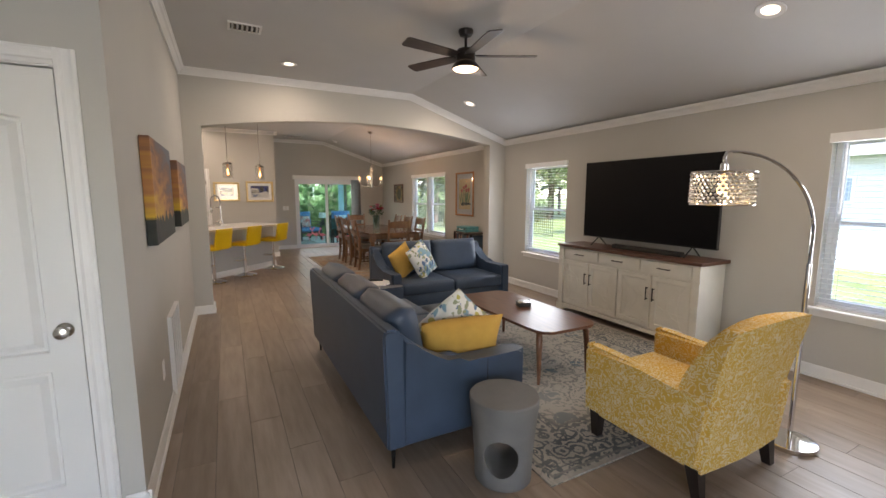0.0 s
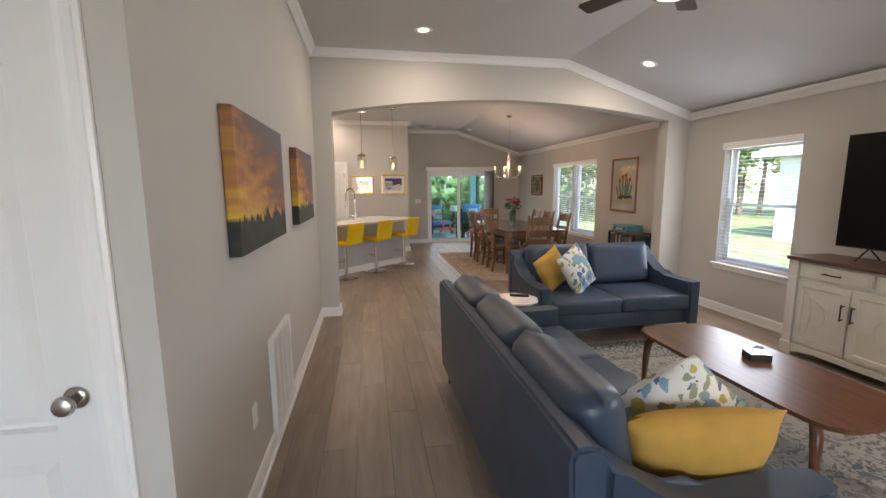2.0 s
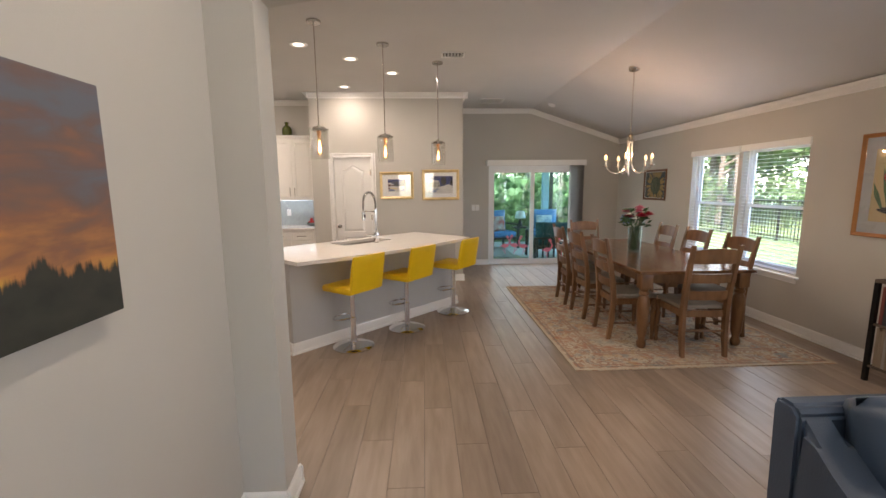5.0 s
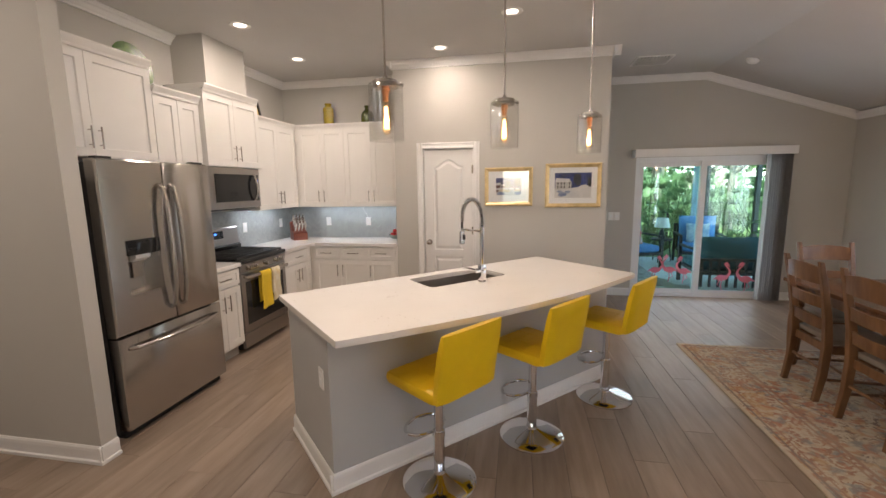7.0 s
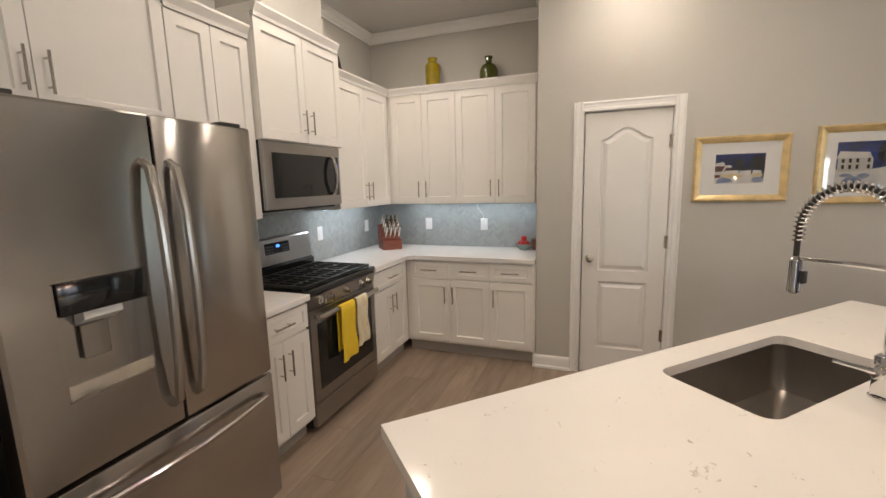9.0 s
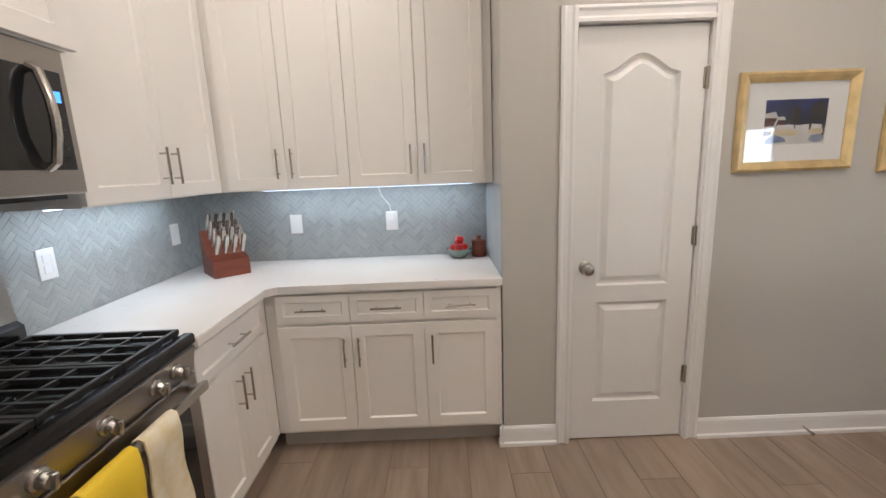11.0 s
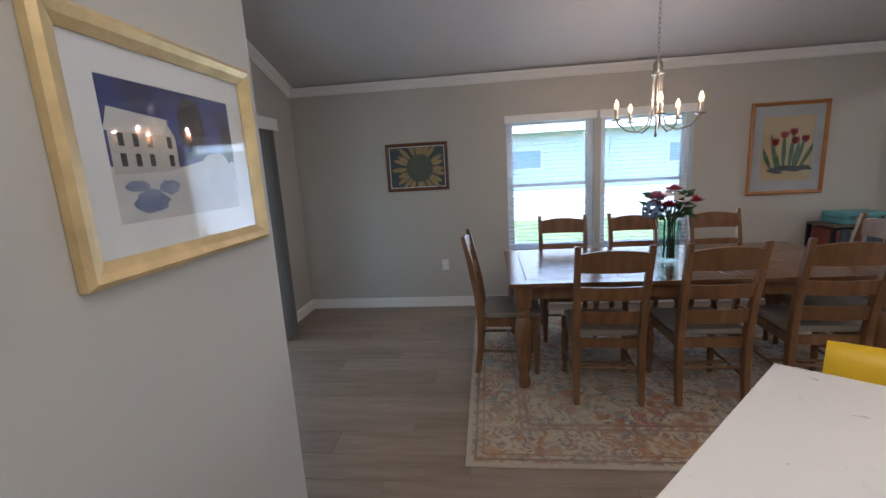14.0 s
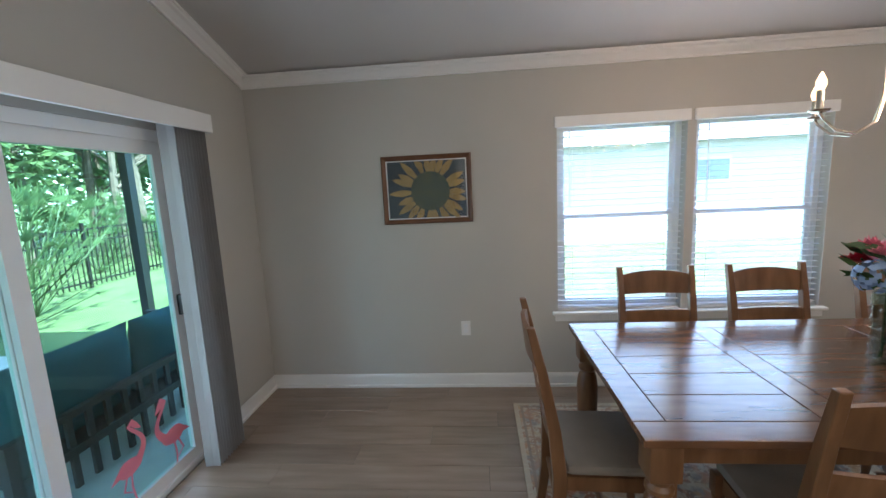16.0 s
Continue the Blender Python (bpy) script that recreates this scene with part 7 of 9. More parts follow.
for i in range(12):
    u = i / 11
    z = 0.16 + 0.755 * u
    yb = -0.36 - 0.02 * u - 0.16 * max(0, u - 0.45) ** 1.2
    th = 0.10 + 0.10 * math.sin(min(1, u * 1.1) * math.pi) * 0.9 + 0.02
    if u > 0.93:
        th *= 0.72
        z -= 0.008
    hw_ = AW / 2 - 0.03 + (0.01 if u > 0.5 else -0.0) - (0.03 if u > 0.95 else 0)
    rows.append([bm.verts.new(v) for v in ((-hw_, yb, z), (-hw_ * 0.5, yb - 0.012, z + (0.015 if u > 0.9 else 0)), (0, yb - 0.018, z + (0.02 if u > 0.9 else 0)), (hw_ * 0.5, yb - 0.012, z + (0.015 if u > 0.9 else 0)), (hw_, yb, z), (hw_ - 0.01, yb + th * 0.8, z), (hw_ * 0.5, yb + th, z + (0.012 if u > 0.9 else 0)), (0, yb + th + 0.008, z + (0.016 if u > 0.9 else 0)), (-hw_ * 0.5, yb + th, z + (0.012 if u > 0.9 else 0)), (-hw_ + 0.01, yb + th * 0.8, z))])
for a, b in zip(rows, rows[1:]):
    for i in range(10):
        bm.faces.new((a[i], a[(i + 1) % 10], b[(i + 1) % 10], b[i]))
bm.faces.new(rows[0])
bm.faces.new(rows[-1])
part("backrest", bm, YSC, ac, smooth=60)
ESP = mat("espresso_wood", (0.018, 0.012, 0.010), 0.4)
for x, y in ((-0.33, -0.31), (0.33, -0.31), (-0.33, 0.31), (0.33, 0.31)):
    bm = bmn()
    h2, h1 = 0.034, 0.022
    lo = [bm.verts.new((x + a * h1 + (0.0), y + b * h1 + (-0.03 if y < 0 else 0.0), 0.0)) for a, b in ((-1, -1), (1, -1), (1, 1), (-1, 1))]
    hi = [bm.verts.new((x + a * h2, y + b * h2, 0.172)) for a, b in ((-1, -1), (1, -1), (1, 1), (-1, 1))]
    bm.faces.new(lo)
    bm.faces.new(hi)
    for i in range(4):
        bm.faces.new((lo[i], lo[(i + 1) % 4], hi[(i + 1) % 4], hi[i]))
    part("foot", bm, ESP, ac, "tapered black wooden foot", smooth=None)

# arc floor lamp
fl = thing("floor_lamp", pose(4.26, 1.97, 0), "chrome arc floor lamp with crystal drum shade", "floor lamp")
bm = bmn()
lathe(bm, [(0.14, 0.0), (0.142, 0.004), (0.142, 0.026), (0.138, 0.03), (0.02, 0.032)], 40)
part("base", bm, CHROME, fl)
SHX, SHY, SHR = -0.51, 0.24, 0.158
arcl = [(0, 0, 0.03), (0, 0, 0.5), (0, 0, 1.0), (0.0, 0.0, 1.30)]
for i in range(1, 15):
    a = math.pi / 2 * i / 14
    u = (1 - math.cos(a))
    arcl.append((SHX * 0.92 * u, SHY * 0.92 * u, 1.30 + 0.47 * math.sin(a)))
arcl += [(SHX * 0.98, SHY * 0.98, 1.765), (SHX, SHY, 1.74), (SHX, SHY, 1.70)]
bm = bmn()
tube(bm, arcl, 0.0095, 10)
tube(bm, [(0, 0, 0.03), (0, 0, 1.13)], 0.014, 12)
part("pole", bm, CHROME, fl)
bm = bmn()
lathe(bm, [(0.02, 1.66), (0.02, 1.70), (0.008, 1.71)], 14, pose(SHX, SHY, 0))
for k in range(3):
    a = 2 * math.pi * k / 3
    tube(bm, [(SHX, SHY, 1.665), (SHX + SHR * math.cos(a), SHY + SHR * math.sin(a), 1.655)], 0.003, 5)
for z in (1.655, 1.475):
    tube(bm, [(SHX + SHR * math.cos(2 * math.pi * i / 36), SHY + SHR * math.sin(2 * math.pi * i / 36), z) for i in range(36)], 0.005, 6, closed=True)
part("shade_frame", bm, CHROME, fl)
CRYST = pane_mat("crystal_bead", (0.86, 0.86, 0.86))
bm = bmn()
for r in range(8):
    for i in range(36):
        a = 2 * math.pi * (i + 0.5 * (r % 2)) / 36
        c = Vector((SHX + SHR * math.cos(a), SHY + SHR * math.sin(a), 1.487 + r * 0.0222))
        o_, t_ = Vector((math.cos(a), math.sin(a), 0)), Vector((-math.sin(a), math.cos(a), 0))
        vs = [bm.verts.new(c + v) for v in (t_ * 0.0125, Vector((0, 0, 0.0125)), -t_ * 0.0125, Vector((0, 0, -0.0125)), o_ * 0.007, -o_ * 0.007)]
        for q in range(4):
            bm.faces.new((vs[q], vs[(q + 1) % 4], vs[4]))
            bm.faces.new((vs[(q + 1) % 4], vs[q], vs[5]))
tagged(part("crystal_beads", bm, mat("crystal_facets", (0.72, 0.70, 0.67), 0.08, 0.75, var=0.05), fl, "rows of glittering crystal beads", smooth=None), kind="stuff")
bm = bmn()
lathe(bm, [(0.012, 1.64), (0.014, 1.61), (0.028, 1.57), (0.026, 1.545), (0.008, 1.53)], 14, pose(SHX, SHY, 0))
part("bulb", bm, CANDLE, fl)
l = new("floor_lamp_light", bpy.data.lights.new("floor_lamp_light", 'POINT'))
l.data.energy, l.data.color, l.data.shadow_soft_size = 0.7, (1.0, 0.78, 0.5), 0.03
l.location = (SHX, SHY, 1.50)
l.parent = fl

# ceiling fan
FX, FY = 3.30, 4.33
fan = thing("ceiling_fan", pose(FX, FY, 0), "dark bronze five-blade ceiling fan with a lit lamp", "ceiling fan")
bm = bmn()
lathe(bm, [(0.03, ZC - 0.06), (0.055, ZC - 0.05), (0.068, ZC - 0.02), (0.068, ZC - 0.001)], 24)
part("canopy", bm, BRONZE, fan)
bm = bmn()
tube(bm, [(0, 0, 2.86), (0, 0, ZC - 0.05)], 0.013, 10)
part("downrod", bm, BRONZE, fan)
bm = bmn()
lathe(bm, [(0.03, 2.87), (0.075, 2.86), (0.09, 2.84), (0.09, 2.765), (0.075, 2.755)], 28)
part("motor", bm, BRONZE, fan)
bm = bmn()
lathe(bm, [(0.07, 2.754), (0.10, 2.74), (0.128, 2.70), (0.128, 2.685), (0.12, 2.685)], 28, caps=False)
part("lamp_housing", bm, BRONZE, fan)
bm = bmn()
lathe(bm, [(0.118, 2.69), (0.105, 2.68), (0.06, 2.672), (0.01, 2.67)], 28)
part("diffuser", bm, glow("fan_lens", (1.0, 0.76, 0.48), 0.6), fan)
BLADE = mat("dark_brown_blade", (0.045, 0.032, 0.028), 0.4, var=0.2, scale=5, stretch=(1, 8, 1))
for k in range(5):
    a = -27 + 72 * k
    bm = bmn()
    mB = pose(0, 0, 2.80, 0, 0, a) @ pose(0, 0, 0, 11, 0, 0)
    out = [(0.10, -0.045), (0.20, -0.06), (0.63, -0.07), (0.655, -0.055), (0.66, 0.05), (0.64, 0.065), (0.20, 0.055), (0.10, 0.04)]
    vs = prism(bm, out, 'z', -0.004, 0.004)
    for v in vs:
        v.co = mB @ v.co
    bl = part("blade", bm, BLADE, fan, smooth=None)
    bm = bmn()
    box(bm, 0.06, -0.02, 0.004, 0.20, 0.02, 0.012, 0.003, mB)
    part("bracket", bm, BRONZE, bl, smooth=None)
l = new("fan_light", bpy.data.lights.new("fan_light", 'POINT'))
l.data.energy, l.data.color, l.data.shadow_soft_size = 1.0, (1.0, 0.78, 0.52), 0.08
l.location = (0, 0, 2.60)
l.parent = fan


# canvases on the west wall
def sunset(name, seed):
    m = bpy.data.materials.new(name)
    m.use_nodes = True
    nt = m.node_tree
    b = nt.nodes["Principled BSDF"]
    b.inputs["Roughness"].default_value = 0.6
    tc = nt.nodes.new("ShaderNodeTexCoord")
    sep = nt.nodes.new("ShaderNodeSeparateXYZ")
    nt.links.new(tc.outputs["Generated"], sep.inputs[0])
    flat = nt.nodes.new("ShaderNodeCombineXYZ")
    nt.links.new(sep.outputs["Y"], flat.inputs["X"])
    nt.links.new(sep.outputs["Z"], flat.inputs["Y"])

    def noise(scale, detail, w, stretch=(1, 1, 1), turn=0.0, dist=0.0):
        mp = nt.nodes.new("ShaderNodeMapping")
        mp.inputs["Scale"].default_value = stretch
        mp.inputs["Rotation"].default_value = (0, 0, turn)
        nt.links.new(flat.outputs[0], mp.inputs["Vector"])
        n = nt.nodes.new("ShaderNodeTexNoise")
        n.noise_dimensions = '4D'
        n.inputs["W"].default_value = w
        n.inputs["Scale"].default_value = scale
        n.inputs["Detail"].default_value = detail
        n.inputs["Distortion"].default_value = dist
        nt.links.new(mp.outputs[0], n.inputs["Vector"])
        return n.outputs["Fac"]

    def calc(op, a, b_):
        n = nt.nodes.new("ShaderNodeMath")
        n.operation = op
        for i, v in enumerate((a, b_)):
            if isinstance(v, (int, float)):
                n.inputs[i].default_value = v
            else:
                nt.links.new(v, n.inputs[i])
        return n.outputs[0]

    def ramp(src, stops):
        rp = nt.nodes.new("ShaderNodeValToRGB")
        e = rp.color_ramp.elements
        e[0].position, e[0].color = stops[0][0], (*stops[0][1], 1)
        e[1].position, e[1].color = stops[-1][0], (*stops[-1][1], 1)
        for p, c in stops[1:-1]:
            e.new(p).color = (*c, 1)
        nt.links.new(src, rp.inputs[0])
        return rp.outputs[0]
    # cloud streaks that rise to the right, yellow low down, rust and slate above
    streak = noise(3.0, 5, seed, (1.0, 2.3, 1), 0.9, 0.6)
    blot = noise(7.0, 5, seed + 2)
    up = calc('ADD', calc('MULTIPLY', sep.outputs["Z"], 0.42), calc('MULTIPLY', sep.outputs["Y"], 0.26))
    tone = calc('ADD', up, calc('ADD', calc('MULTIPLY', streak, 0.75), calc('MULTIPLY', blot, 0.22)))
    sky_ = ramp(calc('SUBTRACT', tone, 0.30), ((0.16, (0.74, 0.47, 0.03)), (0.34, (0.58, 0.32, 0.05)), (0.46, (0.44, 0.19, 0.06)), (0.58, (0.24, 0.11, 0.06)), (0.70, (0.15, 0.10, 0.09)), (0.82, (0.12, 0.13, 0.16))))
    # the treeline's height follows the width alone
    lump = nt.nodes.new("ShaderNodeTexNoise")
    lump.noise_dimensions = '1D'
    lump.inputs["Scale"].default_value = 9
    lump.inputs["Detail"].default_value = 7
    lump.inputs["Roughness"].default_value = 0.62
    nt.links.new(calc('ADD', sep.outputs["Y"], seed), lump.inputs["W"])
    top = calc('ADD', 0.10, calc('MULTIPLY', lump.outputs["Fac"], 0.30))
    edge = calc('ADD', calc('SUBTRACT', sep.outputs["Z"], top), calc('MULTIPLY', calc('SUBTRACT', noise(30, 3, seed + 5), 0.5), 0.05))
    trees = ramp(calc('ADD', edge, 0.5), ((0.485, (1, 1, 1)), (0.515, (0, 0, 0))))
    mx = nt.nodes.new("ShaderNodeMix")
    mx.data_type = 'RGBA'
    nt.links.new(trees, mx.inputs["Factor"])
    nt.links.new(sky_, mx.inputs["A"])
    nt.links.new(ramp(noise(9, 4, seed + 8), ((0.3, (0.014, 0.017, 0.014)), (0.7, (0.035, 0.036, 0.026)))), mx.inputs["B"])
    nt.links.new(mx.outputs["Result"], b.inputs["Base Color"])
    return m


for y0, y1, z0, z1, sd_ in ((3.755, 4.74, 1.226, 1.86, 1.0), (5.29, 6.17, 1.235, 1.83, 7.0)):
    bm = bmn()
    box(bm, 0, 0, 0, 0.052, y1 - y0, z1 - z0, 0.004)
    o = solid("canvas_painting", bm, sunset("sunset_canvas", sd_), "unframed canvas of a yellow sunset over dark trees", "painting", smooth=None)
    o.location = (XW + 0.002, y0, z0)

# return-air grille
rgl = thing("air_grille", west(XW, 4.285, 0.075), "white wall return-air grille", "vent")
bm = bmn()
for a in ((0, 0, 0.025, 0.58), (0.495, 0, 0.52, 0.58), (0.025, 0, 0.495, 0.025), (0.025, 0.555, 0.495, 0.58)):
    box(bm, a[0], -0.03, a[1], a[2], -0.0005, a[3])
for x in (0.14, 0.26, 0.38):
    box(bm, x - 0.006, -0.028, 0.025, x + 0.006, -0.001, 0.555)
part("frame", bm, TRIM, rgl, smooth=None)
lm = bmn()
box(lm, 0.025, -0.024, -0.001, 0.495, -0.004, 0.0015, 0, Matrix.Translation((0, 0, 0)) @ pose(0, 0, 0))
me = finish(lm, "louvre")
me.materials.append(TRIM)
for i in range(34):
    o = new("louvre", me)
    o.parent = rgl
    o.location = (0, 0, 0.04 + i * 0.0152)


def ceiling_vent(x, y, w, l, rz, label):
    v = thing("ceiling_vent", pose(x, y, ZC, 0, 0, rz), label, "vent", "ceiling vents")
    bm = bmn()
    f = 0.02
    for a in ((-w / 2, -l / 2, -w / 2 + f, l / 2), (w / 2 - f, -l / 2, w / 2, l / 2), (-w / 2 + f, -l / 2, w / 2 - f, -l / 2 + f), (-w / 2 + f, l / 2 - f, w / 2 - f, l / 2)):
        box(bm, a[0], a[1], -0.012, a[2], a[3], -0.0005)
    part("frame", bm, TRIM, v, smooth=None)
    bm = bmn()
    box(bm, -w / 2 + f, -l / 2 + f, -0.004, w / 2 - f, l / 2 - f, -0.001)
    part("backing", bm, BLACKMAT, v, smooth=None)
    n = max(4, int((w - 2 * f) / 0.035))
    for i in range(n):
        bm = bmn()
        x_ = -w / 2 + f + (i + 0.5) * (w - 2 * f) / n
        box(bm, -0.013, -l / 2 + f, -0.001, 0.013, l / 2 - f, 0.001, 0, pose(x_, 0, -0.013, 0, 58, 0))
        part("slat", bm, TRIM, v, smooth=None)
    return v


ceiling_vent(1.49, 5.2, 0.28, 0.20, 0, "white ceiling air vent")
ceiling_vent(2.07, 9.92, 0.26, 0.18, 0, "white ceiling air vent")
ceiling_vent(2.91, 12.46, 0.40, 0.37, 0, "wide white ceiling return vent")


sd = thing("smoke_detector", pose(3.99, 12.5, ceil_z(3.99), 0, math.degrees(math.atan((ZC - ZE) / (XE - XR))), 0), "small round white smoke detector on the ceiling", "smoke detector")
bm = bmn()
lathe(bm, [(0.03, -0.036), (0.045, -0.034), (0.058, -0.024), (0.062, -0.012)], 24)
part("cover", bm, TRIM, sd)
bm = bmn()
lathe(bm, [(0.066, -0.0118), (0.068, -0.006), (0.068, -0.0006)], 24)
part("base", bm, TRIM, sd)


# downlights
def downlight(x, y, power):
    z = ceil_z(x)
    tilt = 0 if x <= XR else math.degrees(math.atan((ZC - ZE) / (XE - XR)))
    d = thing("recessed_downlight", pose(x, y, z, 0, tilt, 0), "round recessed ceiling downlight, lit", "downlight", "recessed downlights")
    bm = bmn()
    lathe(bm, [(0.055, -0.004), (0.085, -0.008), (0.09, -0.001)], 28, caps=False)
    part("trim_ring", bm, TRIM, d)
    bm = bmn()
    lathe(bm, [(0.055, -0.0035), (0.02, -0.0045)], 28)
    part("lens", bm, LAMPGLOW, d)
    l = new("downlight_lamp", bpy.data.lights.new("downlight_lamp", 'AREA'))
    l.data.shape, l.data.size, l.data.energy, l.data.color = 'DISK', 0.13, power, (1.0, 0.85, 0.68)
    l.matrix_basis = pose(0, 0, -0.015)
    l.parent = d


# the last two, at y 7.95, are added only to brighten the hall
for x, y, p in ((1.99, 6.14, 1.6), (4.44, 6.15, 1.6), (4.60, 2.47, 1.6), (0.45, 9.63, 0.95), (0.90, 10.11, 0.95), (1.33, 10.71, 0.95), (0.577, 11.47, 0.9), (-1.02, 10.49, 0.95), (-1.04, 11.50, 0.9), (0.15, 7.95, 1.5), (-1.9, 7.95, 1.5)):
    downlight(x, y, p)
# strip light under the wall cabinets
for m_, sx, sy in ((pose(-0.76, 12.33, 1.352), 1.2, 0.02), (pose(-1.68, 11.70, 1.352), 0.02, 0.75)):
    s_ = thing("strip_light", m_, "cool white strip light under the cabinets", "strip light")
    bm = bmn()
    box(bm, -sx / 2, -sy / 2, 0.0, sx / 2, sy / 2, 0.007)
    part("strip", bm, glow("led_strip", (0.75, 0.88, 1.0), 0.6), s_, smooth=None)
    l = new("strip_lamp", bpy.data.lights.new("strip_lamp", 'AREA'))
    l.data.shape, l.data.size, l.data.size_y, l.data.energy, l.data.color = 'RECTANGLE', sx, sy, 0.18, (0.90, 0.97, 1.0)
    l.matrix_basis = pose(0, 0, -0.004)
    l.parent = s_

# subwoofer beside the console
sw = thing("subwoofer", pose(5.25, 2.55, 0), "black box subwoofer on the floor beside the console", "speaker")
bm = bmn()
box(bm, 0.0, 0.0, 0.02, 0.32, 0.30, 0.34, 0.008)
part("cabinet", bm, BLACKMAT, sw, smooth=None)
bm = bmn()
box(bm, -0.012, 0.015, 0.035, -0.0005, 0.285, 0.325, 0.004)
part("grille", bm, mat("black_speaker_cloth", (0.012, 0.012, 0.012), 0.95, bump=0.3, bscale=400), sw, smooth=None)
for fx in (0.04, 0.28):
    for fy in (0.04, 0.26):
        bm = bmn()
        lathe(bm, [(0.016, 0.0), (0.018, 0.0198)], 12, pose(fx, fy, 0))
        part("rubber_foot", bm, BLACKMAT, sw)

# ---- dining ----
OAK = mat("brown_oak", (0.125, 0.058, 0.022), 0.36, color2=(0.22, 0.112, 0.048), scale=4, stretch=(5, 5, 1), detail=7, each=0.08, bump=0.05, bscale=30)
OAKT = mat("table_oak", (0.10, 0.043, 0.018), 0.17, color2=(0.19, 0.092, 0.042), scale=4, stretch=(6, 1, 6), detail=7, each=0.12, bump=0.04, bscale=25, spec=0.85)
SEATF = mat("taupe_seat_fabric", (0.25, 0.215, 0.175), 0.9, var=0.08, bump=0.25, bscale=260)

dt = thing("dining_table", pose(4.265, 9.86, 0.012), "brown oak farmhouse dining table with turned legs", "dining table")
TWD, TLN = 1.11, 2.36
bx0, bx1, by0, by1 = -TWD / 2, TWD / 2, -TLN / 2, TLN / 2
bm = bmn()
box(bm, bx0 + 0.02, by0 + 0.02, 0.726, bx1 - 0.02, by1 - 0.02, 0.732)
part("top_core", bm, OAKT, dt, smooth=None)
def board(x0, y0, x1, y1):
    b = bmn()
    box(b, x0 + 0.0008, y0 + 0.0008, 0.7325, x1 - 0.0008, y1 - 0.0008, 0.760, 0.003)
    part("board", b, OAKT, dt, smooth=None)
e = 0.11
for y0, y1 in ((by0, by0 + e), (by1 - e, by1), (-0.24 - e / 2, -0.24 + e / 2 ), (0.46, 0.46 + e)):
    board(bx0 + e, y0, bx1 - e, y1)
board(bx0, by0, bx0 + e, by1)
board(bx1 - e, by0, bx1, by1)
spans = ((by0 + e, -0.24 - e / 2), (-0.24 + e / 2, 0.46), (0.46 + e, by1 - e))
nb = 5
for y0, y1 in spans:
    for i in range(nb):
        w_ = (TWD - 2 * e) / nb
        board(bx0 + e + i * w_, y0, bx0 + e + (i + 1) * w_, y1)
for a in ((bx0 + 0.09, by0 + 0.07, bx1 - 0.09, by0 + 0.095), (bx0 + 0.09, by1 - 0.095, bx1 - 0.09, by1 - 0.07), (bx0 + 0.07, by0 + 0.09, bx0 + 0.095, by1 - 0.09), (bx1 - 0.095, by0 + 0.09, bx1 - 0.07, by1 - 0.09)):
    bm = bmn()
    box(bm, a[0], a[1], 0.635, a[2], a[3], 0.7255)
    part("apron", bm, OAK, dt, smooth=None)
for sx in (-1, 1):
    for sy in (-1, 1):
        bm = bmn()
        mm = pose(sx * (TWD / 2 - 0.085), sy * (TLN / 2 - 0.085), 0)
        lathe(bm, [(0.032, 0.0), (0.042, 0.02), (0.044, 0.05), (0.03, 0.085), (0.036, 0.11), (0.045, 0.14), (0.05, 0.22), (0.056, 0.34), (0.057, 0.43), (0.048, 0.49), (0.036, 0.515), (0.047, 0.53), (0.047, 0.545), (0.036, 0.56), (0.05, 0.585)], 20, mm)
        box(bm, -0.052, -0.052, 0.585, 0.052, 0.052, 0.7255, 0.004, mm)
        part("leg", bm, OAK, dt, "turned wooden leg")


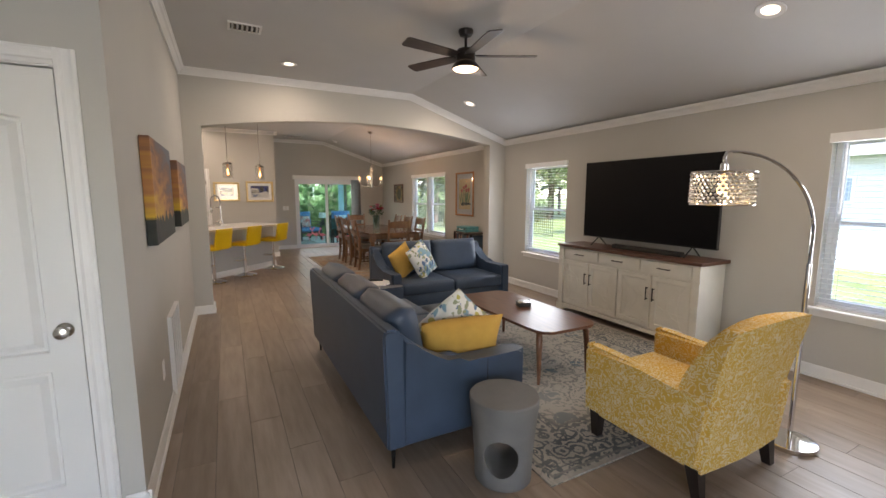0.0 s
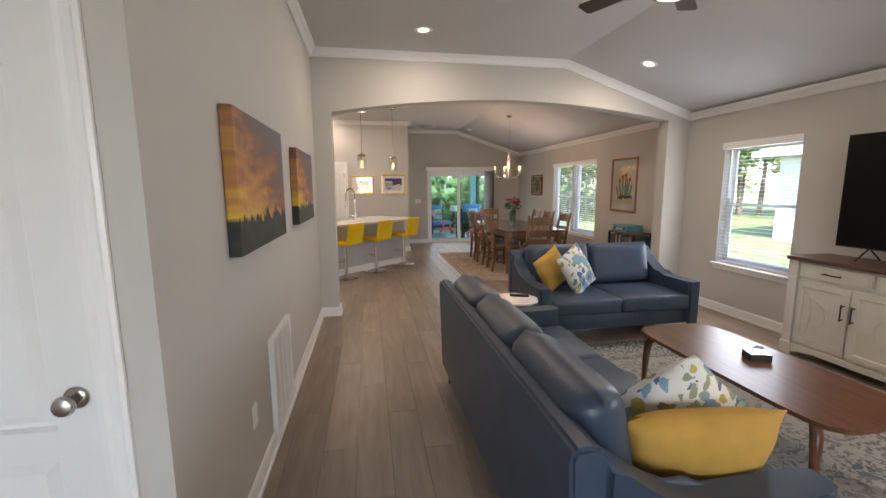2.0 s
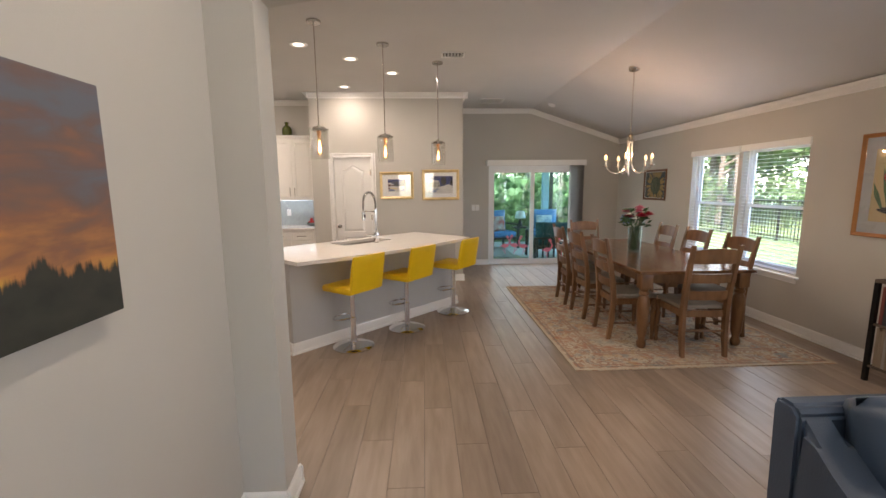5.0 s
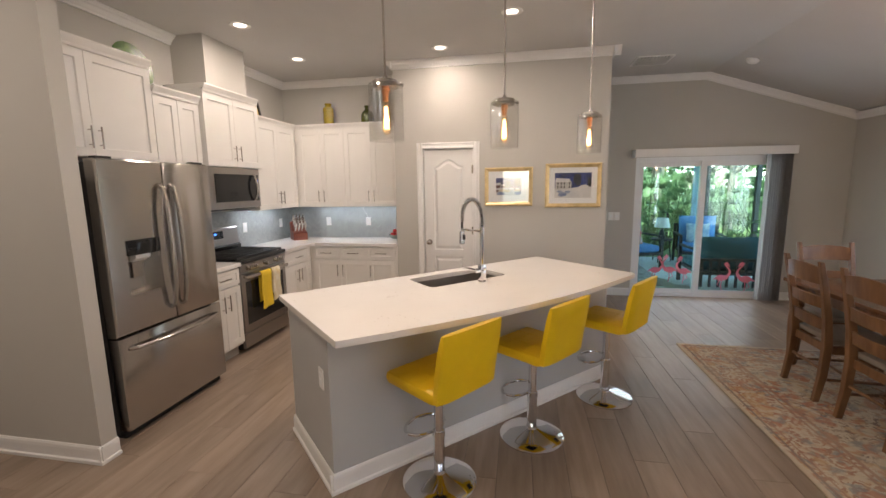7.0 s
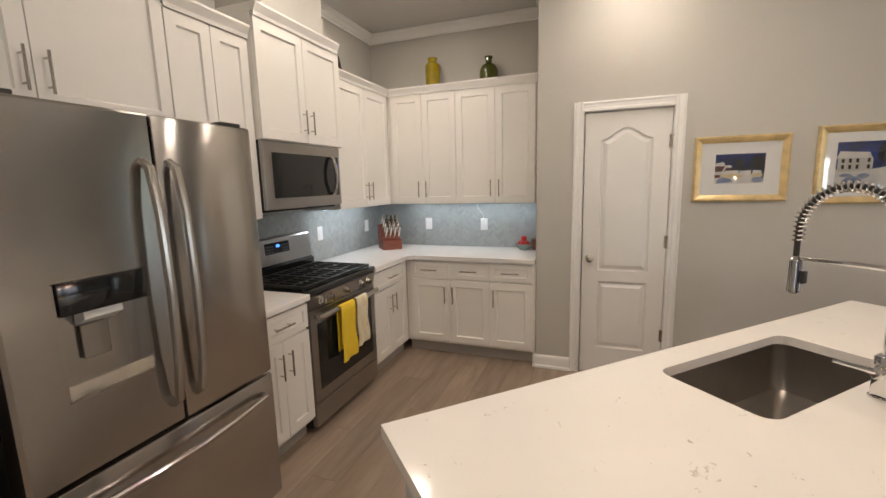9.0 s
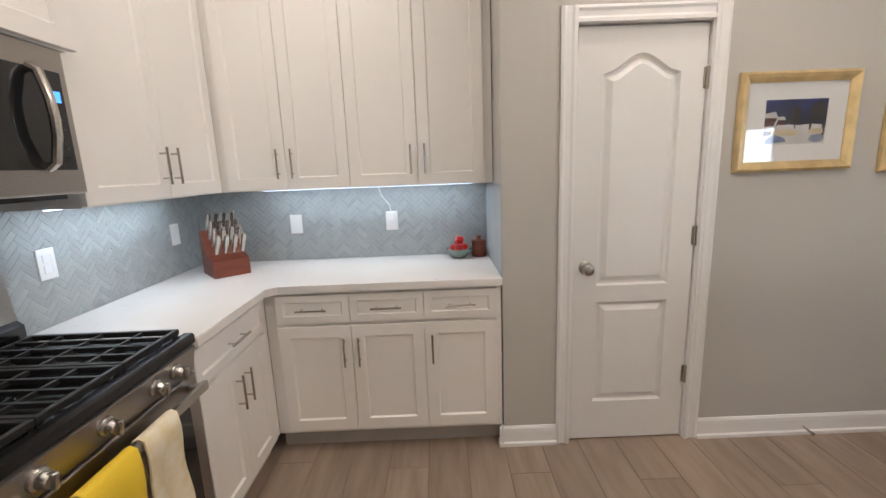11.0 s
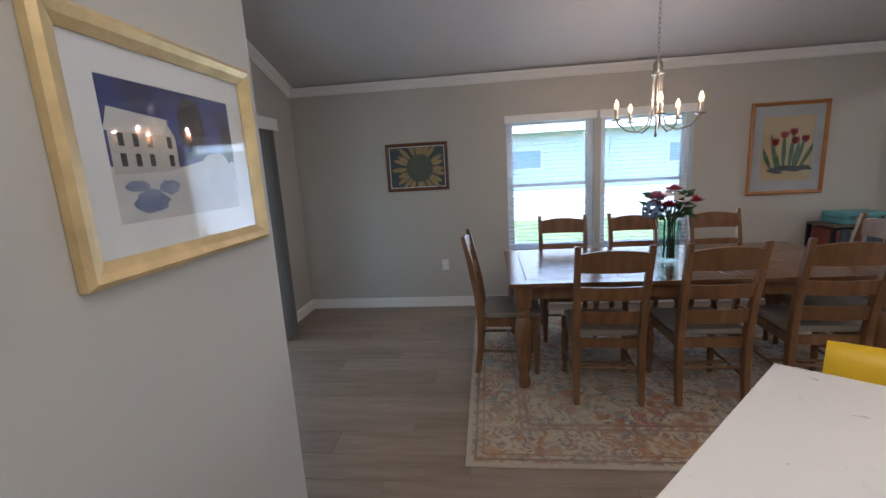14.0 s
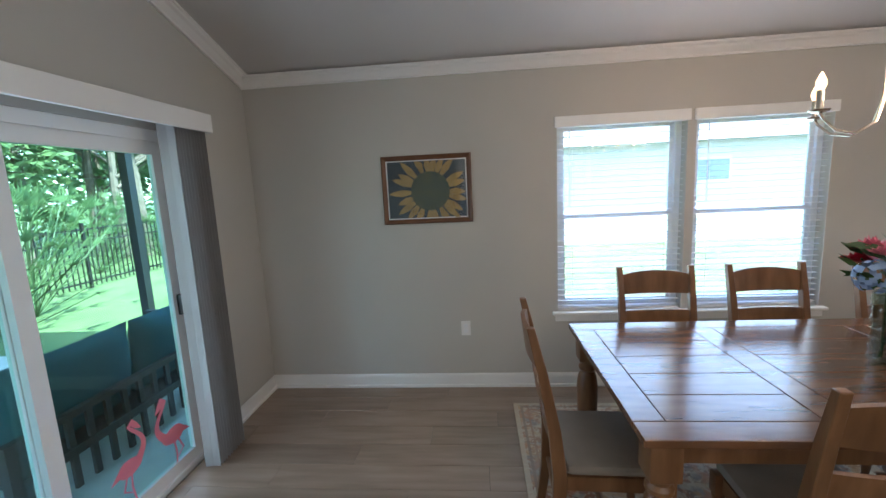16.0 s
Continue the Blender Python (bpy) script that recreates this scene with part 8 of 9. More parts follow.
def dining_chair(m):
    """Ladder-back chair; back legs at y = 0, it faces +y."""
    c = thing("dining_chair", m, "brown oak ladder-back dining chair with taupe seat", "chair", "chairs round the dining table")
    W2 = 0.195
    for s in (-1, 1):
        bm = bmn()
        path = [(s * W2, -0.035, 0.0), (s * W2, -0.008, 0.20), (s * W2, 0.0, 0.42), (s * W2 * 1.01, -0.02, 0.62), (s * W2 * 1.03, -0.065, 0.86), (s * W2 * 1.05, -0.105, 1.035)]
        rings = []
        for (x, y, z), (a, b) in zip(path, ((0.017, 0.02), (0.02, 0.024), (0.021, 0.027), (0.020, 0.024), (0.018, 0.02), (0.016, 0.015))):
            rings.append([bm.verts.new((x + i * a, y + j * b, z)) for i, j in ((-1, -1), (1, -1), (1, 1), (-1, 1))])
        for p, q in zip(rings, rings[1:]):
            for i in range(4):
                bm.faces.new((p[i], p[(i + 1) % 4], q[(i + 1) % 4], q[i]))
        bm.faces.new(rings[0])
        bm.faces.new(rings[-1])
        bmesh.ops.bevel(bm, geom=list(bm.edges), offset=0.003, segments=1, affect='EDGES')
        part("back_leg", bm, OAK, c)
        bm = bmn()
        lathe(bm, [(0.016, 0.0), (0.02, 0.012), (0.02, 0.03), (0.015, 0.05), (0.021, 0.10), (0.026, 0.22), (0.027, 0.29), (0.018, 0.325), (0.024, 0.335), (0.024, 0.35)], 14, pose(s * (W2 + 0.012), 0.40, 0))
        box(bm, s * (W2 + 0.012) - 0.024, 0.376, 0.35, s * (W2 + 0.012) + 0.024, 0.424, 0.435, 0.003)
        part("front_leg", bm, OAK, c)
        bm = bmn()
        box(bm, s * W2 - 0.010, 0.02, 0.365, s * W2 + 0.010, 0.378, 0.425)
        part("seat_rail", bm, OAK, c, smooth=None)
        bm = bmn()
        tube(bm, [(s * W2, -0.005, 0.17), (s * (W2 + 0.012), 0.39, 0.17)], 0.011, 8)
        part("stretcher", bm, OAK, c)
    for y in (0.012, 0.40):
        bm = bmn()
        box(bm, -W2 + 0.018, y - 0.010, 0.365, W2 - 0.018, y + 0.010, 0.425)
        part("seat_rail", bm, OAK, c, smooth=None)
    bm = bmn()
    tube(bm, [(-W2, 0.0, 0.235), (W2, 0.0, 0.235)], 0.011, 8)
    part("stretcher", bm, OAK, c)
    bm = bmn()
    tube(bm, [(-W2 - 0.01, 0.20, 0.17), (W2 + 0.01, 0.20, 0.17)], 0.011, 8)
    part("stretcher", bm, OAK, c)
    for z, h, y, rise in ((0.575, 0.085, -0.012, 0.0), (0.735, 0.085, -0.040, 0.0), (0.93, 0.115, -0.082, 0.022)):
        bm = bmn()
        n = 10
        rows = []
        for i in range(n + 1):
            u = 2 * i / n - 1
            x = u * (W2 - 0.008)
            bow = -0.022 * (1 - u * u)
            top = z + h / 2 + rise * (1 - u * u)
            tl = 0.012 * h / 0.1
            rows.append([bm.verts.new(v) for v in ((x, y + bow + 0.009 + 0.02 * h, z - h / 2), (x, y + bow - 0.009 + 0.02 * h, z - h / 2), (x, y + bow - 0.009 - 0.12 * h, top), (x, y + bow + 0.009 - 0.12 * h, top))])
        for p, q in zip(rows, rows[1:]):
            for i in range(4):
                bm.faces.new((p[i], p[(i + 1) % 4], q[(i + 1) % 4], q[i]))
        bm.faces.new(rows[0])
        bm.faces.new(rows[-1])
        part("slat", bm, OAK, c, smooth=None)
    bm = bmn()
    box(bm, -W2 - 0.015, 0.025, 0.43, W2 + 0.015, 0.435, 0.475, 0.018)
    part("seat_pad", bm, SEATF, c, "taupe upholstered seat")
    return c


ZR = 0.012
ch = dining_chair(pose(3.60, 10.45, ZR, 0, 0, -92))
copy_thing(ch, pose(3.60, 9.84, ZR, 0, 0, -89))
copy_thing(ch, pose(3.62, 9.19, ZR, 0, 0, -93))
for y, a in ((10.49, 88), (9.86, 91), (9.16, 90)):
    copy_thing(ch, pose(4.93, y, ZR, 0, 0, a))
copy_thing(ch, pose(4.19, 11.24, ZR, 0, 0, 178))
copy_thing(ch, pose(4.235, 8.53, ZR, 0, 0, -2))

# flowers
vs_ = thing("flower_vase", pose(4.24, 9.86, 0.7725), "faceted clear glass vase of mixed pink, red and white flowers", "vase")
VGL = pane_mat("vase_glass", (0.80, 0.86, 0.84))
bm = bmn()
lathe(bm, [(0.05, 0.0), (0.058, 0.004), (0.060, 0.12), (0.066, 0.25), (0.062, 0.25), (0.056, 0.12), (0.05, 0.02)], 12)
part("vase", bm, VGL, vs_, "faceted clear glass", smooth=None)
bm = bmn()
for r in range(7):
    for i in range(12):
        a = 2 * math.pi * (i + 0.5 * (r % 2)) / 12
        R = 0.0605 + 0.005 * max(0, r - 3) / 4
        c = Vector((R * math.cos(a), R * math.sin(a), 0.022 + r * 0.034))
        o_, t_ = Vector((math.cos(a), math.sin(a), 0)), Vector((-math.sin(a), math.cos(a), 0))
        q = [bm.verts.new(c + v) for v in (t_ * 0.015, Vector((0, 0, 0.016)), -t_ * 0.015, Vector((0, 0, -0.016)), o_ * 0.006)]
        for k in range(4):
            bm.faces.new((q[k], q[(k + 1) % 4], q[4]))
tagged(part("facets", bm, VGL, vs_, smooth=None), kind="stuff")
vs_.scale = (1.2, 1.2, 1.2)
GREENST = mat("stem_green", (0.05, 0.11, 0.03), 0.5, color2=(0.03, 0.07, 0.02))
rng = random.Random(21)


def bloom(kind, x, y, z, r, mt):
    bm = bmn()
    if kind == "rose":
        for lay in range(5):
            n = 5 + lay
            rr = r * (0.25 + 0.19 * lay)
            for i in range(n):
                a = 2 * math.pi * i / n + lay
                o_ = Vector((math.cos(a), math.sin(a), 0))
                t_ = Vector((-math.sin(a), math.cos(a), 0))
                base = Vector((x, y, z - r * 0.2)) + o_ * rr * 0.35
                up = Vector((0, 0, 1)) * (1.0 - 0.17 * lay) + o_ * (0.12 + 0.20 * lay)
                w = rr * 0.75
                pts_ = [base - t_ * w * 0.4, base + t_ * w * 0.4, base + up * r * 0.55 + t_ * w * 0.75, base + up * r * 0.95 + o_ * r * 0.08, base + up * r * 0.55 - t_ * w * 0.75]
                bm.faces.new([bm.verts.new(p) for p in pts_])
    elif kind == "daisy":
        tilt = Vector((rng.uniform(-0.6, 0.1), rng.uniform(-0.5, 0.5), 1)).normalized()
        e1 = tilt.orthogonal().normalized()
        e2 = tilt.cross(e1)
        c = Vector((x, y, z))
        for i in range(16):
            a = 2 * math.pi * i / 16
            o_ = e1 * math.cos(a) + e2 * math.sin(a)
            t_ = tilt.cross(o_)
            bm.faces.new([bm.verts.new(p) for p in (c + o_ * r * 0.15 - t_ * r * 0.05, c + o_ * r * 0.7 - t_ * r * 0.15, c + o_ * r + tilt * r * 0.1, c + o_ * r * 0.7 + t_ * r * 0.15, c + o_ * r * 0.15 + t_ * r * 0.05)])
        lathe(bm, [(0.02 * r, r * 0.03), (r * 0.2, r * 0.08), (0.02 * r, r * 0.14)], 10, Matrix.Translation(c))
    else:
        for _ in range(90):
            d = Vector((rng.gauss(0, 1), rng.gauss(0, 1), rng.gauss(0, 1) * 0.9 + 0.2)).normalized()
            c = Vector((x, y, z)) + d * r
            e1 = d.orthogonal().normalized()
            e2 = d.cross(e1)
            s = r * 0.22
            bm.faces.new([bm.verts.new(p) for p in (c + e1 * s, c + e2 * s, c - e1 * s, c - e2 * s)])
    return part("flower", bm, mt, vs_, smooth=None)


PINK = mat("pink_petal", (0.60, 0.17, 0.24), 0.6, var=0.15)
REDP = mat("red_petal", (0.42, 0.008, 0.035), 0.55, var=0.2)
WHITEP = mat("white_petal", (0.78, 0.76, 0.70), 0.6, var=0.05)
BLUEP = mat("blue_petal", (0.26, 0.36, 0.55), 0.7, var=0.15)
for kd, x, y, z, r, mt in (("rose", 0.05, 0.06, 0.40, 0.055, PINK), ("rose", -0.06, 0.03, 0.35, 0.05, REDP), ("rose", -0.01, -0.13, 0.37, 0.05, REDP), ("rose", 0.07, -0.10, 0.38, 0.048, REDP), ("rose", 0.02, -0.03, 0.44, 0.045, PINK),
                           ("daisy", -0.07, -0.04, 0.39, 0.055, WHITEP), ("daisy", -0.03, -0.07, 0.34, 0.05, WHITEP), ("daisy", -0.02, 0.0, 0.42, 0.05, WHITEP), ("daisy", 0.08, 0.0, 0.40, 0.05, WHITEP),
                           ("ball", -0.04, 0.12, 0.32, 0.055, BLUEP), ("rose", -0.05, 0.09, 0.40, 0.045, PINK), ("rose", 0.10, 0.05, 0.35, 0.045, REDP)):
    bloom(kd, x, y, z, r, mt)
bm = bmn()
for i in range(14):
    a = rng.uniform(0, 6.28)
    tube(bm, [(rng.uniform(-0.03, 0.03), rng.uniform(-0.03, 0.03), 0.02), (0.03 * math.cos(a), 0.03 * math.sin(a), 0.25), (0.10 * math.cos(a), 0.10 * math.sin(a), 0.36)], 0.0035, 5)
part("stems", bm, GREENST, vs_)
bm = bmn()
for i in range(70):
    a, rr = rng.uniform(0, 6.28), rng.uniform(0.05, 0.14)
    c = Vector((rr * math.cos(a), rr * math.sin(a), rng.uniform(0.26, 0.43)))
    d = Vector((math.cos(a), math.sin(a), rng.uniform(-0.6, 0.8))).normalized()
    t_ = d.orthogonal().normalized()
    s = rng.uniform(0.025, 0.045)
    bm.faces.new([bm.verts.new(p) for p in (c - d * s, c + t_ * s * 0.4, c + d * s, c - t_ * s * 0.4)])
part("leaves", bm, GREENST, vs_, smooth=None)

# chandelier
CX, CY = 4.19, 10.0
SILV = mat("brushed_nickel_warm", (0.62, 0.56, 0.48), 0.25, 1.0, var=0.05)
cd = thing("chandelier", pose(CX, CY, 0), "nickel candle chandelier with lit flame bulbs", "chandelier")
CZ = ceil_z(CX)
bm = bmn()
lathe(bm, [(0.02, CZ - 0.04), (0.05, CZ - 0.03), (0.062, CZ - 0.012), (0.062, CZ + 0.018)], 22)
part("canopy", bm, SILV, cd)
z = 2.20
k = 0
bm = bmn()
while z < CZ - 0.045:
    ring = []
    for i in range(12):
        a = 2 * math.pi * i / 12
        u, w_ = 0.009 * math.cos(a), 0.019 * math.sin(a)
        ring.append((u, 0, z + w_) if k % 2 else (0, u, z + w_))
    tube(bm, ring, 0.0022, 5, closed=True)
    z += 0.03
    k += 1
tagged(part("chain", bm, SILV, cd), kind="stuff")
bm = bmn()
lathe(bm, [(0.006, 2.19), (0.012, 2.17), (0.03, 2.15), (0.032, 2.10), (0.042, 2.09), (0.042, 2.075), (0.02, 2.07), (0.008, 2.05)], 18)
tube(bm, [(0, 0, 1.68), (0, 0, 2.07)], 0.006, 8)
lathe(bm, [(0.004, 1.665), (0.012, 1.68), (0.006, 1.70)], 12)
part("stem", bm, SILV, cd)
NA = 5
for i in range(NA):
    a = 2 * math.pi * i / NA + 0.35
    c_, s_ = math.cos(a), math.sin(a)
    prof = [(0.028, 2.08), (0.03, 1.95), (0.034, 1.84), (0.06, 1.745), (0.13, 1.705), (0.20, 1.72), (0.25, 1.765), (0.265, 1.79)]
    bm = bmn()
    tube(bm, [(r * c_, r * s_, z) for r, z in prof], 0.0055, 8)
    arm = part("arm", bm, SILV, cd)
    bm = bmn()
    lathe(bm, [(0.006, 1.783), (0.03, 1.79), (0.034, 1.797), (0.012, 1.798)], 16, pose(0.265 * c_, 0.265 * s_, 0))
    part("drip_pan", bm, SILV, arm)
    bm = bmn()
    lathe(bm, [(0.012, 1.7985), (0.012, 1.865)], 12, pose(0.265 * c_, 0.265 * s_, 0))
    part("candle_sleeve", bm, SILV, arm)
    bm = bmn()
    lathe(bm, [(0.009, 1.8655), (0.017, 1.884), (0.016, 1.900), (0.008, 1.918), (0.001, 1.930)], 12, pose(0.265 * c_, 0.265 * s_, 0))
    part("bulb", bm, CANDLE, arm)
    l = new("candle_light", bpy.data.lights.new("candle_light", 'POINT'))
    l.data.energy, l.data.color, l.data.shadow_soft_size = 0.44, (1.0, 0.64, 0.38), 0.006
    l.location = (0.265 * c_, 0.265 * s_, 1.936)
    l.parent = cd

# pictures in the dining room
WOODF = mat("brown_frame_wood", (0.13, 0.055, 0.022), 0.4, var=0.2, scale=8)
ORANGEF = mat("orange_oak_frame", (0.40, 0.17, 0.05), 0.4, var=0.12, scale=8)


def flower_print(name, kind):
    """Sunflower or tulip print painted by its distance from petal centres."""
    m = bpy.data.materials.new(name)
    m.use_nodes = True
    nt = m.node_tree
    b = nt.nodes["Principled BSDF"]
    b.inputs["Roughness"].default_value = 0.5
    tc = nt.nodes.new("ShaderNodeTexCoord")
    ns = nt.nodes.new("ShaderNodeTexNoise")
    ns.inputs["Scale"].default_value = 6
    ns.inputs["Detail"].default_value = 4
    nt.links.new(tc.outputs["Generated"], ns.inputs["Vector"])
    rp = nt.nodes.new("ShaderNodeValToRGB")
    if kind == "dark":
        rp.color_ramp.elements[0].color, rp.color_ramp.elements[1].color = (0.01, 0.02, 0.03, 1), (0.03, 0.06, 0.07, 1)
    else:
        rp.color_ramp.elements[0].color, rp.color_ramp.elements[1].color = (0.45, 0.42, 0.20, 1), (0.55, 0.36, 0.22, 1)
    nt.links.new(ns.outputs["Fac"], rp.inputs[0])
    nt.links.new(rp.outputs[0], b.inputs["Base Color"])
    return m


sun_pic = framed(pose(XE, 12.243, 1.313, 0, 0, -90), 0.67, 0.505, 0.035, (0.008, 0.008), flower_print("dark_ground_print", "dark"), WOODF, "brown-framed sunflower painting on dark ground", True, None, 0.025, "framed_painting")
PET = mat("sunflower_petal", (0.36, 0.24, 0.07), 0.6, var=0.25, scale=12)
SEED = mat("sunflower_seed", (0.035, 0.065, 0.045), 0.7, color2=(0.10, 0.11, 0.05), scale=16)
bm = bmn()
pr = random.Random(4)
def petal(bm, cx, cz, a, r0, r1, w, y):
    """One flat leaf of paint on the picture plane, kept inside its sheet."""
    d, t = Vector((math.cos(a), 0, math.sin(a))), Vector((-math.sin(a), 0, math.cos(a)))
    c = Vector((cx, y, cz))
    pts_ = []
    for u, s in ((0, 0.4), (0.45, 1), (0.8, 0.6), (1, 0), (0.8, -0.6), (0.45, -1), (0, -0.4)):
        p = c + d * (r0 + (r1 - r0) * u) + t * w * s
        pts_.append(p)
    return pts_
def clampface(bm, pts_, x0, x1, z0, z1):
    bm.faces.new([bm.verts.new((min(x1, max(x0, p.x)), p.y, min(z1, max(z0, p.z)))) for p in pts_])
for i in range(22):
    clampface(bm, petal(bm, 0.36, 0.24, 2 * math.pi * i / 22 + pr.uniform(-.1, .1), 0.13, 0.29 + pr.uniform(-.03, .03), 0.026, -0.0065 - 0.00008 * i), 0.037, 0.633, 0.037, 0.463)
part("painted_petals", bm, PET, sun_pic, smooth=None)
bm = bmn()
lathe(bm, [(0.145, 0.0), (0.14, 0.0012), (0.05, 0.0014)], 30, pose(0.36, -0.0085, 0.24, 90, 0, 0))
part("painted_seeds", bm, SEED, sun_pic, smooth=None)

GREYM = mat("grey_mount", (0.42, 0.44, 0.46), 0.7)
tul = framed(pose(XE, 8.59, 1.10, 0, 0, -90), 0.70, 0.885, 0.035, (0.085, 0.10), flower_print("pale_ground_print", "pale"), ORANGEF, "orange oak framed painting of red tulips", True, GREYM, 0.03, "framed_painting")
LEAFP = mat("painted_leaf", (0.06, 0.14, 0.07), 0.6, var=0.3, scale=10)
DARKP = mat("painted_shadow", (0.03, 0.04, 0.045), 0.7, var=0.3)
bm = bmn()
for i, (x, a, L_) in enumerate(((0.22, 115, 0.30), (0.27, 102, 0.36), (0.33, 92, 0.38), (0.38, 86, 0.36), (0.43, 76, 0.34), (0.47, 63, 0.30), (0.30, 110, 0.26), (0.41, 80, 0.28))):
    clampface(bm, petal(bm, x, 0.24, radians(a), 0.0, L_, 0.022, -0.0065 - 0.0001 * i), 0.13, 0.59, 0.145, 0.765)
part("painted_leaves", bm, LEAFP, tul, smooth=None)
bm = bmn()
for i, (x, z) in enumerate(((0.24, 0.51), (0.32, 0.575), (0.40, 0.60), (0.42, 0.52), (0.51, 0.53))):
    for k in (-25, 0, 25):
        clampface(bm, petal(bm, x, z - 0.035, radians(90 + k), 0.0, 0.075, 0.022, -0.0078 - 0.0001 * i), 0.13, 0.59, 0.145, 0.765)
part("painted_tulips", bm, mat("painted_red", (0.42, 0.02, 0.03), 0.6, var=0.2), tul, smooth=None)
bm = bmn()
for i in range(9):
    clampface(bm, petal(bm, 0.18 + 0.035 * i, 0.24 + 0.012 * (i % 3), radians(-12 + 6 * (i % 4)), 0.0, 0.16, 0.018, -0.0075 - 0.0001 * i), 0.13, 0.59, 0.145, 0.765)
part("painted_ground", bm, DARKP, tul, smooth=None)

# record stand and player
rs = thing("record_stand", pose(5.22, 8.02, 0, 0, 0, -90), "slatted brown record stand full of record sleeves", "record stand")
GREYW = mat("weathered_wood", (0.11, 0.085, 0.065), 0.7, var=0.25, scale=6)
for x in (0.0, 0.62):
    for y in (0.0, 0.30):
        bm = bmn()
        box(bm, x, y, 0.0, x + 0.03, y + 0.03, 0.80)
        part("leg", bm, BLACKMETAL, rs, smooth=None)
for z in (0.12, 0.46):
    bm = bmn()
    box(bm, 0.03, 0.005, z, 0.62, 0.325, z + 0.015)
    part("shelf", bm, GREYW, rs, smooth=None)
bm = bmn()
box(bm, 0.0, 0.0, 0.80, 0.65, 0.33, 0.825, 0.003)
part("top", bm, GREYW, rs, smooth=None)
rr_ = random.Random(8)
cols = [mat("sleeve", c, 0.6) for c in ((0.05, 0.05, 0.055), (0.30, 0.24, 0.18), (0.20, 0.05, 0.04), (0.35, 0.33, 0.30), (0.06, 0.10, 0.14))]
for z in (0.136, 0.476):
    x = 0.05
    while x < 0.58:
        w_ = rr_.uniform(0.012, 0.03)
        bm = bmn()
        box(bm, x, 0.02, z, x + w_, 0.31, z + rr_.uniform(0.29, 0.312))
        o = solid("record_sleeve", bm, cols[rr_.randrange(5)], "record sleeves standing on the stand shelf", "record", "records on the stand", smooth=None)
        o.matrix_basis = pose(5.22, 8.02, 0, 0, 0, -90)
        x += w_ + 0.004
TEAL = mat("turquoise_case", (0.10, 0.30, 0.31), 0.45, var=0.05)
rp_ = thing("record_player", pose(5.23, 7.93, 0.8255, 0, 0, -90), "turquoise suitcase record player on the stand", "record player")
bm = bmn()
box(bm, 0.0, 0.0, 0.0, 0.38, 0.28, 0.055, 0.01)
part("case", bm, TEAL, rp_, smooth=None)
bm = bmn()
box(bm, 0.0, 0.0, 0.0565, 0.38, 0.28, 0.105, 0.012)
part("lid", bm, TEAL, rp_, smooth=None)
bm = bmn()
tube(bm, [(0.13, -0.002, 0.05), (0.135, -0.022, 0.05), (0.245, -0.022, 0.05), (0.25, -0.002, 0.05)], 0.007, 8)
part("handle", bm, TRIM, rp_)
for x in (0.06, 0.30):
    bm = bmn()
    box(bm, x, -0.008, 0.035, x + 0.035, 0.0, 0.075, 0.002)
    part("latch", bm, NICKEL, rp_, smooth=None)

# ---- porch beyond the sliding door ----
PAVE = mat("porch_concrete", (0.55, 0.53, 0.50), 0.8, var=0.08, bump=0.1)
bm = bmn()
box(bm, 0.6, YN + WT + 0.002, -0.158, 6.4, 16.9, -0.03)
solid("porch_floor", bm, PAVE, "pale concrete porch floor", kind="structure")
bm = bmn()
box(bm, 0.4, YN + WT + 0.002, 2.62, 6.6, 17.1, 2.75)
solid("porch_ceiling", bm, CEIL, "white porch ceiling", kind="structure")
PORCHM = mat("bronze_screen_frame", (0.035, 0.032, 0.03), 0.45, 0.2)
bm = bmn()
for x in (0.75, 2.55, 5.33, 6.3):
    box(bm, x - 0.04, 16.75, -0.03, x + 0.04, 16.83, 2.62)
for y in (14.9,):
    box(bm, 6.26, y - 0.04, -0.03, 6.34, y + 0.04, 2.62)
    box(bm, 0.71, y - 0.04, -0.03, 0.79, y + 0.04, 2.62)
box(bm, 0.71, 16.76, 2.5, 6.34, 16.82, 2.62)
solid("porch_screen_posts", bm, PORCHM, "dark bronze porch screen frame", kind="structure", smooth=None)
# sky light on the post's face, put into the colour of a separate box
bm = bmn()
box(bm, 5.07, 16.72, -0.03, 5.25, 16.86, 2.619, 0.01)
solid("porch_post_lit_face", bm, mat("sky_lit_blue_grey", (0.28, 0.42, 0.52), 0.6), "pale blue-grey box for the sky-lit face of the porch post", kind="structure", smooth=None)
CUSH = mat("teal_cushion", (0.030, 0.095, 0.115), 0.85, var=0.1)
BLUEC = mat("blue_cushion", (0.10, 0.24, 0.48), 0.85, var=0.1)
WICK = mat("dark_wicker", (0.03, 0.026, 0.024), 0.6, var=0.2, scale=40, bump=0.4, bscale=80)


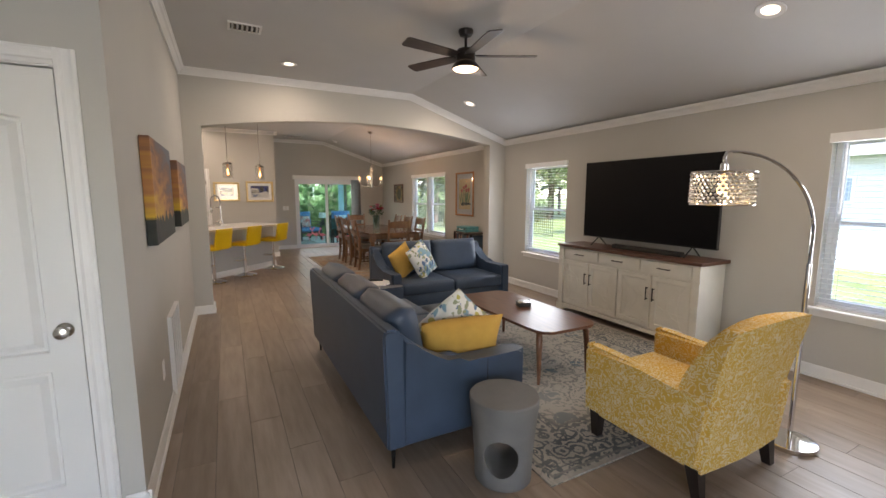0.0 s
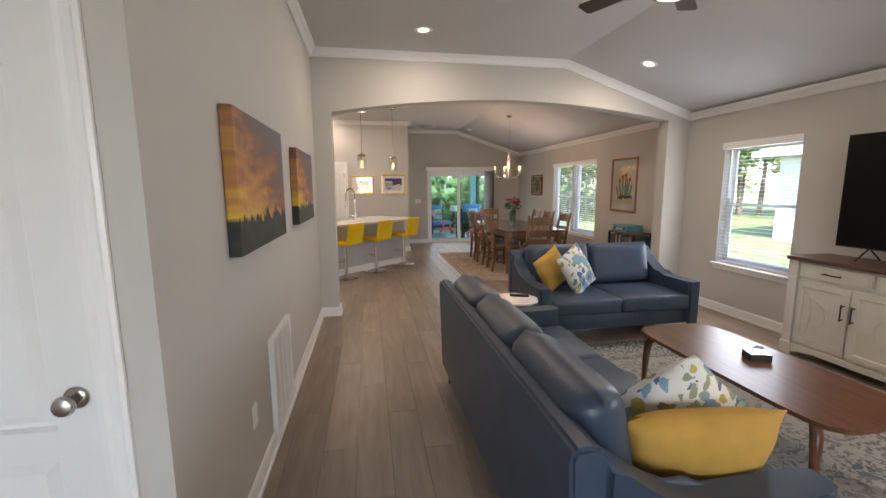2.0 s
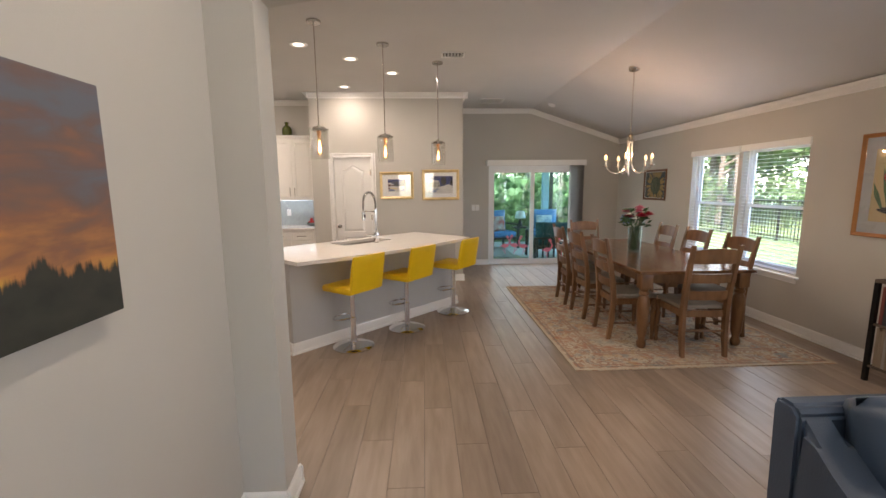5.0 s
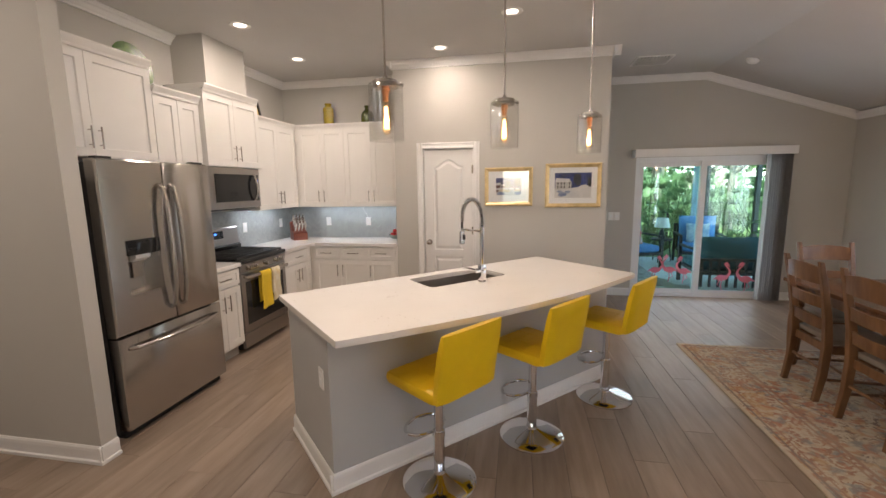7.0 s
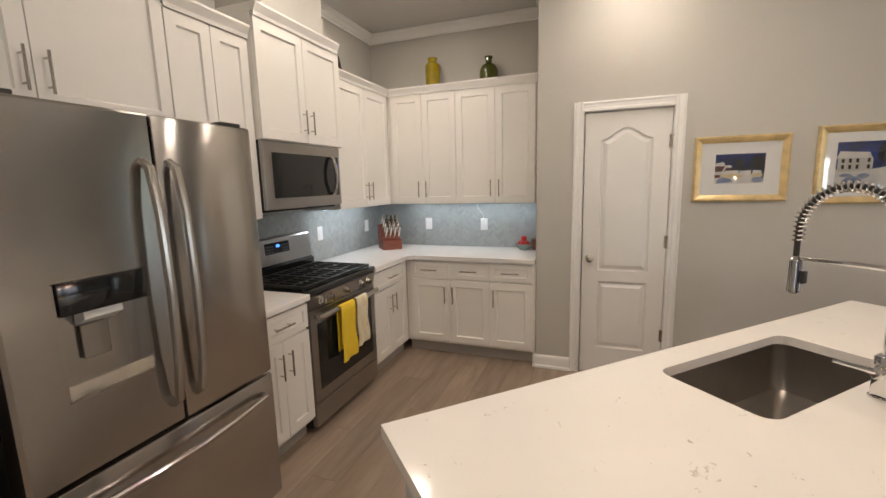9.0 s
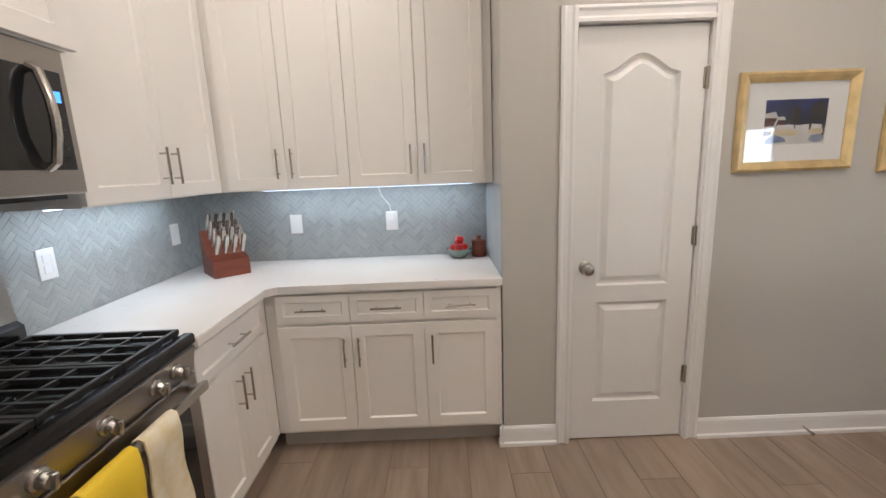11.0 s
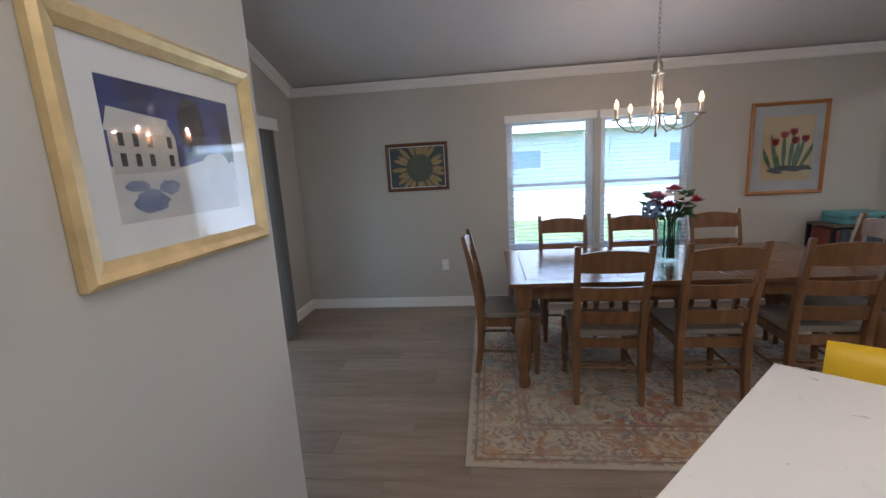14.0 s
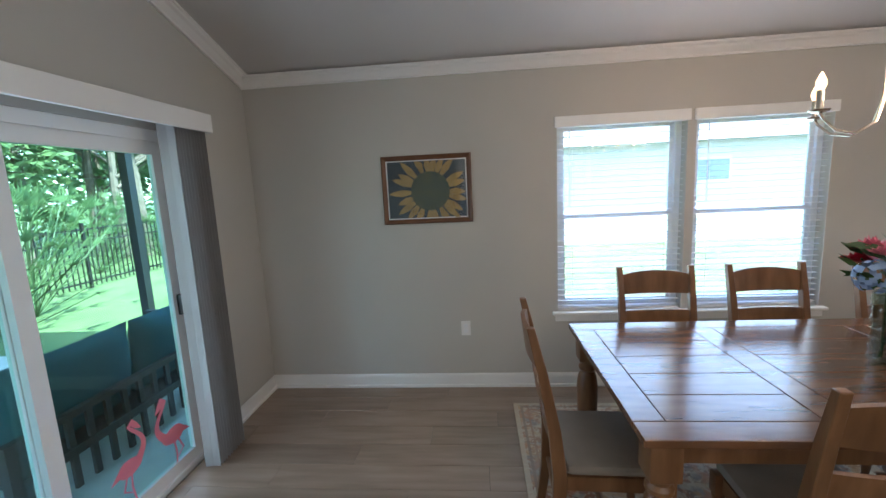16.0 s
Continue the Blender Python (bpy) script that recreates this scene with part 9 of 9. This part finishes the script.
def porch_seat(m, W, cushion, n, label, name="porch_sofa", cat="sofa"):
    """Slatted-back porch seat that faces -y; back at y = 0.8."""
    s = thing(name, m, label, cat)
    BH = 0.50 if n > 1 else 0.80
    bm = bmn()
    for x in (0.0, W - 0.05):
        for y in (0.0, 0.75):
            box(bm, x, y, 0, x + 0.05, y + 0.05, 0.62 if y == 0 else BH)
        box(bm, x, 0.0, 0.60, x + 0.05, 0.56 if n > 1 else 0.80, 0.63)
    box(bm, 0.05, 0.0, 0.25, W - 0.05, 0.80, 0.30)
    box(bm, 0.05, 0.755, BH - 0.04, W - 0.05, 0.795, BH)
    part("frame", bm, WICK, s, smooth=None)
    k = int(W / 0.12)
    for i in range(k):
        bm = bmn()
        x = 0.08 + (W - 0.16) * i / max(1, k - 1)
        box(bm, x - 0.018, 0.765, 0.06 if n > 1 else 0.30, x + 0.018, 0.785, BH - 0.04)
        part("slat", bm, WICK, s, smooth=None)
    cw = (W - 0.12) / n
    for i in range(n):
        bm = bmn()
        box(bm, 0.06 + cw * i + 0.004, 0.02, 0.301, 0.06 + cw * (i + 1) - 0.004, 0.62, 0.44, 0.04)
        part("seat_cushion", bm, cushion, s, smooth=60)
        bm = bmn()
        pad(bm, cw - 0.01, 0.54, 0.24, pose(0.06 + cw * (i + 0.5), 0.62, 0.55 if n > 1 else 0.70, -6, 0, 0), 12, 0.06, 3.2)
        part("back_cushion", bm, cushion, s, smooth=70)
    return s


porch_seat(pose(5.92, 14.57, -0.03, 0, 0, 180), 1.85, CUSH, 2, "dark teal porch sofa seen from behind")
porch_seat(pose(4.50, 15.75, -0.03, 0, 0, -10), 0.80, BLUEC, 1, "blue-cushioned dark porch armchair", "porch_chair", "chair")
porch_seat(pose(3.43, 15.35, -0.03, 0, 0, 20), 0.80, BLUEC, 1, "blue-cushioned dark porch armchair", "porch_chair", "chair")
tb2 = thing("porch_table", pose(4.36, 16.35, -0.03), "small dark porch side table with a white lamp", "table")
bm = bmn()
lathe(bm, [(0.2, 0.46), (0.21, 0.465), (0.21, 0.49), (0.2, 0.495)], 20)
part("top", bm, WICK, tb2)
for i in range(3):
    a = 2 * math.pi * i / 3
    bm = bmn()
    tube(bm, [(0.16 * math.cos(a), 0.16 * math.sin(a), 0.46), (0.2 * math.cos(a), 0.2 * math.sin(a), 0)], 0.012, 6)
    part("leg", bm, WICK, tb2)
pl_ = thing("porch_lamp", pose(4.36, 16.35, 0.466), "white-shaded table lamp on the porch", "lamp")
bm = bmn()
lathe(bm, [(0.06, 0), (0.07, 0.01), (0.05, 0.12), (0.015, 0.2), (0.012, 0.25)], 18)
part("base", bm, WICK, pl_)
bm = bmn()
lathe(bm, [(0.15, 0.23), (0.11, 0.42)], 22, caps=False)
part("shade", bm, mat("white_shade", (0.75, 0.74, 0.70), 0.8), pl_)
throw(pose(4.96, 16.12, 0.60, -15, 0, -10), 0.42, 0.40, 0.14, mat("white_print_cushion", (0.62, 0.64, 0.66), 0.85, color2=(0.2, 0.3, 0.4), scale=9), "pale print cushion on the porch chair")
throw(pose(3.64, 15.80, 0.60, -15, 0, 20), 0.42, 0.40, 0.14, mat("red_print_cushion", (0.65, 0.62, 0.58), 0.85, color2=(0.55, 0.06, 0.05), scale=9), "white cushion with red flowers on the porch chair")
prug = bmn()
box(prug, -0.9, -0.9, 0.0005, 0.9, 0.9, 0.012)
o = solid("porch_rug", prug, mat("porch_rug_print", (0.16, 0.13, 0.11), 0.95, color2=(0.45, 0.40, 0.36), scale=7), "dark and cream patterned porch rug", "rug", smooth=None)
o.location = (2.9, 14.95, -0.0295)

# flamingo decals on the glass
FLAM = mat("flamingo_pink", (0.80, 0.24, 0.31), 0.6, var=0.05)


def flamingo(x, z, s, flip, y):
    """A flat sticker whose pieces lie a hair above one another."""
    root = thing("flamingo_decal", pose(x, y, z), "pink flamingo decal stuck on the sliding glass", "decal", "flamingo decals on the glass")
    layer = [0.0]

    def piece(name, pts):
        bm = bmn()
        prism(bm, [(flip * u * s, v * s) for u, v in pts], 'y', -0.0012 - layer[0], -layer[0] * 0.5)
        part(name, bm, FLAM, root, smooth=None)
        layer[0] += 0.0002
    n = 16
    body = [(0.17 * math.cos(2 * math.pi * i / n), 0.42 + (0.10 + 0.02 * math.cos(2 * math.pi * i / n)) * math.sin(2 * math.pi * i / n)) for i in range(n)]
    body[0] = (0.28, 0.36)
    piece("body", body)
    neck = [(-0.12 - 0.10 * math.sin(i / 10 * math.pi * 1.25), 0.44 + 0.44 * i / 10) for i in range(11)]
    neck += [(-0.10, 0.91), (-0.15, 0.85), (-0.21, 0.79)]
    w = [0.05 - 0.028 * min(1, i / 7) for i in range(11)] + [0.042, 0.035, 0.008]
    left, right = [], []
    for i, p in enumerate(neck):
        a, b = Vector(neck[max(0, i - 1)]), Vector(neck[min(len(neck) - 1, i + 1)])
        d = (b - a).normalized()
        left.append((p[0] - d.y * w[i], p[1] + d.x * w[i]))
        right.append((p[0] + d.y * w[i], p[1] - d.x * w[i]))
    piece("neck", left + right[::-1])
    for leg in (((0.0, 0.36), (0.02, 0.18), (-0.01, 0.0)), ((0.06, 0.36), (0.13, 0.19), (0.03, 0.12))):
        piece("leg", [(u - 0.012, v) for u, v in leg] + [(u + 0.012, v) for u, v in reversed(leg)])
    return root


for x, z, s, fl_, y in ((3.36, 0.20, 0.40, -1, YN + 0.0765), (3.54, 0.20, 0.42, 1, YN + 0.0765), (3.73, 0.18, 0.42, 1, YN + 0.0765), (4.22, 0.10, 0.43, -1, YN + 0.0365), (4.51, 0.07, 0.47, 1, YN + 0.0365)):
    flamingo(x, z, s, fl_, y)

# ---- floor planks, one by one where the walk passes ----
for x, y in near:
    o = new("plank", plank_me)
    o.parent = floor
    o.location = (x, y, 0)
